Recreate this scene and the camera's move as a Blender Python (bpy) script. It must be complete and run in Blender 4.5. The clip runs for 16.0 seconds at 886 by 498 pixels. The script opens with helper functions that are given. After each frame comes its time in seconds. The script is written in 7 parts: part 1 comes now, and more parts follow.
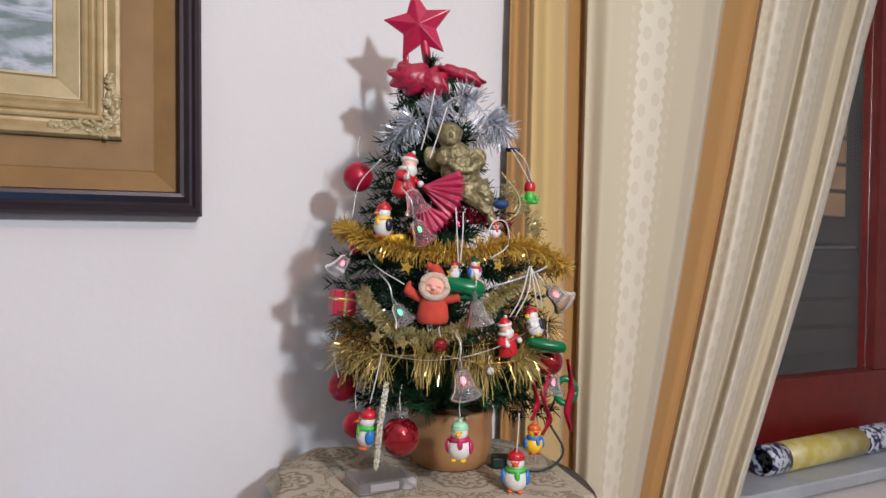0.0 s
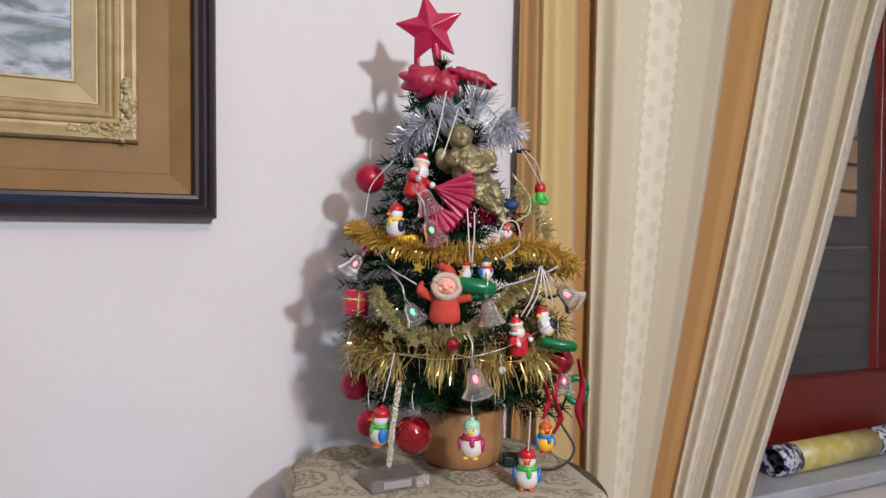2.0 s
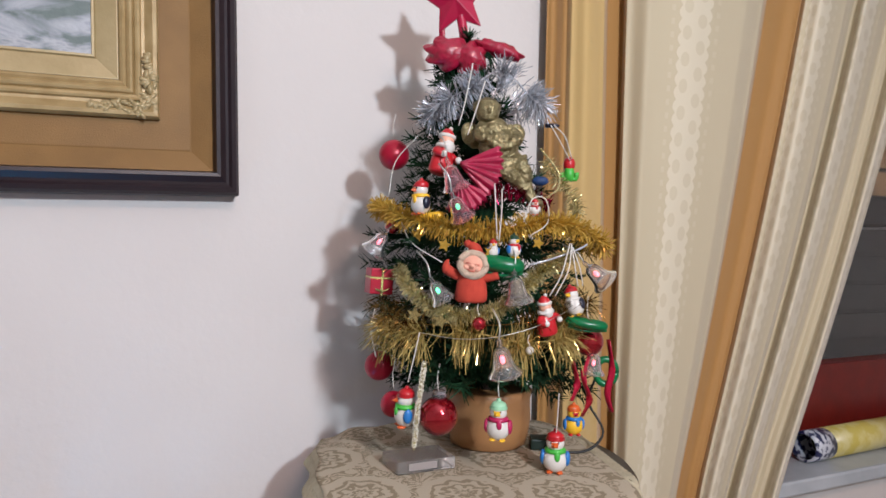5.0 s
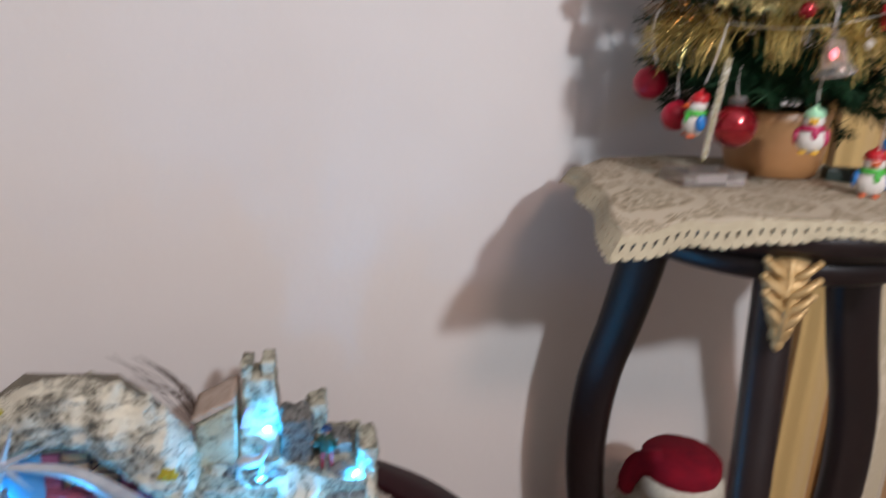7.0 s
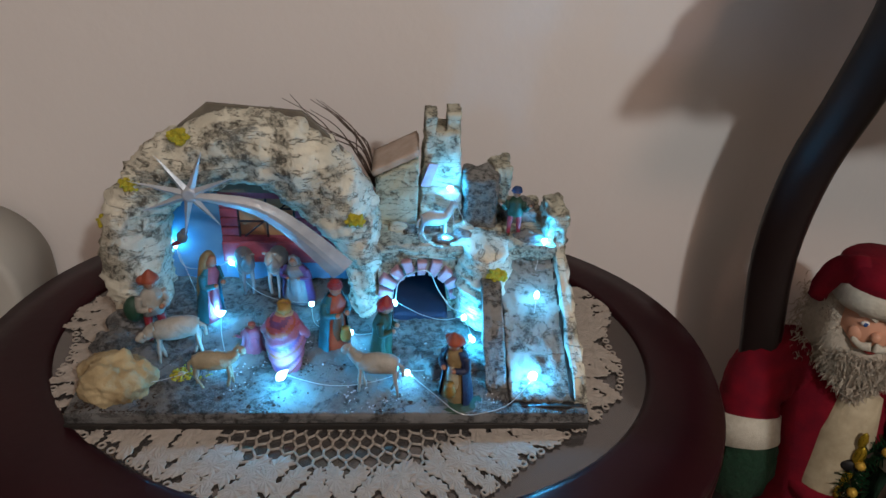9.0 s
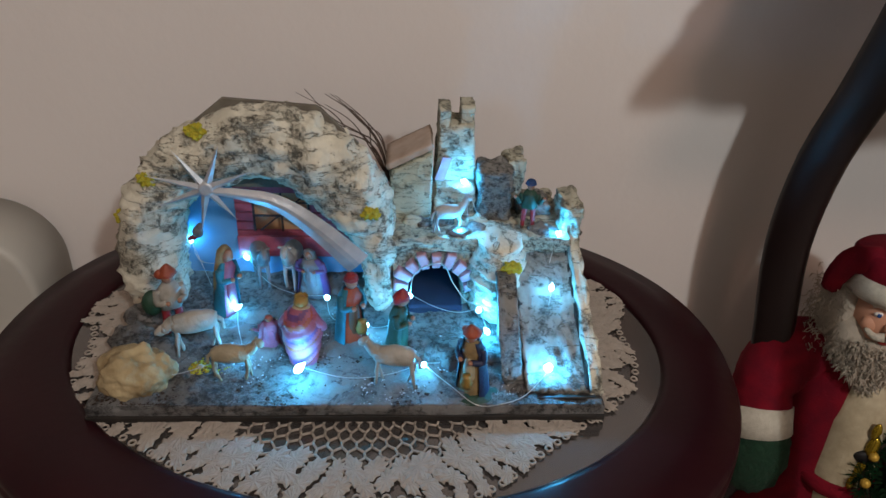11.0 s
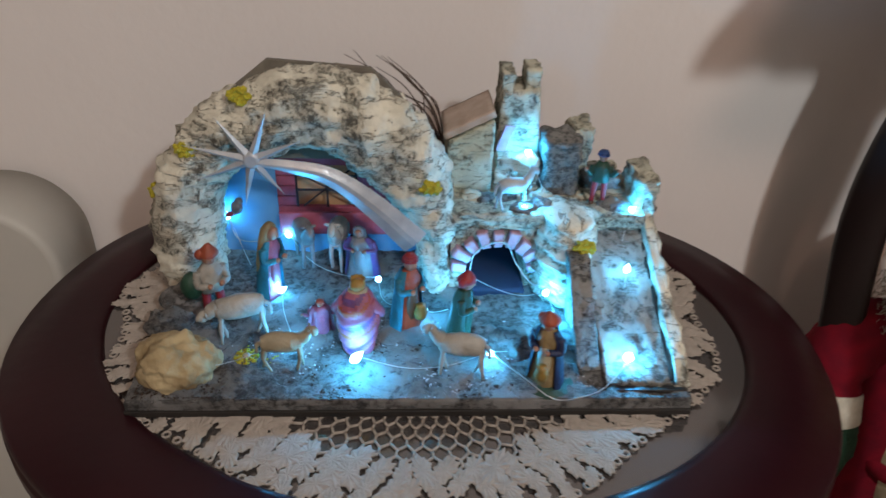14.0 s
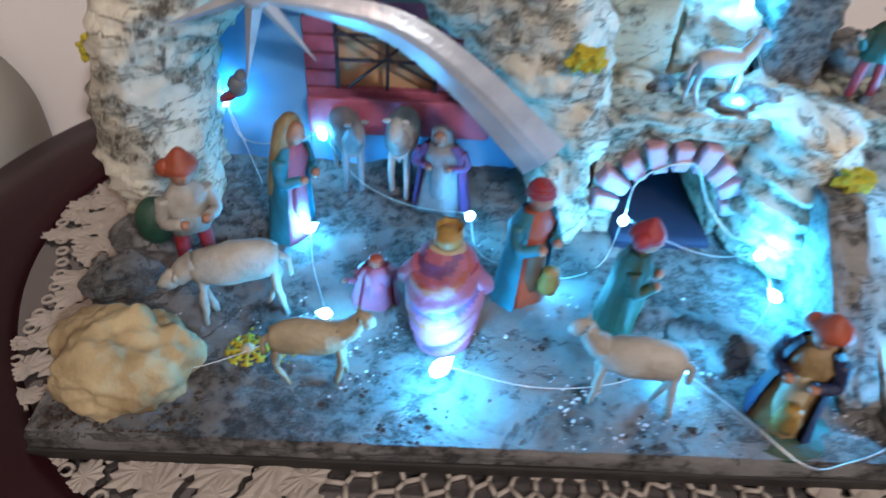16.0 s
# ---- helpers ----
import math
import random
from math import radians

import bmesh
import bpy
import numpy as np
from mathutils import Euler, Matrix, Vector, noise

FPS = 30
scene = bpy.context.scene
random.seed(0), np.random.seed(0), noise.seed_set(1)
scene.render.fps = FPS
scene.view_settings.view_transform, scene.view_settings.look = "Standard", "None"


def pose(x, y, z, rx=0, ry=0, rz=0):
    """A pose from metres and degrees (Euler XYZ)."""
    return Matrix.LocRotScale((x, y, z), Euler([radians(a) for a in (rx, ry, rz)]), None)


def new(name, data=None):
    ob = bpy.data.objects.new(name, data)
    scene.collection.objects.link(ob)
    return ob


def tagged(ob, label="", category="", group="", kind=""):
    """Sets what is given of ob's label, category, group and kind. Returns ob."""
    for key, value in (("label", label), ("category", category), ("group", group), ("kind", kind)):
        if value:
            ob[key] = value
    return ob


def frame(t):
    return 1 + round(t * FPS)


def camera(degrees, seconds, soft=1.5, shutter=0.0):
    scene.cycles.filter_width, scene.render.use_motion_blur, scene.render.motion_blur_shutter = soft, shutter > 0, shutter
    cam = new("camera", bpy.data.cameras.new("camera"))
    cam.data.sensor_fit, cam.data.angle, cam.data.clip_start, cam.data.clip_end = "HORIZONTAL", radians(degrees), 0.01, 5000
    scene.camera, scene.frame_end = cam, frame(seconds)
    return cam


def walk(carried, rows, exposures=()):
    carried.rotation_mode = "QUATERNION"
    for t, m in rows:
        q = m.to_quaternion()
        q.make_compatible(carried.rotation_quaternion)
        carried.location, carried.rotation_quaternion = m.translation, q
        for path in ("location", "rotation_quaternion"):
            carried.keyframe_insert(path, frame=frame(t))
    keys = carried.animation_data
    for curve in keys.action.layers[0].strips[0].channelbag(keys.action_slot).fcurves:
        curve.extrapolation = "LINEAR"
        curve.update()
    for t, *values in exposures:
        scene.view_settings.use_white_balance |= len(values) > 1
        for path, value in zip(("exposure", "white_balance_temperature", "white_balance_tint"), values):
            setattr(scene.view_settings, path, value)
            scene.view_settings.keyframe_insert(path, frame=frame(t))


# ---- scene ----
cam = camera(65.0, 16.0, shutter=0.5)
METRES, EYE, TILT, LEAN, TURN = 0.85, 1.2, 0.0, -1.4, -28.0
ROWS = [
    (0.0, 0.0, 0.0, 0.0, -0.0, 0.0, 0.0),
    (0.5, -0.0015, -0.004, 0.0003, 0.28, 0.0, -0.04),
    (1.0, -0.0032, -0.0089, -0.0012, 0.46, 0.2, -0.03),
    (1.5, -0.0043, -0.0137, -0.0024, 0.77, 0.13, 0.12),
    (2.0, -0.0035, -0.012, -0.0022, 0.76, 0.16, 0.15),
    (2.5, -0.006, -0.0075, -0.0041, 1.07, -0.1, 0.17),
    (3.0, -0.0073, -0.0034, -0.0052, 1.1, -0.28, 0.08),
    (5.5, -0.0173, 0.0289, -0.0157, 3.94, -2.07, 0.18),
    (6.0, -0.0511, 0.0494, -0.0513, 6.9, -6.62, 0.03),
    (6.5, -0.1045, 0.0553, -0.0935, 10.12, -10.75, -0.97),
    (7.0, -0.1845, 0.0507, -0.1732, 15.15, -16.44, -0.59),
    (7.5, -0.2443, 0.0465, -0.2414, 18.4, -21.78, -0.54),
    (8.0, -0.303, 0.0437, -0.3117, 19.93, -26.42, -1.58),
    (8.5, -0.3314, 0.0485, -0.3282, 21.81, -27.86, -1.32),
    (9.0, -0.3396, 0.0514, -0.3315, 22.55, -28.51, -1.32),
    (9.5, -0.3429, 0.049, -0.3321, 22.61, -28.73, -1.32),
    (12.0, -0.3491, 0.0403, -0.3323, 22.86, -28.97, -0.57),
    (12.5, -0.3496, 0.0394, -0.3314, 22.95, -28.98, -0.61),
    (13.0, -0.3547, 0.0385, -0.3301, 22.8, -28.58, -0.58),
    (13.5, -0.3753, 0.0455, -0.3442, 23.29, -29.58, -0.83),
    (14.0, -0.4364, 0.0774, -0.3652, 23.02, -31.06, -0.72),
    (14.5, -0.5065, 0.1322, -0.3955, 21.25, -33.06, -0.31),
    (15.0, -0.5262, 0.2008, -0.4314, 22.42, -35.03, -0.55),
    (15.5, -0.5493, 0.2806, -0.4816, 27.73, -36.06, -0.72),
    (16.0, -0.6148, 0.3117, -0.5225, 26.35, -39.56, -1.33),
]
walk(cam, [(t, pose(0, 0, EYE, TILT, LEAN, TURN) @ pose(METRES * x, METRES * y, METRES * z, 90 + pitch, roll, yaw)) for t, x, y, z, yaw, pitch, roll in ROWS],
     [(0.0, 0.03, 5720, 6), (6.6, 0.08, 5850, 6), (7.0, -0.03, 5950, 7), (7.6, -0.48, 6150, 7), (8.1, -0.46, 6600, 9), (8.5, -0.68, 6400, 5), (9.0, -0.62, 6480, 5), (9.5, -0.56, 6540, 5), (13.0, -0.61, 6540, 5), (14.0, -0.36, 6480, 5), (14.5, -0.12, 6450, 6), (15.0, -0.38, 6480, 8), (15.5, -0.88, 6500, 10), (16.0, 0.10, 6250, 8)])

# ---- light ----
world = bpy.data.worlds.new("world")
scene.world = world
world.use_nodes = True
world.node_tree.nodes["Background"].inputs[0].default_value = (1.0, 0.66, 0.5, 1)
world.node_tree.nodes["Background"].inputs[1].default_value = 0.02


def lamp(name, kind, energy, colour, m, size):
    data = bpy.data.lights.new(name, kind)
    data.energy, data.color = energy, colour
    if kind == "AREA":
        data.shape, data.size = "DISK", size
    else:
        data.shadow_soft_size = size
    ob = new(name, data)
    ob.matrix_world = m
    return ob


lamp("standing_lamp_light", "POINT", 86.0, (0.945, 0.955, 1.0), pose(0.37, -0.75, 1.70), 0.045)
lamp("ceiling_light", "AREA", 33.0, (1.0, 0.57, 0.42), pose(0.3, -1.4, 2.62), 0.5)


# ---- materials ----
def rgb(h):
    v = [int(h[i:i + 2], 16) / 255 for i in (0, 2, 4)]
    return tuple(c / 12.92 if c <= 0.04045 else ((c + 0.055) / 1.055) ** 2.4 for c in v) + (1,)


def mat(name, colour, rough=0.5, metal=0.0, colour2=None, scale=20.0, bump=0.0, bump_scale=None, spread=0.5, detail=4.0, **extra):
    """A material with two mixed colours by noise at a real size, and relief."""
    m = bpy.data.materials.new(name)
    m.use_nodes = True
    n, l = m.node_tree.nodes, m.node_tree.links
    b = n["Principled BSDF"]
    c1 = rgb(colour) if isinstance(colour, str) else (*colour, 1)
    b.inputs["Base Color"].default_value = c1
    b.inputs["Roughness"].default_value, b.inputs["Metallic"].default_value = rough, metal
    for key, value in extra.items():
        b.inputs[key.replace("_", " ")].default_value = value
    tex = n.new("ShaderNodeTexCoord")
    if colour2:
        c2 = rgb(colour2) if isinstance(colour2, str) else (*colour2, 1)
        nz = n.new("ShaderNodeTexNoise")
        nz.inputs["Scale"].default_value, nz.inputs["Detail"].default_value = scale, detail
        ramp = n.new("ShaderNodeValToRGB")
        ramp.color_ramp.elements[0].position, ramp.color_ramp.elements[1].position = 0.5 - spread / 2, 0.5 + spread / 2
        ramp.color_ramp.elements[0].color, ramp.color_ramp.elements[1].color = c1, c2
        l.new(tex.outputs["Object"], nz.inputs["Vector"])
        l.new(nz.outputs["Fac"], ramp.inputs["Fac"])
        l.new(ramp.outputs["Color"], b.inputs["Base Color"])
    if bump:
        nb = n.new("ShaderNodeTexNoise")
        nb.inputs["Scale"].default_value, nb.inputs["Detail"].default_value = bump_scale or scale * 4, 5
        bp = n.new("ShaderNodeBump")
        bp.inputs["Strength"].default_value, bp.inputs["Distance"].default_value = 1.0, bump
        l.new(tex.outputs["Object"], nb.inputs["Vector"])
        l.new(nb.outputs["Fac"], bp.inputs["Height"])
        l.new(bp.outputs["Normal"], b.inputs["Normal"])
    return m


def glowing(name, colour, strength):
    m = bpy.data.materials.new(name)
    m.use_nodes = True
    b = m.node_tree.nodes["Principled BSDF"]
    b.inputs["Emission Color"].default_value, b.inputs["Emission Strength"].default_value = (*colour, 1), strength
    return m


WALL = mat("wall_paint", "d4cec8", 0.75, colour2="cec7c1", scale=3, bump=0.0006, bump_scale=60)
DARKWOOD = mat("dark_polished_wood", "1f0a0e", 0.3, colour2="2b1014", scale=9, bump=0.0002, bump_scale=90, Specular_IOR_Level=0.15)
PEDWOOD = mat("dark_stained_wood", "100708", 0.42, colour2="190c0b", scale=12, bump=0.0003, bump_scale=80)
GLASSTOP = mat("smoked_mirror_glass", "6f6a67", 0.07, 0.75)
FLOOR = mat("floor_tiles_stone", "6d6258", 0.35, colour2="7d7268", scale=6)
CEIL = mat("ceiling_paint", "e2dfdb", 0.8, colour2="dad6d2", scale=3)
REDWOOD = mat("red_painted_wood", "6e1a12", 0.4, colour2="5a140e", scale=20, bump=0.0004)
SILL = mat("white_marble", "b9bdc0", 0.3, colour2="a0a5a8", scale=14)


# ---- mesh helpers ----
def part(name, bm, material, parent=None, label="", smooth=False, m=None):
    """Links a bmesh as one mesh object under a thing or a part."""
    me = bpy.data.meshes.new(name)
    bm.to_mesh(me)
    bm.free()
    for mm in (material if isinstance(material, (list, tuple)) else [material]):
        me.materials.append(mm)
    if smooth:
        me.polygons.foreach_set("use_smooth", [True] * len(me.polygons))
    ob = new(name, me)
    if parent is not None:
        ob.parent = parent
    if m is not None:
        ob.matrix_basis = m
    if label:
        ob["label"] = label
    return ob


def empty(name, m=None):
    ob = new(name)
    ob.empty_display_size = 0.02
    if m is not None:
        ob.matrix_basis = m
    return ob


def box(bm, x0, y0, z0, x1, y1, z1, bevel=0.0, index=0):
    r = bmesh.ops.create_cube(bm, size=1.0, matrix=Matrix.Translation(((x0 + x1) / 2, (y0 + y1) / 2, (z0 + z1) / 2)) @ Matrix.Diagonal((x1 - x0, y1 - y0, z1 - z0, 1)))
    faces = {f for v in r["verts"] for f in v.link_faces}
    if bevel:
        edges = {e for f in faces for e in f.edges}
        out = bmesh.ops.bevel(bm, geom=list(edges), offset=bevel, segments=2, affect="EDGES", profile=0.6)
        faces = set(out["faces"]) | {f for f in faces if f.is_valid}
    for f in faces:
        f.material_index = index
    return r


def ball(bm, c, r, scale=(1, 1, 1), seg=16, rings=10, index=0, turn=None):
    m = Matrix.Translation(c) @ (turn if turn is not None else Matrix()) @ Matrix.Diagonal((r * scale[0], r * scale[1], r * scale[2], 1))
    q = bmesh.ops.create_uvsphere(bm, u_segments=seg, v_segments=rings, radius=1, matrix=m)
    for v in q["verts"]:
        for f in v.link_faces:
            f.material_index, f.smooth = index, True
    return q["verts"]


def lathe(bm, profile, seg=32, centre=(0, 0, 0), sx=1.0, sy=1.0, index=0, turn=None):
    """Turns (radius, height) pairs about z; the ends are closed where the radius is 0."""
    rings = []
    for r, z in profile:
        if r <= 1e-6:
            p = Vector((0, 0, z))
            rings.append([bm.verts.new((turn @ p if turn is not None else p) + Vector(centre))])
            continue
        ring = []
        for i in range(seg):
            a = 2 * math.pi * i / seg
            p = Vector((r * sx * math.cos(a), r * sy * math.sin(a), z))
            ring.append(bm.verts.new((turn @ p if turn is not None else p) + Vector(centre)))
        rings.append(ring)
    for a, b in zip(rings, rings[1:]):
        if len(a) == 1 and len(b) == 1:
            continue
        for i in range(seg):
            j = (i + 1) % seg
            if len(a) == 1:
                f = bm.faces.new((a[0], b[j], b[i]))
            elif len(b) == 1:
                f = bm.faces.new((a[i], a[j], b[0]))
            else:
                f = bm.faces.new((a[i], a[j], b[j], b[i]))
            f.material_index, f.smooth = index, True
    return rings


def tube(bm, pts, radius, seg=6, index=0, taper=1.0, flat=1.0):
    """A tube along points, radius tapering to radius * taper."""
    pts = [Vector(p) for p in pts]
    rings, n = [], len(pts)
    up = Vector((0.13, 0.21, 0.97))
    for i, p in enumerate(pts):
        d = (pts[min(i + 1, n - 1)] - pts[max(i - 1, 0)]).normalized()
        s = d.cross(up)
        s = s.normalized() if s.length > 1e-4 else Vector((1, 0, 0))
        w = s.cross(d).normalized()
        r = radius * (1 + (taper - 1) * i / max(n - 1, 1))
        rings.append([bm.verts.new(p + (s * math.cos(2 * math.pi * k / seg) + w * flat * math.sin(2 * math.pi * k / seg)) * r) for k in range(seg)])
    for a, b in zip(rings, rings[1:]):
        for k in range(seg):
            f = bm.faces.new((a[k], a[(k + 1) % seg], b[(k + 1) % seg], b[k]))
            f.smooth, f.material_index = True, index
    for ring, flip in ((rings[0], True), (rings[-1], False)):
        f = bm.faces.new(ring[::-1] if flip else ring)
        f.material_index = index
    return rings


def curve_pts(ctrl, n=24):
    """Catmull-Rom through control points."""
    c = [Vector(p) for p in ctrl]
    c = [c[0] * 2 - c[1]] + c + [c[-1] * 2 - c[-2]]
    out, spans = [], len(c) - 3
    for i in range(n + 1):
        t = i / n * spans
        k = min(int(t), spans - 1)
        u = t - k
        p0, p1, p2, p3 = c[k:k + 4]
        out.append(0.5 * ((2 * p1) + (p2 - p0) * u + (2 * p0 - 5 * p1 + 4 * p2 - p3) * u * u + (3 * p1 - p0 - 3 * p2 + p3) * u ** 3))
    return out


def setting(name, bm, material, label, category, smooth=False):
    return tagged(part(name, bm, material, smooth=smooth), label, category, kind="structure")


# ---- the room ----
WY = 1.08           # the wall's face
WX0, WX1, WZ0, WZ1 = 1.0, 3.0, 0.638, 2.15   # the window opening
bm = bmesh.new()
for x0, z0, x1, z1 in ((-2.6, 0, WX0, 2.7), (WX1, 0, 3.6, 2.7), (WX0, 0, WX1, WZ0), (WX0, WZ1, WX1, 2.7)):
    box(bm, x0, WY, z0, x1, WY + 0.22, z1)
setting("wall_north", bm, WALL, "plain off-white painted plaster wall", "wall")
for name, b in (("wall_west", (-2.8, -3.2, 0, -2.6, WY + 0.22, 2.7)), ("wall_east", (3.6, -3.2, 0, 3.8, WY + 0.22, 2.7)), ("wall_south", (-2.6, -3.4, 0, 3.6, -3.2, 2.7))):
    bm = bmesh.new()
    box(bm, *b)
    setting(name, bm, WALL, "plain off-white painted plaster wall", "wall")
bm = bmesh.new()
box(bm, -2.8, -3.4, -0.1, 3.8, WY + 0.22, 0)
setting("floor", bm, FLOOR, "brownish stone-coloured floor", "floor")
bm = bmesh.new()
box(bm, -2.8, -3.4, 2.7, 3.8, WY + 0.22, 2.8)
setting("ceiling", bm, CEIL, "plain white painted ceiling", "ceiling")

# ---- window ----
GLASS = mat("window_glass", (0.9, 0.92, 0.92), 0.02, Transmission_Weight=1.0, IOR=1.45)
SLATWOOD = mat("tan_shutter_wood", "8a6c48", 0.5, colour2="74583a", scale=14)
win = tagged(empty("window_1"), "red painted wooden window with dark night glass", "window", kind="structure")
bm = bmesh.new()
box(bm, WX0, 1.20, 0.672, WX1, 1.26, 0.876, 0.004)
part("bottom_rail", bm, REDWOOD, win)
for x0, x1 in ((1.0, 1.09), (2.08, 2.2), (2.9, 3.0)):
    bm = bmesh.new()
    box(bm, x0, 1.203, 0.876, x1, 1.257, 2.07, 0.004)
    part("stile", bm, REDWOOD, win)
bm = bmesh.new()
box(bm, WX0, 1.2, 2.07, WX1, 1.26, WZ1, 0.004)
part("top_rail", bm, REDWOOD, win)
for x0, x1 in ((1.09, 2.08), (2.2, 2.9)):
    bm = bmesh.new()
    box(bm, x0, 1.228, 0.876, x1, 1.233, 2.07)
    part("pane", bm, GLASS, win).visible_shadow = False
bm = bmesh.new()
box(bm, WX0, 1.03, 0.638, WX1, 1.20, 0.672, 0.006)
setting("window_sill", bm, SILL, "pale grey marble window sill", "window sill")
bm = bmesh.new()
box(bm, 0.5, 1.30, 0, 3.6, 1.34, 2.6)
setting("backdrop", bm, mat("night", (0.004, 0.004, 0.005), 0.9), "dark night outside the window", "backdrop")

# ---- curtain ----
def curtain_material():
    """Damask: pale scalloped columns of paired ovals on a cream ground; gold paints shade into the recesses."""
    m = mat("curtain_fabric", "d9c9a4", 0.7, bump=0.0004, bump_scale=900)
    n, l = m.node_tree.nodes, m.node_tree.links
    b = n["Principled BSDF"]
    sep, weave = n.new("ShaderNodeSeparateXYZ"), n.new("ShaderNodeSeparateXYZ")
    for name, node in (("UVMap", sep), ("Weave", weave)):
        uv = n.new("ShaderNodeUVMap")
        uv.uv_map = name
        l.new(uv.outputs["UV"], node.inputs[0])

    def calc(op, a, c=None):
        k = n.new("ShaderNodeMath")
        k.operation = op
        for i, v in enumerate((a, c)):
            if v is None:
                continue
            if isinstance(v, (int, float)):
                k.inputs[i].default_value = v
            else:
                l.new(v, k.inputs[i])
        return k.outputs[0]

    def blend(f, a, c):
        k = n.new("ShaderNodeMix")
        k.data_type = "RGBA"
        l.new(f, k.inputs[0])
        for v, i in ((a, 6), (c, 7)):
            if isinstance(v, tuple):
                k.inputs[i].default_value = v
            else:
                l.new(v, k.inputs[i])
        return k.outputs[2]

    fold_tone = n.new("ShaderNodeValToRGB")
    e = fold_tone.color_ramp.elements
    # gold puts the recesses' shade into the colour; ochre and cream are the cloth
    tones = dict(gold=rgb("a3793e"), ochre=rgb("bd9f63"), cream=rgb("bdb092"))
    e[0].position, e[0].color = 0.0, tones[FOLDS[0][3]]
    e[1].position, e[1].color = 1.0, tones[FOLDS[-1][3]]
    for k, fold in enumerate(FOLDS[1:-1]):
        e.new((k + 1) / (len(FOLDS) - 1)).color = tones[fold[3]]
    l.new(sep.outputs[0], fold_tone.inputs["Fac"])
    # the column: how far a thread lies from the column's middle, with a scalloped edge
    u, v = weave.outputs[0], sep.outputs[1]
    far = calc("ABSOLUTE", u)
    wave = calc("MULTIPLY", calc("ABSOLUTE", calc("SINE", calc("MULTIPLY", v, math.pi / 0.024))), 0.006)
    column = calc("LESS_THAN", far, calc("ADD", wave, 0.025))
    vv = calc("ADD", calc("DIVIDE", v, 0.048), calc("MULTIPLY", calc("GREATER_THAN", u, 0.0), 0.5))
    du = calc("DIVIDE", calc("SUBTRACT", far, 0.0135), 0.0085)
    dv = calc("DIVIDE", calc("SUBTRACT", calc("FRACT", vv), 0.5), 0.27)
    oval = calc("LESS_THAN", calc("ADD", calc("MULTIPLY", du, du), calc("MULTIPLY", dv, dv)), 1.0)
    dots = calc("LESS_THAN", calc("SINE", calc("MULTIPLY", v, 2 * math.pi / 0.024)), -0.2)
    side = calc("MULTIPLY", calc("LESS_THAN", calc("ABSOLUTE", calc("SUBTRACT", far, 0.042)), 0.0035), dots)
    pale = calc("MAXIMUM", calc("SUBTRACT", column, calc("MULTIPLY", oval, 0.6)), calc("MULTIPLY", side, 0.3))
    l.new(blend(calc("MULTIPLY", pale, 0.5), fold_tone.outputs["Color"], rgb("ddd4be")), b.inputs["Base Color"])
    b.inputs["Sheen Weight"].default_value = 0.25
    return m


# the cloth's folds: place near the floor and near the rod, depth (ridges stand out into the room), tone (gold paints
# the recesses' shade)
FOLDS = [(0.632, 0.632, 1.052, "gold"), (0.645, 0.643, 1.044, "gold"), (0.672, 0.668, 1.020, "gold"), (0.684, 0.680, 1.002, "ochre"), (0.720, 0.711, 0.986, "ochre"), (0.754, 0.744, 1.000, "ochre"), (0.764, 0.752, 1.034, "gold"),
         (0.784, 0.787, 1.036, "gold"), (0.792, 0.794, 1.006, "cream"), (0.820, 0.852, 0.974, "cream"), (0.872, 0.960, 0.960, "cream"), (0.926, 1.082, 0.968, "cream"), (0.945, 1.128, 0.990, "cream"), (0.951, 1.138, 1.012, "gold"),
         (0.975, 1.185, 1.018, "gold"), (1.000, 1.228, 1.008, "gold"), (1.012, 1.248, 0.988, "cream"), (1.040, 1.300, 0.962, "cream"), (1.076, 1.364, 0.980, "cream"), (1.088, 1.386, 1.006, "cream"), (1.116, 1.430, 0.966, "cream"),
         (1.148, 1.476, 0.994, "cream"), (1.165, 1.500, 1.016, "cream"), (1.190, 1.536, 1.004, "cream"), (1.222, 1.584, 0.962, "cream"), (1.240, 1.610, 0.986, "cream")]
COLUMNS = [0.40, 0.672, 0.808, 0.955]     # shares of the width at which the oval columns run


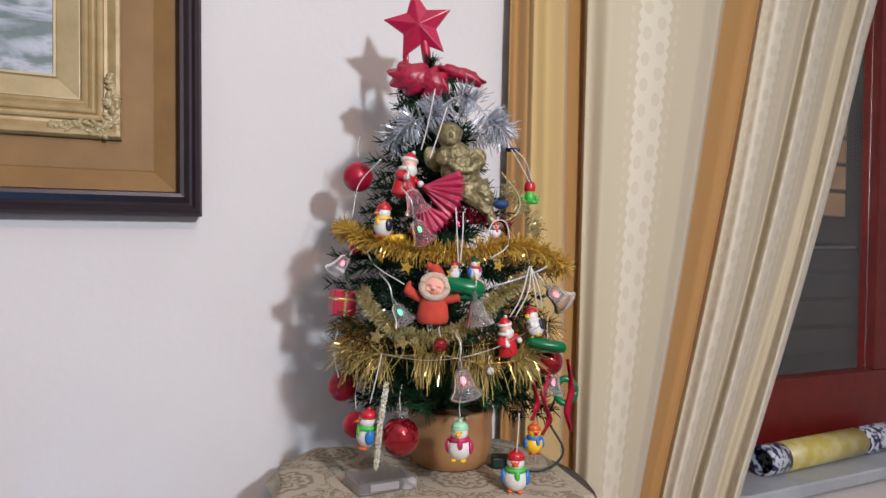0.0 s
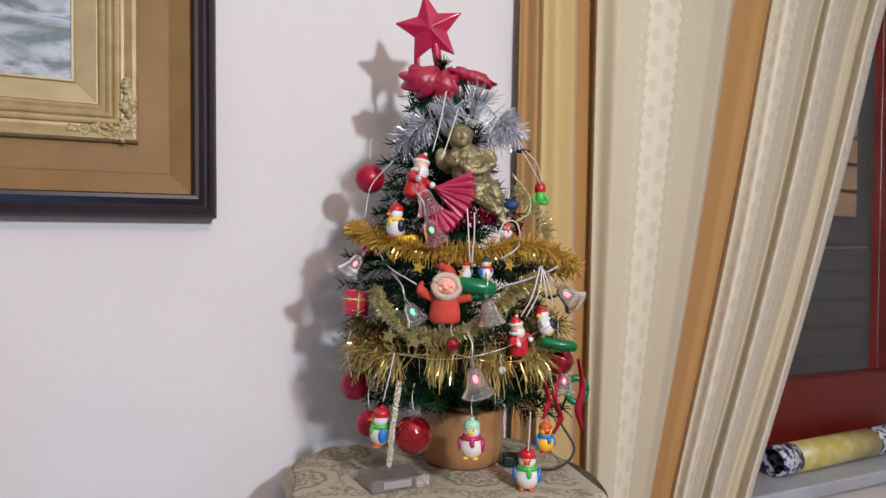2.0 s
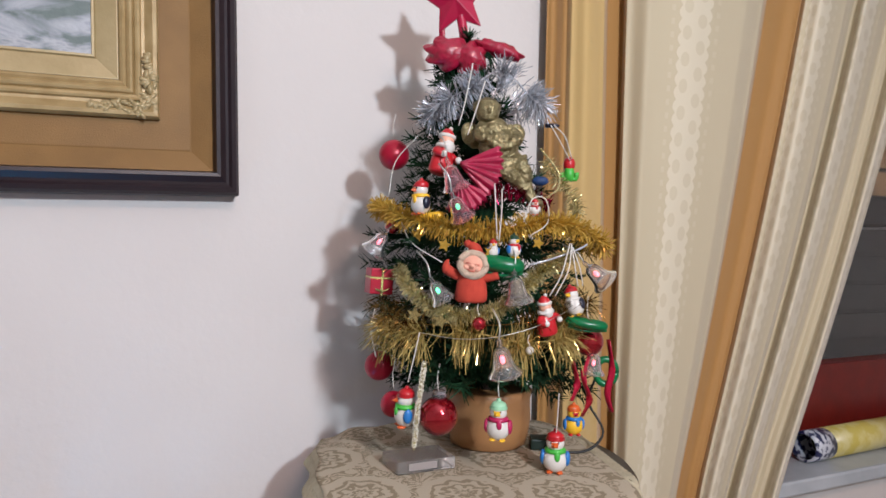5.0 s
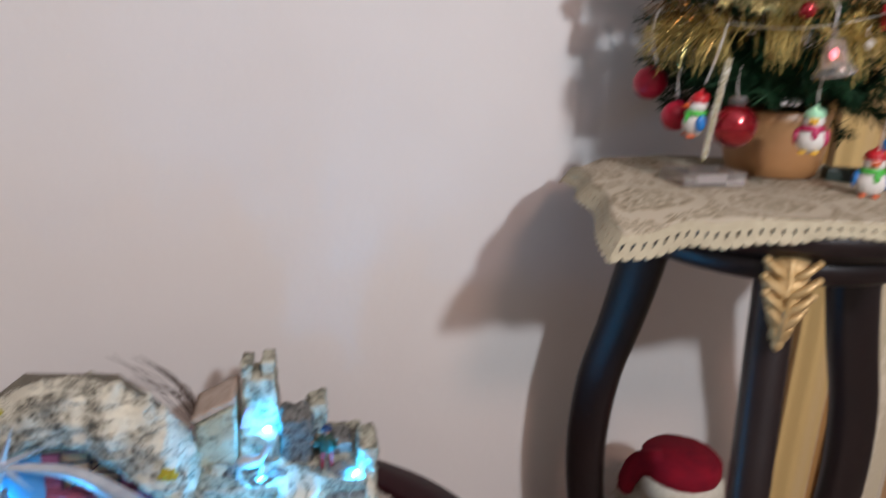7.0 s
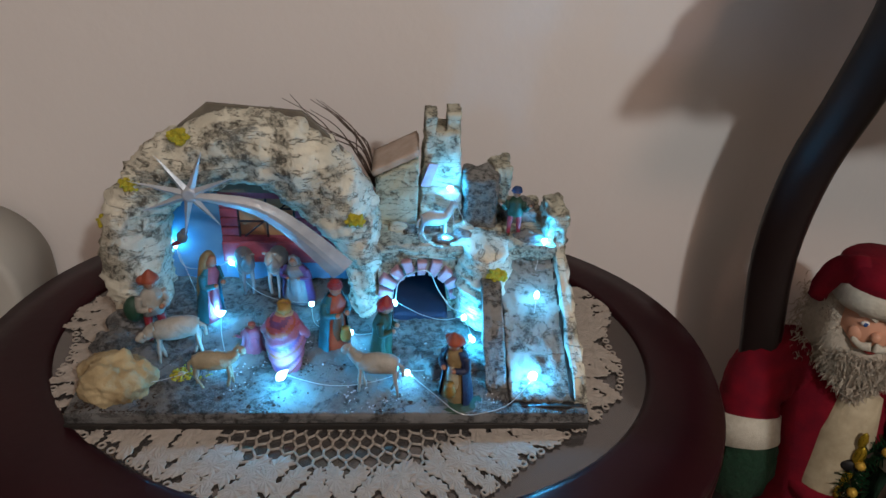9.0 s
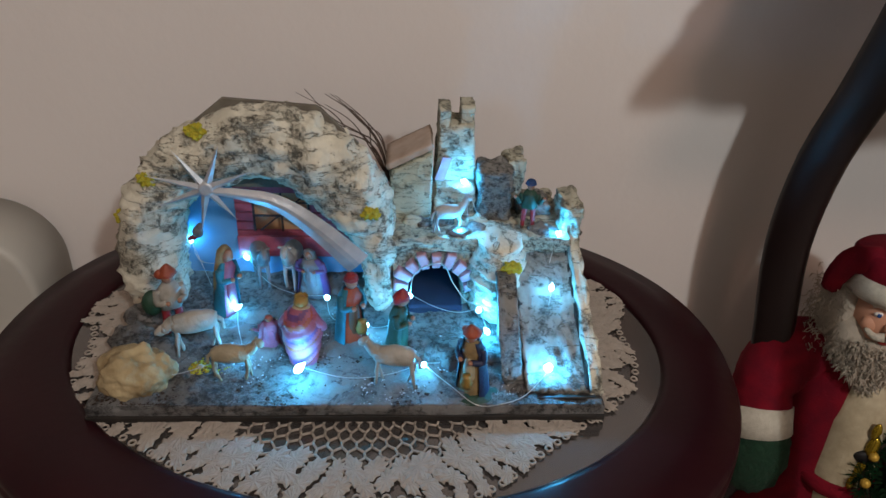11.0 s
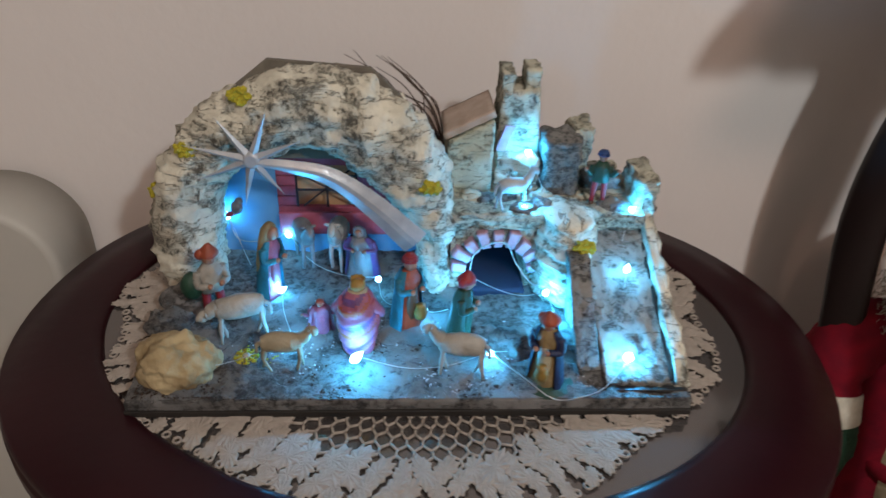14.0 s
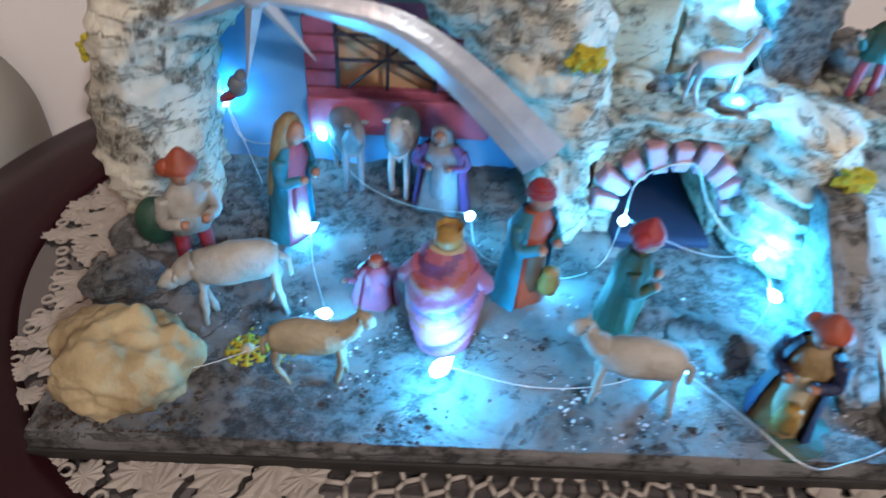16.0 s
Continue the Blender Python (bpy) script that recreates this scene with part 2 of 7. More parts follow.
def curtain():
    bm = bmesh.new()
    uvl, wvl = bm.loops.layers.uv.new("UVMap"), bm.loops.layers.uv.new("Weave")
    per, nz, last = 11, 64, len(FOLDS) - 1
    ns = per * last
    line = []
    for i in range(ns + 1):
        k, u = min(i // per, last - 1), i / per - min(i // per, last - 1)
        a, b = FOLDS[k], FOLDS[k + 1]
        w = u * u * (3 - 2 * u)
        line.append((a[0] + (b[0] - a[0]) * u, a[1] + (b[1] - a[1]) * u, a[2] + (b[2] - a[2]) * w))
    along = [0.0]
    for a, b in zip(line, line[1:]):
        along.append(along[-1] + math.hypot((b[0] + b[1] - a[0] - a[1]) / 2, b[2] - a[2]))
    mids = [along[round(c * ns)] for c in COLUMNS]
    rows = []
    for j in range(nz + 1):
        z = 0.03 + 2.42 * j / nz
        row = []
        for i, (xb, xt, y) in enumerate(line):
            s = i / ns
            k = max(-0.15, min(1.35, (z - 0.75) / 0.95))
            x = xb + (xt - xb) * k + 0.05 * (xt - xb) * math.sin(math.pi * min(1, max(0, k)))
            wob = 0.004 * math.sin(3.1 * z + 9 * s) + 0.003 * math.sin(7.3 * z + 31 * s)
            q = min(mids, key=lambda c: abs(c - along[i]))
            row.append((bm.verts.new((x * y / 0.97 + 0.5 * wob, y + wob * 0.6, z)), s, z, along[i] - q))
        rows.append(row)
    for a, b in zip(rows, rows[1:]):
        for i in range(ns):
            quad = (a[i], a[i + 1], b[i + 1], b[i])
            f = bm.faces.new([q[0] for q in quad])
            f.smooth = True
            for lp, q in zip(f.loops, quad):
                lp[uvl].uv, lp[wvl].uv = (q[1], q[2]), (q[3], q[2])
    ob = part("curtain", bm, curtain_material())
    mod = ob.modifiers.new("thick", "SOLIDIFY")
    mod.thickness = 0.0015
    return tagged(ob, "long cream and ochre damask curtain, recesses toned gold for shade, gathered to one side", "curtain")


curtain()
bm = bmesh.new()
tube(bm, [(0.45, 1.02, 2.47), (3.1, 1.02, 2.47)], 0.014, 12)
tagged(part("curtain_rod", bm, DARKWOOD), "dark wooden curtain rod above the window", "curtain rod", kind="structure")

# ---- framed picture ----
GOLD = mat("gilded_wood", "b29b6e", 0.42, 0.15, colour2="988053", scale=40, bump=0.0004, bump_scale=160)
PALEGOLD = mat("pale_gilt", "b09d74", 0.4, 0.15, colour2="9c8a60", scale=30, bump=0.0003, bump_scale=200)
LINEN = mat("gold_linen_mat", "876533", 0.6, 0.15, colour2="755629", scale=14, bump=0.0004, bump_scale=500)
FRAMEWOOD = mat("dark_lacquered_frame", "1c1217", 0.42, colour2="26181d", scale=18, bump=0.0002)


def moulding(bm, x0, z0, x1, z1, profile, index=0):
    """A mitred frame round the rectangle; profile: (inset from the outer edge, depth into the room)."""
    loops = []
    for inset, d in profile:
        loops.append([bm.verts.new((x, -d, z)) for x, z in ((x0 + inset, z0 + inset), (x1 - inset, z0 + inset), (x1 - inset, z1 - inset), (x0 + inset, z1 - inset))])
    for a, b in zip(loops, loops[1:]):
        for i in range(4):
            j = (i + 1) % 4
            f = bm.faces.new((a[i], a[j], b[j], b[i]))
            f.material_index = index
    return loops


pic = tagged(empty("framed_picture", pose(0.163, WY - 0.002, 1.238, -1.0, -1.4, 0)), "seascape in gilded frame inside a dark lacquered outer frame", "picture")
PW, PH = -1.0, 0.80
bm = bmesh.new()
moulding(bm, PW, 0, 0, PH, [(0, 0), (0, 0.030), (0.004, 0.036), (0.010, 0.038), (0.014, 0.034), (0.018, 0.035), (0.026, 0.041), (0.031, 0.040), (0.034, 0.028), (0.034, 0.004)])
part("outer_frame", bm, FRAMEWOOD, pic, "dark lacquered outer frame")
bm = bmesh.new()
moulding(bm, PW, 0, 0, PH, [(0.033, 0.022), (0.062, 0.012), (0.064, 0.0125), (0.125, 0.0125), (0.15, 0.0125)])
part("linen_mat", bm, LINEN, pic, "gold linen mat with bevelled edge")
bm = bmesh.new()
moulding(bm, PW, 0, 0, PH, [(0.104, 0.013), (0.104, 0.022), (0.107, 0.028), (0.112, 0.029), (0.122, 0.022), (0.126, 0.022), (0.128, 0.026), (0.131, 0.027), (0.134, 0.026), (0.136, 0.023), (0.138, 0.026),
                             (0.141, 0.027), (0.144, 0.025), (0.146, 0.022), (0.150, 0.024), (0.153, 0.022), (0.155, 0.018)])
inner = part("inner_frame", bm, GOLD, pic, "gilded inner frame with carved corners")
bm = bmesh.new()
moulding(bm, PW, 0, 0, PH, [(0.1552, 0.0185), (0.1565, 0.0185), (0.182, 0.012), (0.184, 0.015), (0.187, 0.015), (0.188, 0.010)])
part("slip", bm, PALEGOLD, pic, "pale gilt slip")
# carved acanthus in the corners of the inner frame
rng = random.Random(4)
for cx, cz, sx, sz in ((-0.118, 0.118, -1, 1), (PW + 0.118, 0.118, 1, 1)):
    bm = bmesh.new()
    for k in range(90):
        u = (k / 90) ** 1.3 * 0.075
        along, w = k % 2 == 0, 0.013 * (1 - u / 0.085)
        px = cx + sx * (u if along else rng.uniform(-w, w * 0.8))
        pz = cz + sz * (rng.uniform(-w, w * 0.8) if along else u)
        ball(bm, (px, -0.0255, pz), rng.uniform(0.0030, 0.0060), (1.4, 0.9, 0.7), 8, 6, turn=Matrix.Rotation(rng.uniform(0, 3.1), 4, "Y"))
    part("corner_carving", bm, PALEGOLD, inner, "carved acanthus corner")


def painting_material():
    m = mat("oil_paint_sea", "7d838a", 0.45, colour2="4c5a50", scale=9, bump=0.0008, bump_scale=70)
    n, l = m.node_tree.nodes, m.node_tree.links
    b = n["Principled BSDF"]
    tex = n.new("ShaderNodeTexCoord")
    mp = n.new("ShaderNodeMapping")
    mp.inputs["Scale"].default_value = (9, 9, 20)
    mp.inputs["Rotation"].default_value = (0, 0.5, 0)
    nz = n.new("ShaderNodeTexNoise")
    nz.inputs["Scale"].default_value, nz.inputs["Detail"].default_value, nz.inputs["Distortion"].default_value = 1.0, 8, 1.2
    r = n.new("ShaderNodeValToRGB")
    cols = ((0.0, "3c4a48"), (0.38, "5c6a66"), (0.46, "8b9196"), (0.54, "a9abb0"), (0.62, "7f858f"), (1.0, "5a6288"))
    r.color_ramp.elements[0].color, r.color_ramp.elements[1].color = rgb(cols[0][1]), rgb(cols[-1][1])
    for p, c in cols[1:-1]:
        e = r.color_ramp.elements.new(p)
        e.color = rgb(c)
    l.new(tex.outputs["Object"], mp.inputs[0])
    l.new(mp.outputs[0], nz.inputs["Vector"])
    l.new(nz.outputs["Fac"], r.inputs["Fac"])
    l.new(r.outputs["Color"], b.inputs["Base Color"])
    return m


bm = bmesh.new()
box(bm, PW + 0.185, -0.011, 0.185, -0.185, -0.004, PH - 0.185)
part("painting", bm, painting_material(), pic, "grey-green stormy sea painting")

# ---- pedestal ----
PX, PY = 0.43, 0.79   # its centre
ped = tagged(empty("pedestal_table", pose(PX, PY, 0)), "tall dark round pedestal table with gold leaf mount", "table")
bm = bmesh.new()
lathe(bm, [(0, 0.862), (0.17, 0.862), (0.178, 0.866), (0.186, 0.872), (0.192, 0.876), (0.195, 0.884), (0.194, 0.892), (0.188, 0.899), (0, 0.899)], 64)
part("tabletop", bm, PEDWOOD, ped)
bm = bmesh.new()
lathe(bm, [(0.0, 0.83), (0.150, 0.832), (0.158, 0.838), (0.162, 0.8615), (0.0, 0.8615)], 64)
part("apron", bm, PEDWOOD, ped)
TOCAM, RIGHT = Vector((-0.58, -0.815, 0)), Vector((0.815, -0.58, 0))
for ang in (6, -100, 122):
    a = math.radians(ang)
    d = TOCAM * math.cos(a) + RIGHT * math.sin(a)
    side = Vector((-d.y, d.x, 0))
    bm = bmesh.new()
    prof = [(0.130, 0.85), (0.132, 0.80), (0.152, 0.70), (0.176, 0.60), (0.183, 0.48), (0.165, 0.34), (0.150, 0.22), (0.155, 0.10), (0.185, 0.0)]
    pts = curve_pts([(d.x * r, d.y * r, z) for r, z in prof], 30)
    last = None
    for i, p in enumerate(pts):
        k = i / 30
        hw, ht = 0.020 - 0.004 * k, 0.032 - 0.009 * k
        ring = []
        for q in range(12):
            th = 2 * math.pi * q / 12
            c, s = math.cos(th), math.sin(th)
            c, s = math.copysign(abs(c) ** 0.5, c), math.copysign(abs(s) ** 0.5, s)
            ring.append(bm.verts.new(p + d * ht * c + side * hw * s))
        if last:
            for q in range(12):
                f = bm.faces.new((last[q], last[(q + 1) % 12], ring[(q + 1) % 12], ring[q]))
                f.smooth = True
        else:
            bm.faces.new(ring[::-1])
        last = ring
    bm.faces.new(last)
    part("leg", bm, PEDWOOD, ped)
GILT = mat("gold_ormolu", "c4a878", 0.5, 0.4, colour2="a0824e", scale=60, bump=0.0008, bump_scale=120)
bm = bmesh.new()
d = TOCAM * math.cos(math.radians(6)) + RIGHT * math.sin(math.radians(6))
side = Vector((-d.y, d.x, 0))
for k in range(5):          # pairs of curled lobes along a central rib
    z = 0.858 - 0.0145 * k
    w = (0.022, 0.023, 0.020, 0.015, 0.009)[k]
    out = 0.178 + 0.012 * math.sin((k + 0.6) / 5.2 * math.pi)
    ball(bm, d * (out - 0.7 * w) + Vector((0, 0, z - 0.004)), w * 0.95, (1, 1, 0.016 / w), 16, 10)
    for sg in (-1, 1):
        tube(bm, curve_pts([d * out + side * sg * 0.002 + Vector((0, 0, z - 0.012)), d * (out + 0.004) + side * sg * w * 0.6 + Vector((0, 0, z - 0.003)), d * out + side * sg * w + Vector((0, 0, z + 0.006))], 9), 0.0078, 8, taper=0.6, flat=0.7)
        ball(bm, d * (out + 0.003) + side * sg * w + Vector((0, 0, z + 0.006)), 0.0042, (1, 1, 1), 8, 6)
tube(bm, curve_pts([d * 0.180 + Vector((0, 0, 0.866)), d * 0.1945 + Vector((0, 0, 0.822)), d * 0.187 + Vector((0, 0, 0.786))], 12), 0.0055, 8, taper=0.5)
ball(bm, d * 0.183 + Vector((0, 0, 0.784)), 0.006, (1, 1, 1.7))
part("leaf_mount", bm, GILT, ped, "gilded acanthus leaf mount")
# drape of the cloth over the round top
def cloth_material(name, base, ink, size, thr):
    """Printed damask: round medallions on a square grid, scrolls between them."""
    m = mat(name, base, 0.85, bump=0.0004, bump_scale=700)
    n, l = m.node_tree.nodes, m.node_tree.links
    b = n["Principled BSDF"]

    def calc(op, a, c=None):
        nd = n.new("ShaderNodeMath")
        nd.operation = op
        for k, v in enumerate((a, c)):
            if v is None:
                continue
            if isinstance(v, (int, float)):
                nd.inputs[k].default_value = v
            else:
                l.new(v, nd.inputs[k])
        return nd.outputs[0]

    tex = n.new("ShaderNodeTexCoord")
    mp = n.new("ShaderNodeMapping")
    mp.inputs["Rotation"].default_value = (0, 0, math.radians(21))
    mp.inputs["Location"].default_value = (0.3, 0.55, 0)
    mp.inputs["Scale"].default_value = (1 / size, 1 / size, 1)
    l.new(tex.outputs["Object"], mp.inputs["Vector"])
    wob = n.new("ShaderNodeTexNoise")
    wob.inputs["Scale"].default_value, wob.inputs["Detail"].default_value, wob.inputs["Distortion"].default_value = 30.0, 1.0, 2.5
    l.new(tex.outputs["Object"], wob.inputs["Vector"])
    sp = n.new("ShaderNodeSeparateXYZ")
    l.new(mp.outputs[0], sp.inputs[0])
    row = calc("FLOOR", sp.outputs[1])
    shift = calc("MULTIPLY", calc("MODULO", row, 2.0), 0.5)
    x = calc("SUBTRACT", calc("FRACT", calc("ADD", sp.outputs[0], shift)), 0.5)
    y = calc("SUBTRACT", calc("FRACT", sp.outputs[1]), 0.5)
    r = calc("SQRT", calc("ADD", calc("MULTIPLY", x, x), calc("MULTIPLY", y, y)))
    ang = calc("ARCTAN2", y, x)
    petals = calc("MULTIPLY", calc("SINE", calc("MULTIPLY", ang, 9.0)), 1.3)
    inner = calc("SINE", calc("ADD", calc("ADD", calc("MULTIPLY", r, 50.0), petals), calc("MULTIPLY", wob.outputs["Fac"], 9.0)))
    scroll = calc("SINE", calc("MULTIPLY", wob.outputs["Fac"], 30.0))
    edge = calc("ADD", r, calc("MULTIPLY", calc("SINE", calc("MULTIPLY", ang, 12.0)), 0.012))
    inside = calc("LESS_THAN", edge, 0.36)
    outside = calc("GREATER_THAN", edge, 0.47)
    v = calc("ADD", calc("MULTIPLY", inside, calc("GREATER_THAN", inner, thr)), calc("MULTIPLY", outside, calc("GREATER_THAN", scroll, thr)))
    mix = n.new("ShaderNodeMix")
    mix.data_type = "RGBA"
    mix.inputs[6].default_value, mix.inputs[7].default_value = rgb(base), rgb(ink)
    l.new(v, mix.inputs[0])
    l.new(mix.outputs[2], b.inputs["Base Color"])
    return m


CLOTH = cloth_material("damask_cloth", "a99d88", "82765f", 0.115, 0.05)
CROCHET = mat("ivory_crochet", "9d937a", 0.9, colour2="ada389", scale=120, bump=0.0006, bump_scale=900)
CT = math.radians(-15)
CE1, CE2 = Vector((math.cos(CT), math.sin(CT), 0)), Vector((-math.sin(CT), math.cos(CT), 0))


def drape(u, v):
    p = CE1 * (u - 0.030) + CE2 * (v - 0.002)
    r = p.length
    R = 0.193
    if r <= R:
        return Vector((p.x, p.y, 0.9035))
    over = r - R
    k = p.normalized()
    fall = over * (0.14 + 1.5 * over)
    wave = 0.006 * math.sin(math.atan2(p.y, p.x) * 13) * min(1, over * 22)
    out = R + over * 0.86 + wave
    return Vector((k.x * out, k.y * out, 0.9035 - fall + 0.003 * math.sin(u * 90) * min(1, over * 20)))


cloth = tagged(empty("tablecloth", pose(PX, PY, 0)), "square ivory damask cloth with crochet edge on the pedestal", "tablecloth")
bm = bmesh.new()
N, HS = 60, 0.180
grid = [[bm.verts.new(drape(-HS + 2 * HS * i / N, -HS + 2 * HS * j / N)) for i in range(N + 1)] for j in range(N + 1)]
for j in range(N):
    for i in range(N):
        f = bm.faces.new((grid[j][i], grid[j][i + 1], grid[j + 1][i + 1], grid[j + 1][i]))
        f.smooth = True
ob = part("cloth", bm, CLOTH, cloth)
mod = ob.modifiers.new("thick", "SOLIDIFY")
mod.thickness, mod.offset = 0.0016, 1
bm = bmesh.new()
per = []
NP = 38
for k in range(4):
    for i in range(NP):
        q = -HS + 2 * HS * i / NP
        per.append({0: (q, -HS), 1: (HS, q), 2: (-q, HS), 3: (-HS, -q)}[k])
outp = []
for u, v in per:
    a = drape(u, v)
    m2 = max(abs(u), abs(v))
    w = drape(u * (m2 + 0.016) / m2, v * (m2 + 0.016) / m2)
    w.z -= 0.018 * min(1.0, max(0.0, (Vector((w.x, w.y)).length - 0.192) / 0.010)) - 0.001
    outp.append((a, w))
cnt = len(outp)


def band(pts, closed=True):
    """A thin sheet through the points of a polygon, given thickness."""
    n3 = (pts[1] - pts[0]).cross(pts[2] - pts[0]).normalized() * 0.0011
    f0 = [bm.verts.new(p + n3) for p in pts]
    f1 = [bm.verts.new(p - n3) for p in pts]
    bm.faces.new(f0)
    bm.faces.new(f1[::-1])
    for i in range(len(pts)):
        j = (i + 1) % len(pts)
        bm.faces.new((f0[i], f1[i], f1[j], f0[j]))


for i in range(cnt):
    a0, w0 = outp[i]
    a1, w1 = outp[(i + 1) % cnt]
    e0, e1 = a0.lerp(w0, 0.36), a1.lerp(w1, 0.36)
    h0, h1 = a0.lerp(w0, 0.62), a1.lerp(w1, 0.62)
    band([a0, a1, e1, e0])
    band([e0, e0.lerp(e1, 0.30), h0.lerp(h1, 0.44), h0])
    band([e0.lerp(e1, 0.70), e1, h1, h0.lerp(h1, 0.56)])
    band([h0, h1, w1.lerp(h1, 0.45), w0.lerp(h0, 0.45)])
    g0, g1, gm = w0.lerp(h0, 0.45), w1.lerp(h1, 0.45), w0.lerp(w1, 0.5)
    band([g0, g1, g1.lerp(gm, 0.18) + (w1 - h1) * 0.20, g1.lerp(gm, 0.6) + (w1 - h1) * 0.16, gm - (w0 - h0) * 0.02, g0.lerp(gm, 0.6) + (w0 - h0) * 0.16, g0.lerp(gm, 0.18) + (w0 - h0) * 0.20])
part("crochet_edge", bm, CROCHET, cloth, "scalloped crochet lace edge")

# ---- oval table ----
TX, TY, TT = -0.249, 0.777, -11.0
TZ = 0.455
tab = tagged(empty("oval_side_table", pose(TX, TY, 0, 0, 0, TT)), "dark polished oval side table with inset mirror glass", "table")
bm = bmesh.new()
A, B = 0.386, 0.298
AI, BI, SHIFT = 0.314, 0.241, 0.020     # the inset lies a little towards the wall
prof = [(1.0, -0.030), (1.0, -0.014), (0.985, -0.012), (0.985, -0.006), (0.978, 0.0), (0.95, 0.003), (0.5, 0.004), (0.12, 0.003), (0.06, 0.0015), (0.03, -0.001), (0.0, -0.004), (0.0, -0.030)]
loops = []
for k, z in prof:
    a, b, p = AI + (A - AI) * k, BI + (B - BI) * k, 1 - 0.09 * k
    loop = []
    for i in range(96):
        c, q = math.cos(2 * math.pi * i / 96), math.sin(2 * math.pi * i / 96)
        loop.append(bm.verts.new((a * math.copysign(abs(c) ** p, c), b * math.copysign(abs(q) ** p, q) + SHIFT * (1 - k), TZ + z)))
    loops.append(loop)
for p, q in zip(loops, loops[1:] + loops[:1]):
    for i in range(96):
        f = bm.faces.new((p[i], p[(i + 1) % 96], q[(i + 1) % 96], q[i]))
        f.smooth = True
part("rim", bm, DARKWOOD, tab, "broad dark polished oval rim")
bm = bmesh.new()
lathe(bm, [(0, -0.014), (1, -0.014), (1, -0.004), (0, -0.004)], 96, (0, SHIFT, TZ), AI + 0.003, BI + 0.003)
for f in bm.faces:
    f.smooth = False
part("glass_top", bm, GLASSTOP, tab, "grey inset glass")
bm = bmesh.new()
lathe(bm, [(0.0, -0.03), (1.0, -0.03), (0.97, -0.045), (0.95, -0.09), (0.94, -0.095), (0, -0.095)], 64, (0, 0, TZ), A * 0.9, B * 0.9)
part("apron", bm, DARKWOOD, tab)
for sx in (-1, 1):
    for sy in (-1, 1):
        bm = bmesh.new()
        x, y = sx * 0.235, sy * 0.165
        tube(bm, curve_pts([(x, y, 0.40), (x * 1.12, y * 1.12, 0.28), (x, y, 0.12), (x * 1.15, y * 1.15, 0.0)], 14), 0.026, 10, taper=0.6)
        part("leg", bm, DARKWOOD, tab)

# ---- nativity on the oval table ----
NM = pose(-0.50, 0.662, 0.4535, 0, 0, -2.5)


def at(x, y, z=0.0, rz=0.0, rx=0.0, ry=0.0, s=1.0):
    return NM @ pose(x, y, z, rx, ry, rz) @ Matrix.Scale(s, 4)


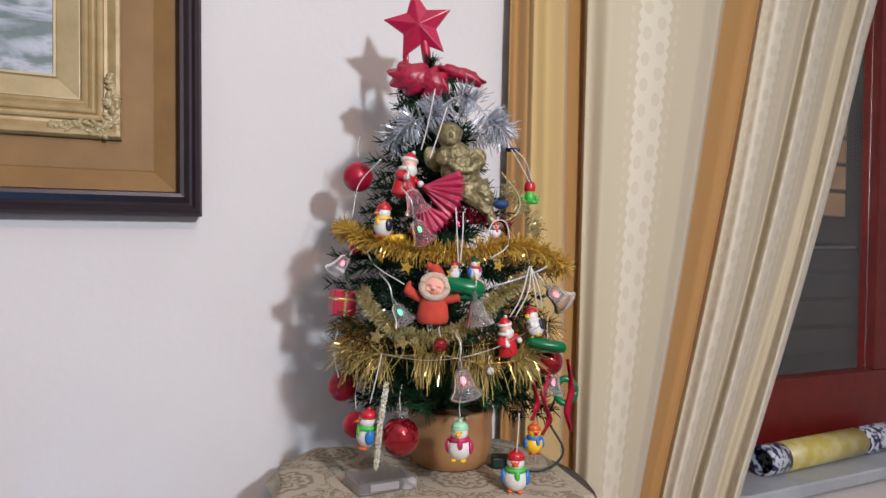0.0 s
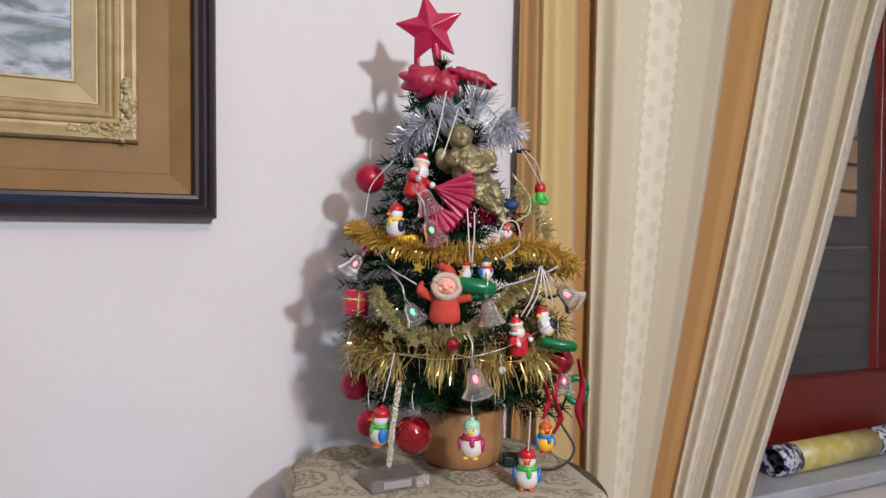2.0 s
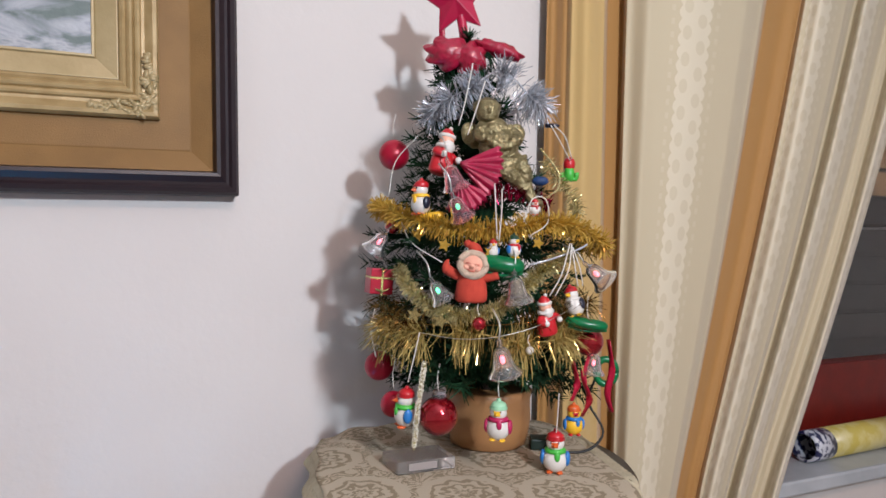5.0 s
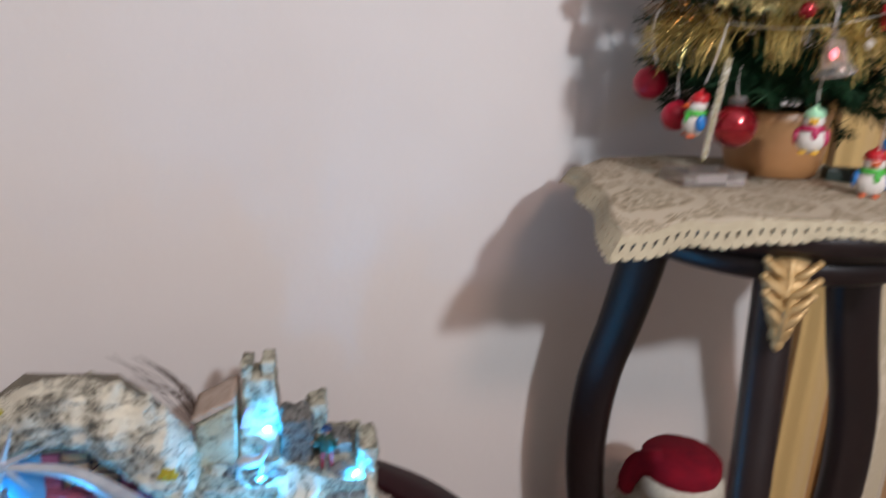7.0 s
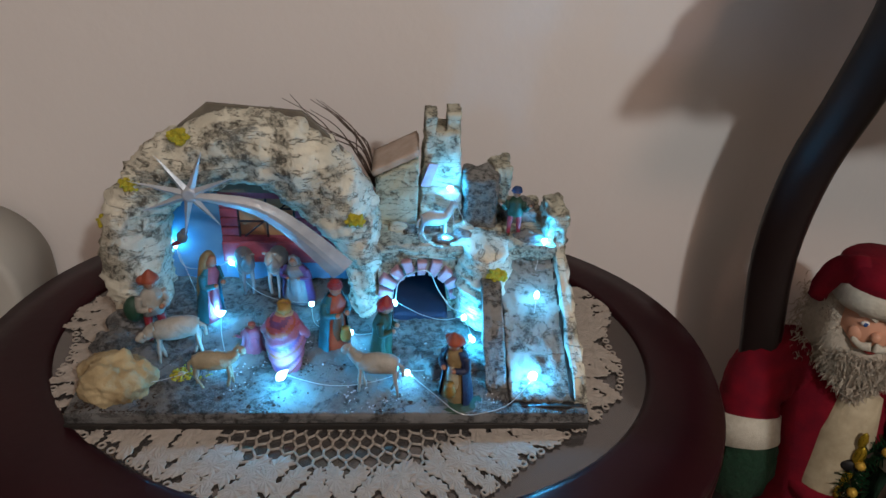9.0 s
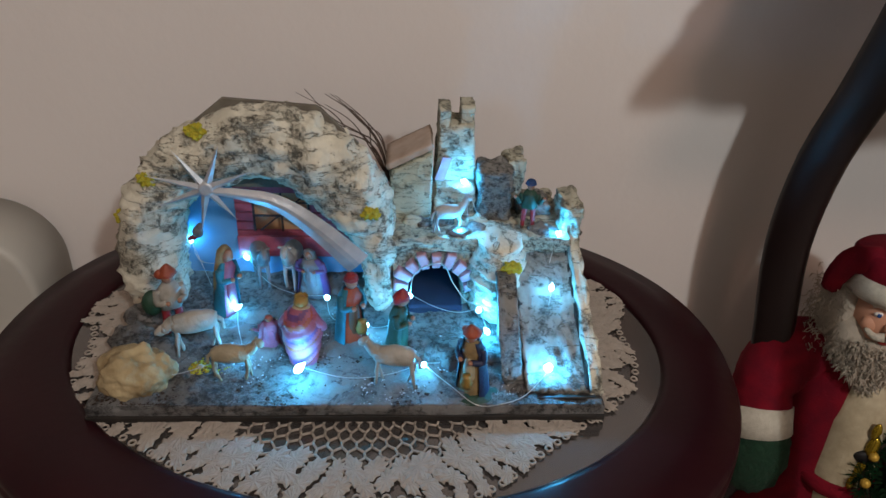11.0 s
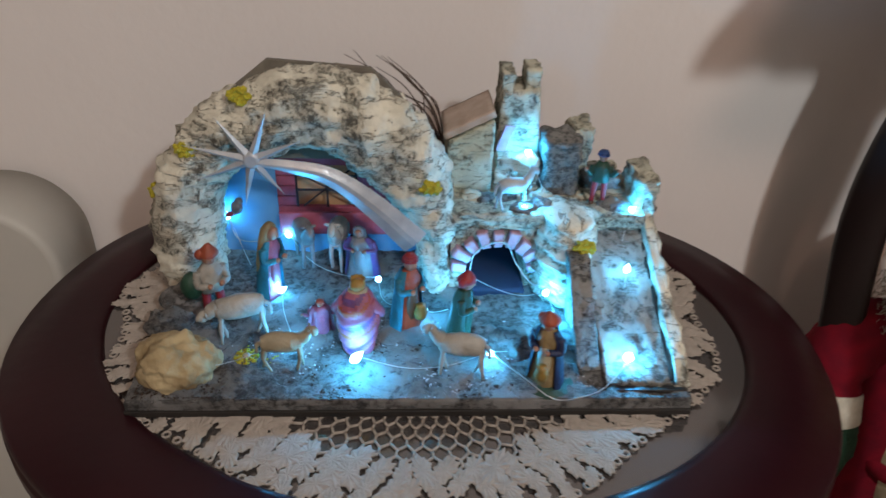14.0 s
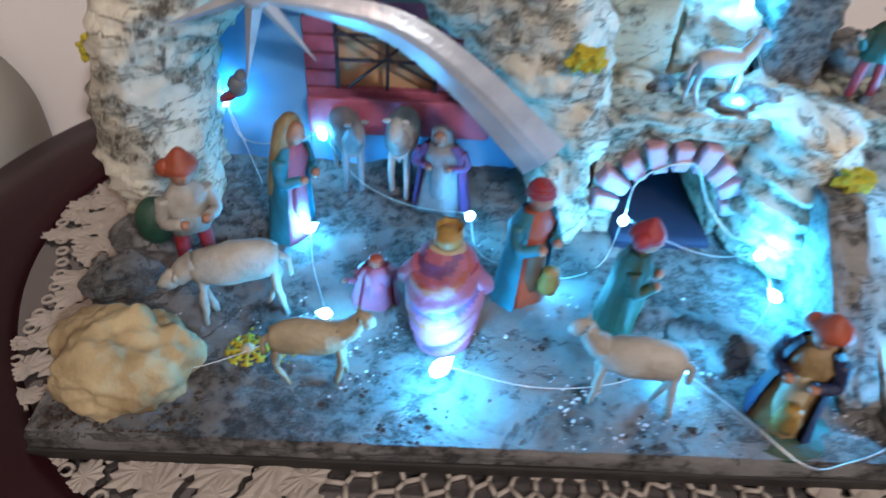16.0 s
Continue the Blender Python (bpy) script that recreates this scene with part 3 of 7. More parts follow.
def snow_rock(name, light, mid, dark, scale=55, relief=0.0030, worn=0.5):
    """White-washed cork: chalky paint, worn off in patches to a dark speckle, with thin level cracks."""
    m = mat(name, light, 0.9)
    n, l = m.node_tree.nodes, m.node_tree.links
    b = n["Principled BSDF"]
    tex = n.new("ShaderNodeTexCoord")

    def cloud(sc, detail, rough_, stretch=(1, 1, 1), twist=0.0):
        mp = n.new("ShaderNodeMapping")
        mp.inputs["Scale"].default_value = stretch
        nz = n.new("ShaderNodeTexNoise")
        nz.inputs["Scale"].default_value, nz.inputs["Detail"].default_value, nz.inputs["Roughness"].default_value, nz.inputs["Distortion"].default_value = sc, detail, rough_, twist
        l.new(tex.outputs["Object"], mp.inputs[0])
        l.new(mp.outputs[0], nz.inputs["Vector"])
        return nz.outputs["Fac"]

    def step(v, a, c, lo=0.0, hi=1.0):
        k = n.new("ShaderNodeMapRange")
        k.interpolation_type = "SMOOTHSTEP"
        for i, w in zip((1, 2, 3, 4), (a, c, lo, hi)):
            k.inputs[i].default_value = w
        l.new(v, k.inputs[0])
        return k.outputs[0]

    def calc(op, a, c):
        k = n.new("ShaderNodeMath")
        k.operation, k.use_clamp = op, True
        for i, v in enumerate((a, c)):
            if isinstance(v, (int, float)):
                k.inputs[i].default_value = v
            else:
                l.new(v, k.inputs[i])
        return k.outputs[0]

    def blend(f, a, c):
        k = n.new("ShaderNodeMix")
        k.data_type = "RGBA"
        l.new(f, k.inputs[0])
        for v, i in ((a, 6), (c, 7)):
            if isinstance(v, tuple):
                k.inputs[i].default_value = v
            else:
                l.new(v, k.inputs[i])
        return k.outputs[2]

    speck = cloud(scale * 2.2, 8, 0.72)
    patch = step(cloud(scale * 0.34, 4, 0.6, twist=0.8), 0.47 + 0.1 * (0.5 - worn), 0.58 + 0.1 * (0.5 - worn))
    grain = step(speck, 0.40, 0.60)
    seam = cloud(scale * 0.55, 6, 0.6, (0.55, 0.55, 2.4), 0.4)
    off = n.new("ShaderNodeMath")
    off.operation = "SUBTRACT"
    l.new(seam, off.inputs[0])
    off.inputs[1].default_value = 0.5
    far = n.new("ShaderNodeMath")
    far.operation = "ABSOLUTE"
    l.new(off.outputs[0], far.inputs[0])
    crack = calc("MULTIPLY", step(far.outputs[0], 0.004, 0.020, 1.0, 0.0), step(speck, 0.42, 0.52))
    tint = blend(step(cloud(scale * 0.8, 5, 0.6), 0.40, 0.62), rgb(light), tuple(0.72 * v + 0.28 * w for v, w in zip(rgb(light), rgb(mid))))
    worn_c = blend(grain, rgb(dark), rgb(mid))
    amount = calc("ADD", calc("MULTIPLY", patch, step(speck, 0.38, 0.56, 1.0, 0.25)), calc("MULTIPLY", step(speck, 0.30, 0.40, 1.0, 0.0), 0.8))
    col = blend(calc("MULTIPLY", amount, 0.92), tint, worn_c)
    col = blend(calc("MULTIPLY", crack, 0.6), col, rgb(dark))
    l.new(col, b.inputs["Base Color"])
    hgt = calc("SUBTRACT", calc("SUBTRACT", calc("MULTIPLY", speck, 0.8), calc("MULTIPLY", amount, 0.25)), calc("MULTIPLY", crack, 0.4))
    bp = n.new("ShaderNodeBump")
    bp.inputs["Strength"].default_value, bp.inputs["Distance"].default_value = 1.0, relief
    hs = n.new("ShaderNodeMath")
    hs.inputs[1].default_value = 0.5
    l.new(hgt, hs.inputs[0])
    l.new(hs.outputs[0], bp.inputs["Height"])
    l.new(bp.outputs["Normal"], b.inputs["Normal"])
    return m


ROCK = snow_rock("whitewashed_cork", "d0cab6", "7c7664", "322e25", 52)
ROCK2 = snow_rock("whitewashed_ruin", "b4b09c", "716c5a", "2b2821", 70, worn=0.65)
DARKROCK = snow_rock("bare_grey_cork", "7f7d78", "55524c", "201e1b", 70, worn=1.2)
GROUND = snow_rock("snowy_ground", "706e6b", "413c36", "191511", 58, 0.004, 1.0)
BLACKBOARD = mat("dark_board", "15120f", 0.6, colour2="221d18", scale=60)
PINK = mat("pink_painted_wood", "a8556a", 0.7, colour2="7d3a4e", scale=70, bump=0.0005)
PINKSTONE = mat("pink_painted_stone", "ab8a94", 0.8, colour2="8a6a75", scale=90, bump=0.0006)
BLUE = mat("sky_blue_paint", "6a9cc0", 0.6, colour2="4f86b4", scale=30)
# dark blue that holds the shade inside the archway
NAVY = mat("tunnel_shade_blue", "101f3c", 0.8, colour2="0c182e", scale=20)
ROOF = mat("faded_roof_cork", "ab9a8c", 0.85, colour2="8f7d6d", scale=60, bump=0.0008)
YELLOW = mat("yellow_lichen", "b3a62a", 0.9, colour2="8f8420", scale=300, bump=0.001)
SILVERP = mat("silver_plastic", "b4b6b8", 0.3, 0.35, colour2="8f9194", scale=50, bump=0.0003)
LATTICE = mat("dark_lattice", "1d1016", 0.6)
TWIG = mat("dry_twig", "54463c", 0.8, colour2="3c3029", scale=80)


def rough(bm, amount, freq, strata=0.0, seed=0.0, keep=None):
    """Pushes the vertices about by noise, with level grooves."""
    bm.normal_update()
    moves = []
    for v in bm.verts:
        p = v.co * freq + Vector((seed, seed * 1.7, -seed))
        d = noise.noise(p) * 0.6 + noise.noise(p * 2.3) * 0.35 + noise.noise(p * 5.1) * 0.2
        if strata:
            d += strata * (abs(math.sin(v.co.z * 330 + 3 * noise.noise(p * 0.5))) - 0.6)
        moves.append(v.normal * d * amount)
    for v, m in zip(bm.verts, moves):
        if keep is None or keep(v.co):
            v.co += m


def rock_block(x0, y0, z0, x1, y1, z1, cuts, amount, freq=45, strata=0.0, seed=0.0, shape=None, worn=0):
    bm = bmesh.new()
    box(bm, x0, y0, z0, x1, y1, z1)
    bmesh.ops.subdivide_edges(bm, edges=bm.edges[:], cuts=cuts, use_grid_fill=True)
    if shape:
        for v in bm.verts:
            v.co = shape(v.co.copy())
    for k in range(worn):
        bmesh.ops.smooth_vert(bm, verts=bm.verts, factor=0.5, use_axis_x=True, use_axis_y=True, use_axis_z=True)
    rough(bm, amount, freq, strata, seed)
    for f in bm.faces:
        f.smooth = True
    return bm


nat = tagged(empty("nativity_scene", NM), "snow-dusted cork nativity landscape with cave, ruins and archway", "nativity scene")
bm = bmesh.new()
box(bm, 0.0, 0.0, 0.0, 0.475, 0.30, 0.007, 0.0012)
part("base_board", bm, BLACKBOARD, nat, "dark flat base board")
bm = rock_block(0.0015, 0.0015, 0.0072, 0.4735, 0.2985, 0.0165, 12, 0.0012, 150, 0, 12)
part("ground_bed", bm, GROUND, nat, "grey frosted edge of the ground")
# the ground rises a little towards the back
bm = bmesh.new()
NX, NY = 110, 66
g = []
for j in range(NY + 1):
    for i in range(NX + 1):
        x, y = 0.002 + 0.471 * i / NX, 0.003 + 0.292 * j / NY
        edge = min(1.0, min(x, 0.475 - x, y * 1.4) / 0.02)
        h = 0.006 + 0.010 * y / 0.3 + edge * (0.004 * noise.noise(Vector((x * 38, y * 38, 1))) + 0.0022 * noise.noise(Vector((x * 110, y * 110, 4))) + 0.0012 * noise.noise(Vector((x * 260, y * 260, 7))))
        g.append(bm.verts.new((x, y, 0.012 + h)))
for j in range(NY):
    for i in range(NX):
        k = j * (NX + 1) + i
        f = bm.faces.new((g[k], g[k + 1], g[k + NX + 2], g[k + NX + 1]))
        f.smooth = True
part("ground", bm, GROUND, nat, "grey snowy ground")


def line(pts, n):
    return curve_pts([(p[0], 0, p[1]) for p in pts], n)


# the cave: a thick arch of cork between an outer and an inner line
OUTER = [(-0.006, 0.014), (-0.012, 0.06), (-0.006, 0.123), (0.018, 0.172), (0.055, 0.211), (0.110, 0.236), (0.155, 0.240), (0.195, 0.233), (0.239, 0.203), (0.266, 0.160), (0.276, 0.105), (0.273, 0.05), (0.272, 0.014)]
INNER = [(0.046, 0.014), (0.047, 0.06), (0.055, 0.118), (0.075, 0.145), (0.100, 0.158), (0.125, 0.164), (0.150, 0.163), (0.172, 0.153), (0.197, 0.133), (0.222, 0.105), (0.237, 0.075), (0.242, 0.045), (0.243, 0.014)]
n = 150
o, q = line(OUTER, n), line(INNER, n)
bm = bmesh.new()
rows = []
for i in range(n + 1):
    a, b = o[i], q[i]
    ring = []
    sect = [(0.30, 0.225), (0.18, 0.215), (0.08, 0.200), (0.0, 0.182), (0.0, 0.166), (0.08, 0.154), (0.25, 0.147), (0.42, 0.145), (0.58, 0.147), (0.74, 0.151), (0.87, 0.157), (0.95, 0.164), (0.98, 0.172), (0.96, 0.19), (0.93, 0.21), (0.90, 0.225)]
    for (k0, y0), (k1, y1) in zip(sect, sect[1:]):
        for h in range(3):
            w = h / 3
            k, y = k0 + (k1 - k0) * w, y0 + (y1 - y0) * w
            p = a.lerp(b, k)
            ring.append(bm.verts.new((p.x, y, p.z)))
    rows.append(ring)
for a, b in zip(rows, rows[1:]):
    for k in range(len(a) - 1):
        f = bm.faces.new((a[k], b[k], b[k + 1], a[k + 1]))
        f.smooth = True
    f = bm.faces.new((a[-1], b[-1], b[0], a[0]))
rough(bm, 0.0105, 44, 0.26, 2.0)
cave = part("cave", bm, ROCK, nat, "arched cave of white-washed cork")
for k, (x, y, z) in enumerate(((0.088, 0.150, 0.224), (0.036, 0.150, 0.174), (0.252, 0.137, 0.146), (0.002, 0.160, 0.128), (0.395, 0.115, 0.098))):
    bm = bmesh.new()
    bmesh.ops.create_icosphere(bm, subdivisions=4, radius=1)
    for v in bm.verts:
        v.co = Vector((x + v.co.x * 0.010, y + v.co.y * 0.0035, z + v.co.z * 0.007))
    rough(bm, 0.0055, 240, 0, k * 2.0)
    part("lichen", bm, YELLOW, cave, "tuft of yellow lichen")
# back of the cave
bm = bmesh.new()
box(bm, 0.03, 0.224, 0.02, 0.097, 0.228, 0.165)
part("sky_panel", bm, BLUE, nat, "bright blue sky panel")
bm = bmesh.new()
box(bm, 0.0975, 0.224, 0.02, 0.262, 0.228, 0.058)
part("lower_panel", bm, BLUE, nat)
rowsz = [0.0585 + 0.0115 * i for i in range(8)]
for i, z in enumerate(rowsz):
    cutsx = [(0.0975, 0.262)] if not 2 <= i <= 5 else [(0.0975, 0.117), (0.180, 0.262)]
    for x0, x1 in cutsx:
        bm = bmesh.new()
        box(bm, x0, 0.2215, z, x1, 0.2275, z + 0.0102, 0.001)
        part("plank", bm, PINK, nat)
bm = bmesh.new()
for x in (0.118, 0.149, 0.179):
    box(bm, x - 0.0011, 0.2200, 0.081, x + 0.0011, 0.2214, 0.128)
for z in (0.101, 0.117):
    box(bm, 0.117, 0.2186, z - 0.001, 0.180, 0.2199, z + 0.001)
tube(bm, [(0.118, 0.2175, 0.122), (0.179, 0.2175, 0.088)], 0.0009, 5)
tube(bm, [(0.125, 0.2165, 0.084), (0.174, 0.2165, 0.126)], 0.0009, 5)
part("lattice", bm, LATTICE, nat, "dark crossed window lattice")
bm = bmesh.new()
box(bm, 0.0985, 0.2125, 0.052, 0.215, 0.2170, 0.078, 0.002)
part("beam", bm, PINK, nat, "broad pink wooden beam")
bm = bmesh.new()
box(bm, 0.114, 0.232, 0.075, 0.186, 0.236, 0.14)
part("window_card", bm, mat("tan_card", "b08c6a", 0.8, colour2="9a7856", scale=30), nat, "tan card behind the lattice")
bm = bmesh.new()
vs = [[bm.verts.new((x, y, z)) for x, z in ((0.062, 0.15), (0.24, 0.15), (0.238, 0.200), (0.198, 0.238), (0.106, 0.244), (0.058, 0.206))] for y in (0.188, 0.194)]
bm.faces.new(vs[0])
bm.faces.new(vs[1][::-1])
for i in range(6):
    bm.faces.new((vs[0][i], vs[1][i], vs[1][(i + 1) % 6], vs[0][(i + 1) % 6]))
part("backing_board", bm, mat("grey_cork_board", "6e675a", 0.9, colour2="565046", scale=60, bump=0.001), nat, "grey cork backing board")
# comet star
bm = bmesh.new()
c = Vector((0.096, 0.134, 0.172))
tips = [(0.068, 0.210), (0.112, 0.216), (0.140, 0.190), (0.122, 0.138), (0.086, 0.126), (0.048, 0.152), (0.038, 0.184)]
lathe(bm, [(0, -0.003), (0.0075, -0.003), (0.0085, 0.0), (0.007, 0.003), (0.004, 0.0035), (0, 0.002)], 14, c, turn=Matrix.Rotation(radians(90), 3, "X"))
star = part("comet_star", bm, SILVERP, nat, "silver plastic comet star")
for tx, tz in tips:
    bm = bmesh.new()
    t = Vector((tx, 0.136, tz))
    d = (t - c).normalized()
    s = Vector((-d.z, 0, d.x)) * 0.0042
    base = c + d * 0.006
    vs = [bm.verts.new(p) for p in (base + s, t, base - s, base + Vector((0, -0.0035, 0)), base + Vector((0, 0.003, 0)))]
    for f in ((0, 1, 3), (3, 1, 2), (2, 1, 4), (4, 1, 0), (0, 3, 4), (3, 2, 4)):
        bm.faces.new([vs[i] for i in f])
    part("ray", bm, SILVERP, star)
bm = bmesh.new()
p = curve_pts([(0.100, 0.134, 0.170), (0.130, 0.134, 0.166), (0.163, 0.134, 0.157), (0.198, 0.134, 0.131), (0.239, 0.134, 0.090)], 24)
w = [0.0035 + 0.0105 * (i / 24) for i in range(25)]
prev = None
for i, v in enumerate(p):
    d = (p[min(i + 1, 24)] - p[max(i - 1, 0)]).normalized()
    s = Vector((-d.z, 0, d.x)) * w[i]
    cur = [bm.verts.new(v + s * k + Vector((0, -0.0025 * (1 - k * k) - 0.001 * (abs(k) < 0.4), 0))) for k in (-1, -0.6, -0.2, 0.2, 0.6, 1)]
    cur += [bm.verts.new(v + s * k + Vector((0, 0.001, 0))) for k in (1, -1)]
    if prev:
        for k in range(8):
            bm.faces.new((prev[k], prev[(k + 1) % 8], cur[(k + 1) % 8], cur[k]))
    else:
        bm.faces.new(cur)
    prev = cur
bm.faces.new(prev[::-1])
part("tail", bm, SILVERP, star, "curved silver tail of the star")

# ruins on the other half
bm = bmesh.new()
rings = lathe(bm, [(0.0, 0.012)] + [((0.72 + 0.34 * math.sin(0.35 + 2.5 * k / 30)) * (1 + 0.07 * math.sin(k * 1.55)), 0.012 + 0.098 * k / 30) for k in range(31)] + [(0.5, 0.1125), (0.0, 0.1135)], 56, (0.386, 0.165, 0), 0.0285, 0.047)
rough(bm, 0.0055, 62, 0.3, 5)
part("cliff", bm, ROCK, nat, "layered white cliff")
# wall with the archway: an opening goes through it
bm = bmesh.new()
n = 40
ao, ai = [], []
for i in range(n + 1):
    th = math.pi * i / n
    ai.append((0.320 - 0.030 * math.cos(th), 0.044 + 0.030 * math.sin(th)))
    ao.append((max(0.274, min(0.366, 0.320 - 0.060 * math.cos(th))), 0.102))
ai = [(0.290, 0.014)] + ai + [(0.350, 0.014)]
ao = [(0.274, 0.014)] + ao + [(0.366, 0.014)]
for (x0, z0), (x1, z1), (u0, w0), (u1, w1) in zip(ai, ai[1:], ao, ao[1:]):
    layers = []
    for k in range(6):
        s = k / 5
        layers.append(((x0 + (u0 - x0) * s, z0 + (w0 - z0) * s), (x1 + (u1 - x1) * s, z1 + (w1 - z1) * s)))
    for (pa, pb), (pc, pd) in zip(layers, layers[1:]):
        bm.faces.new([bm.verts.new((v[0], 0.160, v[1])) for v in (pa, pb, pd, pc)])
    for y0, y1 in ((0.160, 0.19), (0.19, 0.235)):
        bm.faces.new([bm.verts.new(v) for v in ((x0, y0, z0), (x0, y1, z0), (x1, y1, z1), (x1, y0, z1))])
bmesh.ops.remove_doubles(bm, verts=bm.verts, dist=0.0002)
rough(bm, 0.004, 60, 0, 3)
for f in bm.faces:
    f.smooth = True
part("arch_wall", bm, ROCK2, nat, "pale wall with an archway")
for i in range(9):
    th = math.pi * (i + 0.5) / 9
    bm = rock_block(-0.0047, -0.006, 0, 0.0047, 0.006, 0.0150 + 0.004 * (i % 2), 5, 0.0016, 190, 0, i * 3.0, lambda v: Vector((v.x * (0.85 + 18 * v.z), v.y, v.z)), 1)
    part("voussoir", bm, PINKSTONE, nat, "", m=pose(0.320 - 0.031 * math.cos(th), 0.157, 0.044 + 0.031 * math.sin(th), 0, math.degrees(th) - 90, 0))
bm = bmesh.new()
box(bm, 0.280, 0.236, 0.014, 0.362, 0.240, 0.1)
part("tunnel_back", bm, NAVY, nat)
# dark sheet laid over the ground in place of the shade under the arch
bm = rock_block(0.291, 0.146, 0.018, 0.349, 0.235, 0.0275, 10, 0.0015, 120, 0, 6)
part("tunnel_shade_floor", bm, NAVY, nat)
# the terrace above the arch
bm = rock_block(0.270, 0.155, 0.094, 0.462, 0.285, 0.109, 26, 0.0065, 75, 0, 8, None, 2)
part("terrace", bm, ROCK2, nat, "rough snowy terrace")
bm = rock_block(0.270, 0.203, 0.104, 0.315, 0.262, 0.163, 16, 0.0026, 110, 0.1, 9, lambda v: Vector((v.x, v.y, v.z + max(0, (v.z - 0.104) / 0.059) * (v.x - 0.270) * 0.50)), 1)
part("house", bm, snow_rock("green_grey_plaster", "abad98", "7d7c68", "3a382e", 80, 0.002, 0.2), nat, "small ruined stone house")
bm = rock_block(0.268, 0.205, 0.0, 0.322, 0.268, 0.006, 8, 0.0012, 90, 0, 4)
part("roof", bm, ROOF, nat, "faded pink sloping roof", m=Matrix.Translation((0, 0, 0.016)) @ Matrix.Translation((0.268, 0, 0.148)) @ Matrix.Rotation(radians(-27), 4, "Y") @ Matrix.Translation((-0.268, 0, 0)))
bm = rock_block(0.318, 0.222, 0.104, 0.364, 0.266, 0.210, 14, 0.004, 80, 0.12, 11, lambda v: Vector((v.x + (0.342 - v.x) * 0.22 * max(0, (v.z - 0.135) / 0.08), v.y, v.z)), 2)
tower = part("tower", bm, ROCK2, nat, "crumbling square tower")
for x0, x1, z1 in ((0.3215, 0.334, 0.226), (0.345, 0.3600, 0.229)):
    bm = rock_block(x0, 0.225, 0.200, x1, 0.262, z1, 8, 0.003, 110, 0, x0 * 50, None, 2)
    part("merlon", bm, ROCK2, tower)
bm = bmesh.new()
box(bm, -0.006, -0.001, -0.014, 0.006, 0.001, 0.014, 0.0006)
part("shutter", bm, PINKSTONE, nat, "pale pink leaning shutter", m=pose(0.327, 0.214, 0.163, 8, 15, 25))
for x0, y0, z0, x1, y1, z1, sd in ((0.318, 0.205, 0.105, 0.362, 0.225, 0.146, 13), (0.366, 0.195, 0.104, 0.402, 0.24, 0.168, 15), (0.398, 0.225, 0.104, 0.418, 0.262, 0.170, 16), (0.455, 0.172, 0.09, 0.476, 0.222, 0.140, 17), (0.41, 0.21, 0.10, 0.447, 0.25, 0.125, 18)):
    bm = rock_block(x0, y0, z0, x1, y1, z1, 14, 0.0075, 75, 0.2, sd, None, 5)
    part("ruin_block", bm, DARKROCK if sd in (15, 18) else ROCK2, nat, "broken weathered ruin wall")
# rubble on the terrace
rub = random.Random(17)
for k in range(16):
    bm = bmesh.new()
    x, y, r = rub.uniform(0.285, 0.44), rub.uniform(0.166, 0.200), rub.uniform(0.005, 0.011)
    bmesh.ops.create_icosphere(bm, subdivisions=3, radius=r)
    for v in bm.verts:
        v.co = Vector((v.co.x * 1.25 + x, v.co.y + y, v.co.z * 0.8 + 0.108))
    rough(bm, r * 0.55, 120, 0, k * 2.0)
    for f in bm.faces:
        f.smooth = True
    part("stone", bm, DARKROCK if k % 3 else ROCK2, nat)
# the ramp with its side walls
bm = rock_block(0.402, 0.016, 0.0, 0.464, 0.185, 0.088, 26, 0.0062, 85, 0, 21, lambda v: Vector((v.x, v.y, 0.014 + v.z * (0.10 + 0.9 * max(0, (v.y - 0.016) / 0.169)))))
part("ramp", bm, snow_rock("ramp_snow", "8f8b82", "57524a", "221f1a", 60), nat, "steep snowy ramp")
bm = rock_block(0.462, 0.014, 0.0, 0.473, 0.195, 0.094, 20, 0.0055, 90, 0.2, 18, lambda v: Vector((v.x, v.y, 0.014 + v.z * (0.16 + 0.9 * max(0, (v.y - 0.014) / 0.169)))))
part("ramp_wall", bm, ROCK, nat, "low pale side wall")
bm = rock_block(0.4585, 0.018, 0.0, 0.4615, 0.185, 0.087, 18, 0.0030, 110, 0, 8, lambda v: Vector((v.x, v.y, 0.014 + v.z * (0.115 + 0.9 * max(0, (v.y - 0.016) / 0.169)))))
part("gutter_edge", bm, BLACKBOARD, nat, "dark edge beside the ramp")
# a leaning slab and a dark hollow beside the ramp
bm = rock_block(0.383, 0.030, 0.012, 0.402, 0.128, 0.092, 16, 0.0035, 60, 0.15, 33, lambda v: Vector((v.x + 0.10 * (0.05 - v.z) * (v.y < 0.2), v.y, 0.012 + (v.z - 0.012) * (0.22 + 0.78 * max(0.0, min(1.0, (v.y - 0.030) / 0.075))))))
part("slab", bm, DARKROCK, nat, "grey leaning slab beside the ramp")
bm = rock_block(0.400, 0.010, 0.014, 0.470, 0.018, 0.020, 14, 0.0035, 110, 0, 31)
part("step", bm, BLACKBOARD, nat, "dark step at the foot of the ramp")
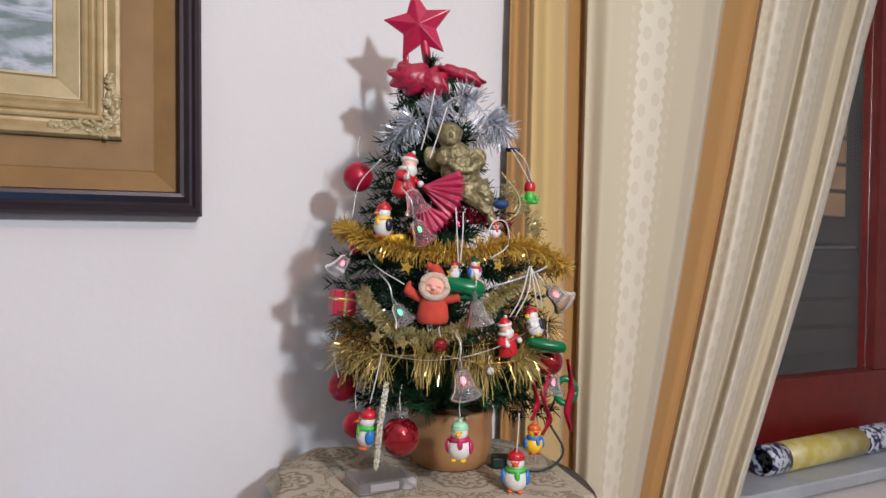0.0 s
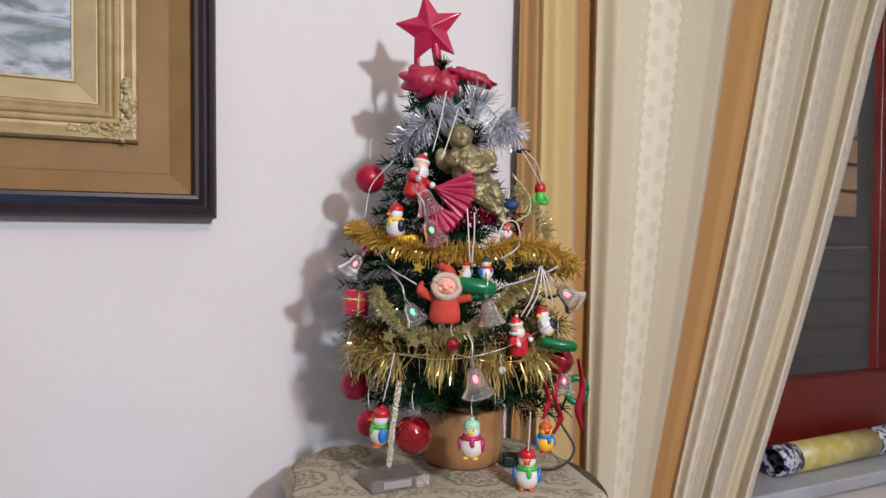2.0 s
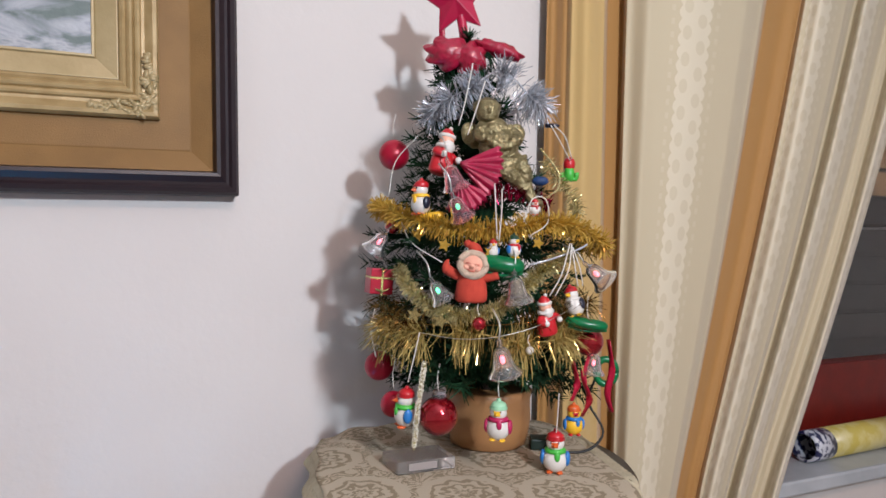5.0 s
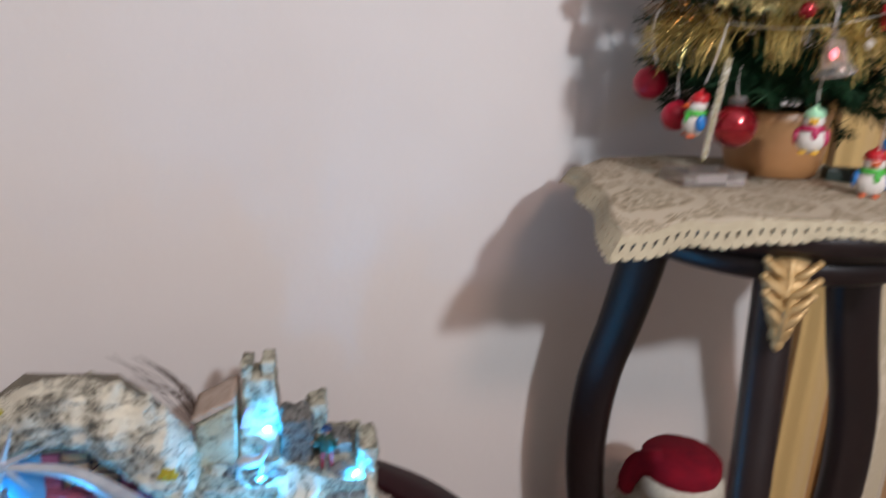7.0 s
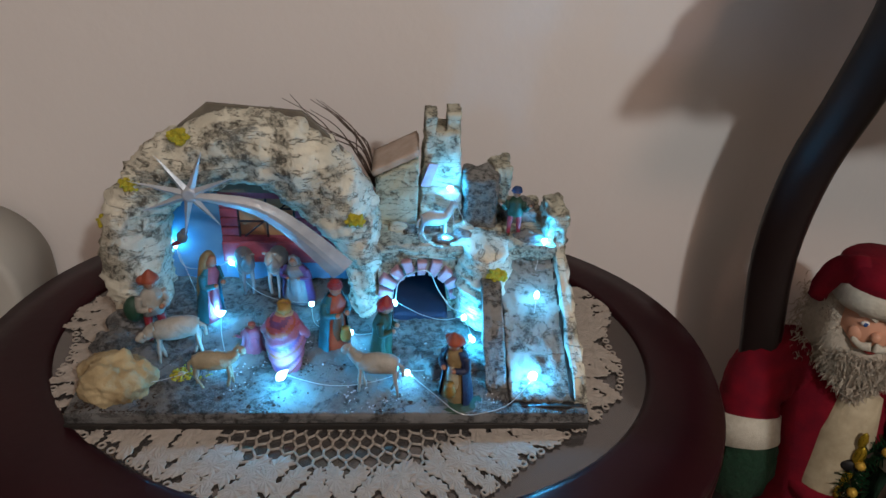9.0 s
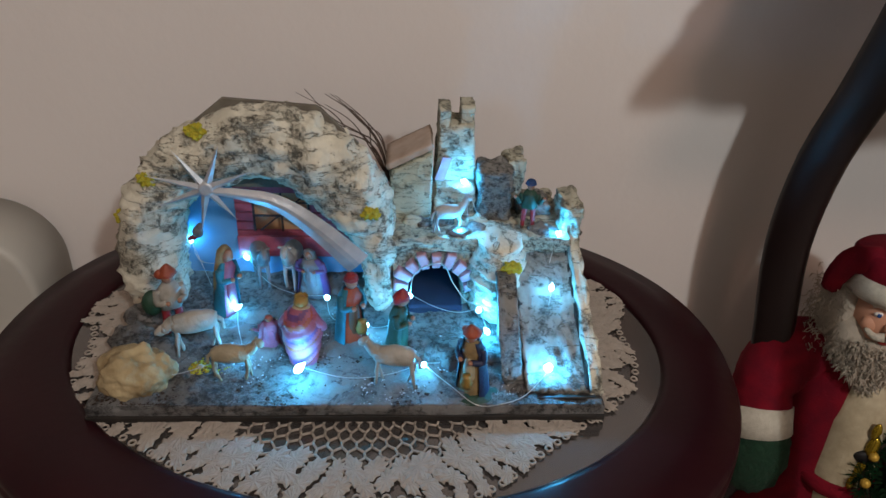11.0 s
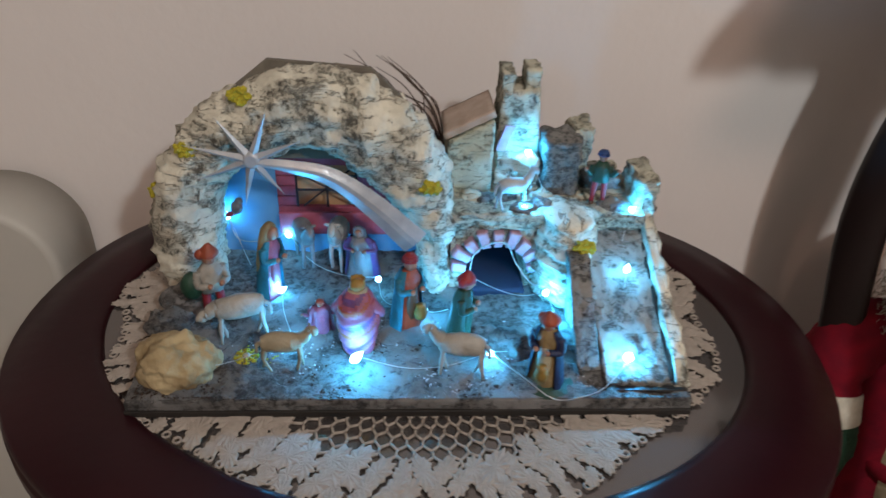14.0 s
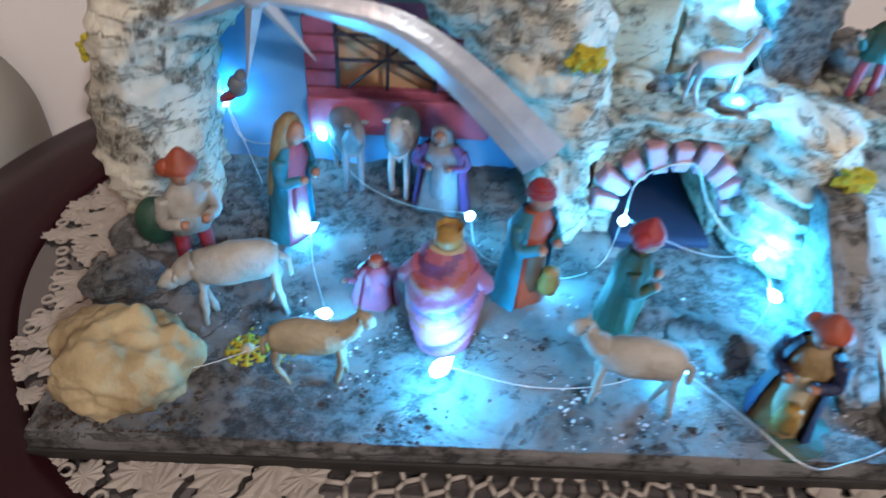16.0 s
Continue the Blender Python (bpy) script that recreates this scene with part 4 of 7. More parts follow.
# boulder of yellowish foam in front
bm = bmesh.new()
bmesh.ops.create_icosphere(bm, subdivisions=5, radius=1.0)
for v in bm.verts:
    v.co = Vector((0.036 + v.co.x * 0.034, 0.038 + v.co.y * 0.028, 0.028 + v.co.z * 0.025))
rough(bm, 0.011, 46, 0, 41)
rough(bm, 0.0022, 210, 0, 11)
for f in bm.faces:
    f.smooth = True
part("boulder", bm, mat("cream_foam", "a3926e", 0.9, colour2="6e5a3a", scale=38, bump=0.0022, bump_scale=130, spread=0.35), nat, "cream foam boulder")
for k, (x, y, z, r) in enumerate(((0.012, 0.10, 0.026, 0.018), (0.02, 0.135, 0.03, 0.02), (0.09, 0.06, 0.02, 0.008), (0.165, 0.02, 0.018, 0.007), (0.33, 0.07, 0.028, 0.018), (0.30, 0.085, 0.026, 0.014), (0.26, 0.07, 0.02, 0.012), (0.375, 0.07, 0.022, 0.012))):
    bm = bmesh.new()
    bmesh.ops.create_icosphere(bm, subdivisions=4, radius=r)
    for v in bm.verts:
        v.co = Vector((v.co.x * 1.3 + x, v.co.y + y, v.co.z * 0.7 + z - 0.006))
    rough(bm, r * 0.35, 80, 0, k * 3.0)
    for f in bm.faces:
        f.smooth = True
    part("stone", bm, GROUND, nat)
# loose gravel on the ground
def pebbles(name, count, seed, material, size, spots):
    rng = random.Random(seed)
    V, F = [], []
    base = [(0, 0, 1), (1, 0, 0), (0, 1, 0), (-1, 0, 0), (0, -1, 0)]
    for k in range(count):
        cx, cy, sp = spots[k % len(spots)]
        x, y = (rng.uniform(0.01, 0.465), rng.uniform(0.006, 0.2)) if sp > 1 else (rng.gauss(cx, sp), rng.gauss(cy, sp * 0.7))
        x, y = min(0.466, max(0.008, x)), min(0.25, max(0.005, y))
        h = 0.018 + 0.010 * y / 0.3
        r = size * rng.uniform(0.4, 1.3)
        t = rng.uniform(0, 6.28)
        i = len(V)
        for a, b, c in base:
            q = rng.uniform(0.7, 1.2) * r
            V.append((x + q * (a * math.cos(t) - b * math.sin(t)), y + q * (a * math.sin(t) + b * math.cos(t)), h - 0.001 + c * r * 0.9))
        F += [(i, i + 1, i + 2), (i, i + 2, i + 3), (i, i + 3, i + 4), (i, i + 4, i + 1)]
    me = bpy.data.meshes.new(name)
    me.from_pydata(V, [], F)
    me.materials.append(material)
    ob = new(name, me)
    ob.parent = nat
    ob["kind"] = "stuff"
    return ob


pebbles("gravel", 1500, 5, GROUND, 0.0016, [(0, 0, 2)])
pebbles("dark_soil", 700, 6, mat("dark_soil", "241a12", 0.95, colour2="3a2a1c", scale=120), 0.0016, [(0.012, 0.012, 0.012), (0.055, 0.014, 0.012), (0.02, 0.12, 0.018), (0.05, 0.15, 0.02), (0.165, 0.015, 0.02), (0.30, 0.03, 0.03), (0.06, 0.01, 0.03), (0.43, 0.012, 0.02), (0.22, 0.06, 0.02)])
pebbles("frost", 900, 7, mat("snow_grains", "b4b4b4", 0.8), 0.0011, [(0.26, 0.02, 0.03), (0.33, 0.06, 0.025), (0.12, 0.05, 0.03), (0.38, 0.02, 0.03), (0.20, 0.10, 0.03)])
pebbles("moss", 260, 8, YELLOW, 0.0013, [(0.098, 0.055, 0.008), (0.04, 0.04, 0.006)])
# dry twigs behind the cave
rng = random.Random(3)
for k in range(11):
    bm = bmesh.new()
    a = Vector((0.270, 0.245, 0.132))
    b = Vector((0.165 + rng.uniform(0, 0.055), 0.25 + rng.uniform(-0.01, 0.01), 0.238 - 0.03 * k / 11 + rng.uniform(-0.006, 0.006)))
    m1 = a.lerp(b, 0.35) + Vector((rng.uniform(-0.004, 0.012), 0, rng.uniform(0.004, 0.02)))
    m2 = a.lerp(b, 0.7) + Vector((rng.uniform(0.0, 0.012), 0, rng.uniform(0.0, 0.014)))
    tube(bm, curve_pts([a, m1, m2, b], 14), 0.0011, 5, taper=0.3)
    part("twig", bm, TWIG, nat)

# ---- figurines ----
def paint(name, c):
    c = tuple(v * 0.72 for v in rgb(c)[:3])
    return mat(name, c, 0.6, colour2=tuple(v * 0.45 for v in c), scale=60, bump=0.0010, bump_scale=220)


P = {k: paint("paint_" + k, c) for k, c in dict(skin="b98468", red="a8242c", orange="b5512e", green="1f4a34", blue="1f4a86", violet="7a4a86", rose="b0617e", cream="c9bd9c", brown="6a4426",
                                               white="c9c9c4", yellow="c39a3a", navy="1c2a52", teal="2a8296", gold="b08a3c", grey="8a8a8c").items()}


P["wool"] = paint("paint_wool", "b9b3a6")
P["buff"] = paint("paint_buff", "b7a888")
P["tan"] = paint("paint_tan", "a58a5c")


def figurine(name, label, m, h, robe, mantle, hat, arms=1.0, lean=0.0, stout=1.0, legs=None, hatform="cap", front=None, extra=None):
    """A small painted plastic figure, one plain mesh: robe or legs, mantle, head, hat and arms."""
    mats = [P[robe], P[mantle], P[hat], P["skin"], P[front or robe], P["brown"]]
    bm = bmesh.new()
    n = 20

    def ringed(profile, index, folds=0.0, cx=0.0, cy=0.0):
        rings = lathe(bm, profile, n, (cx, cy, 0), 1.0, 0.78, index)
        for k, ring in enumerate(rings):
            if len(ring) > 1 and folds:
                for i, v in enumerate(ring):
                    s = 1 + folds * 1.6 * math.sin(i * 2 * math.pi / n * 5 + 0.9 * k)
                    v.co.x, v.co.y = cx + (v.co.x - cx) * s, cy + (v.co.y - cy) * s

    w = 0.155 * h * stout
    if legs:
        mats[0] = P[legs]
        for sx in (-1, 1):
            tube(bm, curve_pts([(sx * w * 0.45, 0, 0.48 * h), (sx * w * 0.55, -0.02 * h, 0.25 * h), (sx * w * 0.6, 0, 0.03 * h)], 8), 0.055 * h, 8, 0, 0.7)
            ball(bm, (sx * w * 0.6, -0.03 * h, 0.025 * h), 0.045 * h, (0.9, 1.6, 0.6), 8, 6, 5)
        ringed([(0, 0.42 * h), (w * 0.95, 0.43 * h), (w * 0.85, 0.55 * h), (w * 0.95, 0.68 * h), (w * 0.5, 0.78 * h), (0, 0.79 * h)], 1, 0.05)
    else:
        ringed([(0, 0), (w * 1.25, 0.0), (w * 1.2, 0.06 * h), (w * 1.0, 0.3 * h), (w * 0.85, 0.5 * h), (w * 0.95, 0.66 * h), (w * 0.5, 0.78 * h), (0, 0.79 * h)], 0, 0.07)
        # mantle: an open shell round the back
        prof = [(w * 1.42, 0.03 * h), (w * 1.25, 0.25 * h), (w * 1.08, 0.5 * h), (w * 1.12, 0.66 * h), (w * 0.7, 0.79 * h)]
        last = None
        for k, (r, z) in enumerate(prof):
            cur = []
            for i in range(15):
                a = math.radians(-40 + 260 * i / 14)
                rr = r * (1 + 0.06 * math.sin(i * 1.9 + k))
                cur.append(bm.verts.new((rr * math.cos(a), rr * 0.8 * math.sin(a), z)))
            for i in range(15):
                v = cur[i].co
                cur.append(bm.verts.new((v.x * 0.9, v.y * 0.9, v.z)))
            if last:
                for i in range(14):
                    for o_ in (0, 15):
                        f = bm.faces.new((last[o_ + i], last[o_ + i + 1], cur[o_ + i + 1], cur[o_ + i]))
                        f.material_index, f.smooth = 1, True
            last = cur
        # the robe's panel in front
        ball(bm, (0, -w * 0.5, 0.33 * h), 1.0, (w * 0.55, w * 0.5, 0.28 * h), 10, 8, 4)
    for sx in (-1, 1):
        hand_z = (0.45 + 0.12 * arms) * h
        tube(bm, curve_pts([(sx * w * 0.9, 0, 0.70 * h), (sx * w * 1.12, -0.05 * h, 0.55 * h), (sx * w * (0.5 if arms <= 1 else 1.6), -0.15 * h, hand_z)], 9), 0.05 * h, 8, 1, 0.75)
        ball(bm, (sx * w * (0.45 if arms <= 1 else 1.7), -0.17 * h, hand_z), 0.034 * h, (1, 1, 1), 8, 6, 3)
    hz = 0.865 * h
    tube(bm, [(0, 0, 0.76 * h), (0, -0.01 * h, 0.83 * h)], 0.04 * h, 8, 3)
    ball(bm, (0, -0.015 * h, hz), 0.078 * h, (0.9, 1.0, 1.15), 12, 9, 3)
    ball(bm, (0, -0.092 * h, hz - 0.005 * h), 0.016 * h, (0.8, 1, 1.2), 6, 5, 3)
    if hatform == "hood":
        lathe(bm, [(0.10 * h, 0.74 * h), (0.105 * h, 0.82 * h), (0.095 * h, 0.92 * h), (0.05 * h, 0.975 * h), (0, 0.985 * h)], 14, (0, 0.018 * h, 0), 1, 1, 2)
    elif hatform == "pointed":
        lathe(bm, [(0.10 * h, 0.885 * h), (0.112 * h, 0.90 * h), (0.10 * h, 0.93 * h), (0.075 * h, 0.965 * h), (0.03 * h, 1.02 * h), (0, 1.045 * h)], 16, (0.01 * h, 0.01 * h, 0), 1, 1.05, 2)
        ball(bm, (-0.07 * h, 0.03 * h, 0.90 * h), 0.06 * h, (1, 1, 1.1), 10, 8, 2)
    elif hatform == "veil":
        rings = lathe(bm, [(0.13 * h, 0.34 * h), (0.135 * h, 0.5 * h), (0.12 * h, 0.68 * h), (0.105 * h, 0.84 * h), (0.095 * h, 0.93 * h), (0.05 * h, 0.985 * h), (0, 0.995 * h)], 20, (0, 0.045 * h, 0), 1, 0.8, 2)
        for ring in rings[:-1]:
            for k, v in enumerate(ring):
                f = 1 + 0.07 * math.sin(k * 2.2)
                v.co.x *= f
                if v.co.y < 0:
                    v.co.y *= 0.3
    elif hatform == "turban":
        for k, (r, z) in enumerate(((0.092, 0.905), (0.088, 0.935), (0.07, 0.962))):
            ball(bm, (0, 0, z * h), r * h, (1, 1, 0.35), 14, 8, 2)
        lathe(bm, [(0.03 * h, 0.95 * h), (0.028 * h, 0.98 * h), (0.0, 1.0 * h)], 8, (0, 0, 0), 1, 1, 2)
    elif hatform == "crown":
        lathe(bm, [(0.07 * h, 0.92 * h), (0.082 * h, 0.985 * h), (0.076 * h, 0.985 * h), (0.064 * h, 0.925 * h)], 10, (0, 0, 0), 1, 1, 2)
        ball(bm, (0, 0.0, 0.925 * h), 0.07 * h, (1, 1, 0.6), 10, 6, 2)
    else:
        ball(bm, (0, 0.012 * h, 0.92 * h), 0.092 * h, (1, 1.08, 0.66), 14, 8, 2)
        lathe(bm, [(0.08 * h, 0.893 * h), (0.104 * h, 0.898 * h), (0.095 * h, 0.915 * h)], 14, (0, -0.01 * h, 0), 1, 1.1, 2)
    if extra == "sack":
        ball(bm, (-0.19 * h, 0.07 * h, 0.50 * h), 0.14 * h, (0.9, 0.9, 1.25), 14, 10, 6)
        mats.append(P["green"])
    elif extra == "jar":
        lathe(bm, [(0, 0.20 * h), (0.06 * h, 0.21 * h), (0.075 * h, 0.28 * h), (0.05 * h, 0.36 * h), (0.055 * h, 0.38 * h), (0, 0.385 * h)], 14, (0.03 * h, -0.20 * h, 0), 1, 1, 6)
        mats.append(P["gold"])
    rough(bm, 0.010 * h, 14 / h, 0, len(label))
    if lean:
        for v in bm.verts:
            v.co.y -= lean * v.co.z * v.co.z / h
    return tagged(part(name, bm, mats, m=m), label, "figurine", "nativity figurines")


def draped_king(name, label, m, h):
    """A bowed king wrapped in a swirling cloak, one plain mesh: cloak wound in bands, shoulders, head and crown."""
    mats = [P["rose"], P["orange"], P["violet"], P["skin"], P["gold"], P["cream"]]
    bm = bmesh.new()
    n, k = 44, 34
    prof = [(0.0, 0.13), (0.06, 0.17), (0.22, 0.205), (0.45, 0.245), (0.60, 0.245), (0.70, 0.215), (0.79, 0.165), (0.86, 0.09)]
    rows = []
    for j in range(k + 1):
        z = 0.86 * j / k
        for (z0, r0), (z1, r1) in zip(prof, prof[1:]):
            if z <= z1 + 1e-6:
                r = r0 + (r1 - r0) * (z - z0) / (z1 - z0)
                break
        row = []
        for i in range(n):
            a = 2 * math.pi * i / n
            fold = math.sin(2 * math.pi * (z * 6.4 + 1.1 * math.sin(a + 0.5)))
            q = r * (1 + 0.085 * fold * (1 - 0.7 * z))
            row.append(bm.verts.new((q * h * math.cos(a), (0.80 * q * math.sin(a) - 0.10 * z * z) * h, z * h)))
        rows.append(row)
    for j in range(k):
        for i in range(n):
            a = 2 * math.pi * i / n
            f = bm.faces.new((rows[j][i], rows[j][(i + 1) % n], rows[j + 1][(i + 1) % n], rows[j + 1][i]))
            u = (0.86 * j / k * 3.2 + 0.55 * math.sin(a + 0.5)) % 1.0
            f.material_index, f.smooth = (0 if u < 0.40 else 1 if u < 0.62 else 0 if u < 0.78 else 2) if j < k * 0.97 else 5, True
    bm.faces.new(rows[0][::-1])
    bm.faces.new(rows[-1])
    for sx in (-1, 1):          # bent arms under the cloak
        tube(bm, curve_pts([(sx * 0.14 * h, -0.02 * h, 0.72 * h), (sx * 0.25 * h, -0.06 * h, 0.56 * h), (sx * 0.16 * h, -0.24 * h, 0.50 * h)], 9), 0.075 * h, 10, 0, 0.7)
    ball(bm, (0, -0.10 * h, 0.87 * h), 0.085 * h, (0.9, 1, 1.1), 14, 10, 3)
    ball(bm, (0, -0.06 * h, 0.895 * h), 0.092 * h, (1, 0.9, 0.9), 14, 10, 4)
    rim = lathe(bm, [(0.080 * h, 0.905 * h), (0.084 * h, 0.965 * h), (0.074 * h, 0.962 * h), (0.066 * h, 0.92 * h)], 16, (0, -0.085 * h, 0), 1, 1, 4)
    for q, v in enumerate(rim[1]):
        v.co.z += 0.022 * h * (q % 2)
    rough(bm, 0.012 * h, 10 / h, 0, 3)
    return tagged(part(name, bm, mats, m=m), label, "figurine", "nativity figurines")


Z0 = 0.0155
figurine("shepherd_figurine", "painted shepherd figurine with orange hat, sack and red breeches", at(0.052, 0.110, Z0 + 0.004, 35), 0.082, "green", "wool", "orange", 1.0, 0.06, legs="red", stout=0.95, hatform="pointed", extra="sack")
figurine("woman_figurine", "painted woman figurine with ochre veil and rose dress", at(0.097, 0.148, Z0 + 0.005, 60), 0.084, "rose", "teal", "tan", 1, 0.12, 0.85, hatform="veil", front="rose")
figurine("kneeling_figurine", "pale violet kneeling figurine with hood", at(0.186, 0.178, Z0 + 0.01, -10), 0.064, "grey", "violet", "grey", 1, 0.25, 1.35, hatform="veil")
draped_king("king_figurine", "painted king figurine in swirling rose and orange cloak, gold crown", at(0.188, 0.064, Z0 + 0.002, 172), 0.077)
figurine("king_figurine", "painted king figurine with red turban and blue cloak", at(0.231, 0.102, Z0 + 0.003, 40), 0.083, "orange", "teal", "red", 1, 0.06, 0.95, hatform="turban", front="brown", extra="jar")
figurine("king_figurine", "painted king figurine in dark green robe and red headdress", at(0.279, 0.078, Z0 + 0.003, 70), 0.076, "green", "green", "red", 1, 0.08, 0.95, hatform="pointed")
figurine("king_figurine", "painted king figurine in yellow robe with navy coat", at(0.351, 0.026, Z0, -35), 0.080, "tan", "navy", "orange", 1, 0.14, 0.95, hatform="pointed", front="cream", extra="jar")
figurine("boy_figurine", "painted boy figurine with blue cap and red breeches", at(0.418, 0.180, 0.110, -10), 0.058, "cream", "green", "blue", 2.0, legs="red")
figurine("child_figurine", "small rose figurine with arms spread wide", at(0.152, 0.092, Z0 + 0.003, 10), 0.042, "rose", "rose", "orange", 2.0, 0.2, 1.5)
bm = bmesh.new()
lathe(bm, [(0, 0), (0.02, 0), (0.019, 0.004), (0, 0.005)], 18, (0, 0, 0), 1.2, 1.0)
tagged(part("figurine_stand", bm, P["green"], m=at(0.352, 0.022, Z0 - 0.001)), "green oval stand under the king figurine", "stand")


def animal(name, label, m, length, colour, head_up=0.6, woolly=0.0, leg=0.45):
    """A small four-legged plastic animal, one mesh."""
    bm = bmesh.new()
    L = length
    body = curve_pts([(-0.5 * L, 0, 0.62 * L), (-0.2 * L, 0, 0.66 * L), (0.15 * L, 0, 0.63 * L), (0.42 * L, 0, 0.66 * L)], 12)
    rings = tube(bm, body, 0.21 * L, 12, 0)
    for k, ring in enumerate(rings):
        u = k / 12
        s = 0.55 + 0.5 * math.sin(math.pi * min(1, 0.12 + 0.8 * u))
        for v in ring:
            v.co = body[k] + (v.co - body[k]) * s
    hx, hz = 0.66 * L, (0.50 + 0.55 * head_up) * L
    tube(bm, curve_pts([(0.36 * L, 0, 0.68 * L), (0.52 * L, 0, 0.5 * (0.68 * L + hz)), (hx - 0.06 * L, 0, hz)], 8), 0.15 * L, 10, 0, 0.62)
    ball(bm, (hx, 0, hz - 0.01 * L), 0.11 * L, (1.5, 0.8, 0.85), 12, 8, 0, turn=Matrix.Rotation(radians(25), 4, "Y"))
    for sy in (-1, 1):
        ball(bm, (hx - 0.07 * L, sy * 0.10 * L, hz + 0.06 * L), 0.05 * L, (0.6, 1.3, 0.6), 6, 5)
        for x, k in ((-0.42, -0.1), (0.32, 0.06)):
            tube(bm, curve_pts([(x * L, sy * 0.09 * L, 0.6 * L), ((x + k * 0.5) * L, sy * 0.1 * L, 0.32 * L), ((x + k * sy) * L, sy * 0.1 * L, 0.0)], 7), 0.06 * L, 7, 0, 0.55)
    tube(bm, curve_pts([(-0.5 * L, 0, 0.68 * L), (-0.6 * L, 0, 0.6 * L), (-0.62 * L, 0, 0.42 * L)], 6), 0.04 * L, 6)
    for v in bm.verts:
        v.co.z *= 1.22
    if woolly:
        rough(bm, woolly * L * 0.7, 8 / L, 0, 2)
    return tagged(part(name, bm, [P[colour]], m=m), label, "figurine", "nativity animals")


animal("sheep_figurine", "white plastic sheep figurine grazing on the ground", at(0.082, 0.078, Z0 + 0.006, 195), 0.045, "wool", 0.1, 0.07)
animal("sheep_figurine", "tan plastic sheep figurine on the snowy ground", at(0.128, 0.037, Z0 + 0.006, 5), 0.037, "buff", 0.7, 0.06)
animal("sheep_figurine", "white plastic sheep figurine looking back", at(0.276, 0.030, Z0 + 0.006, 170), 0.041, "wool", 0.75, 0.05)
animal("horse_figurine", "white plastic horse figurine on the terrace", at(0.333, 0.172, 0.108, 15), 0.031, "white", 0.95)
animal("donkey_figurine", "grey plastic donkey figurine in the cave", at(0.124, 0.205, 0.022, -70), 0.048, "grey", 0.8)
animal("ox_figurine", "pale plastic ox figurine in the cave", at(0.160, 0.205, 0.022, -95), 0.050, "white", 0.85)

# a snowflake-like flower lying on the ground, and a small bird in the cave
bm = bmesh.new()
for k in range(8):
    a = math.pi * k / 4
    d = Vector((math.cos(a), math.sin(a), 0))
    tube(bm, [d * 0.002 + Vector((0, 0, 0.003)), d * 0.011 + Vector((0, 0, 0.002))], 0.0013, 6, 0)
    for u in (0.0065, 0.0095):
        w = Vector((-d.y, d.x, 0)) * 0.0028
        tube(bm, [d * u - w + Vector((0, 0, 0.0025)), d * u + w + Vector((0, 0, 0.0025))], 0.0009, 5, 0)
ball(bm, (0, 0, 0.0032), 0.0038, (1, 1, 0.6), 12, 8, 1)
tagged(part("flower_ornament", bm, [YELLOW, P["cream"]], m=at(0.091, 0.053, 0.0185, 10)), "small yellow plastic flower with a cream centre", "flower")
bm = bmesh.new()
ball(bm, (0, 0, 0), 0.0062, (1.0, 0.9, 1.15), 14, 10, 0)
ball(bm, (-0.006, -0.001, -0.0065), 0.0045, (1.5, 0.8, 0.7), 12, 8, 1, turn=Matrix.Rotation(radians(-25), 4, "Y"))
ball(bm, (0.003, 0, 0.007), 0.0040, (1, 1, 1), 10, 8, 0)
tagged(part("bird_figurine", bm, [P["grey"], P["red"]], m=at(0.0582, 0.207, 0.0861)), "tiny grey and crimson bird on the cave wall", "figurine")

# ---- string of cold fairy lights ----
LED = glowing("cold_led", (0.35, 0.80, 1.0), 25.0)
WIRE = mat("silver_wire", "b9b9b4", 0.35, 0.8)
BULBS = [(0.058, 0.034, 0.028, 0.4), (0.127, 0.074, 0.028, 0.7), (0.109, 0.142, 0.030, 1.5), (0.044, 0.222, 0.068, 1.2), (0.106, 0.215, 0.050, 0.9), (0.203, 0.150, 0.038, 0.6), (0.247, 0.110, 0.030, 1.0),
         (0.292, 0.142, 0.046, 0.8), (0.364, 0.116, 0.046, 1.9), (0.372, 0.100, 0.030, 1.8), (0.305, 0.048, 0.028, 1.3), (0.188, 0.036, 0.034, 3.4),
         (0.345, 0.165, 0.112, 1.3), (0.350, 0.205, 0.152, 1.3), (0.449, 0.166, 0.110, 1.6), (0.436, 0.110, 0.078, 0.9), (0.424, 0.034, 0.036, 2.6)]
string = tagged(empty("fairy_lights", NM), "string of cold white fairy lights on thin silver wire", "fairy lights")
last = None
rng = random.Random(8)
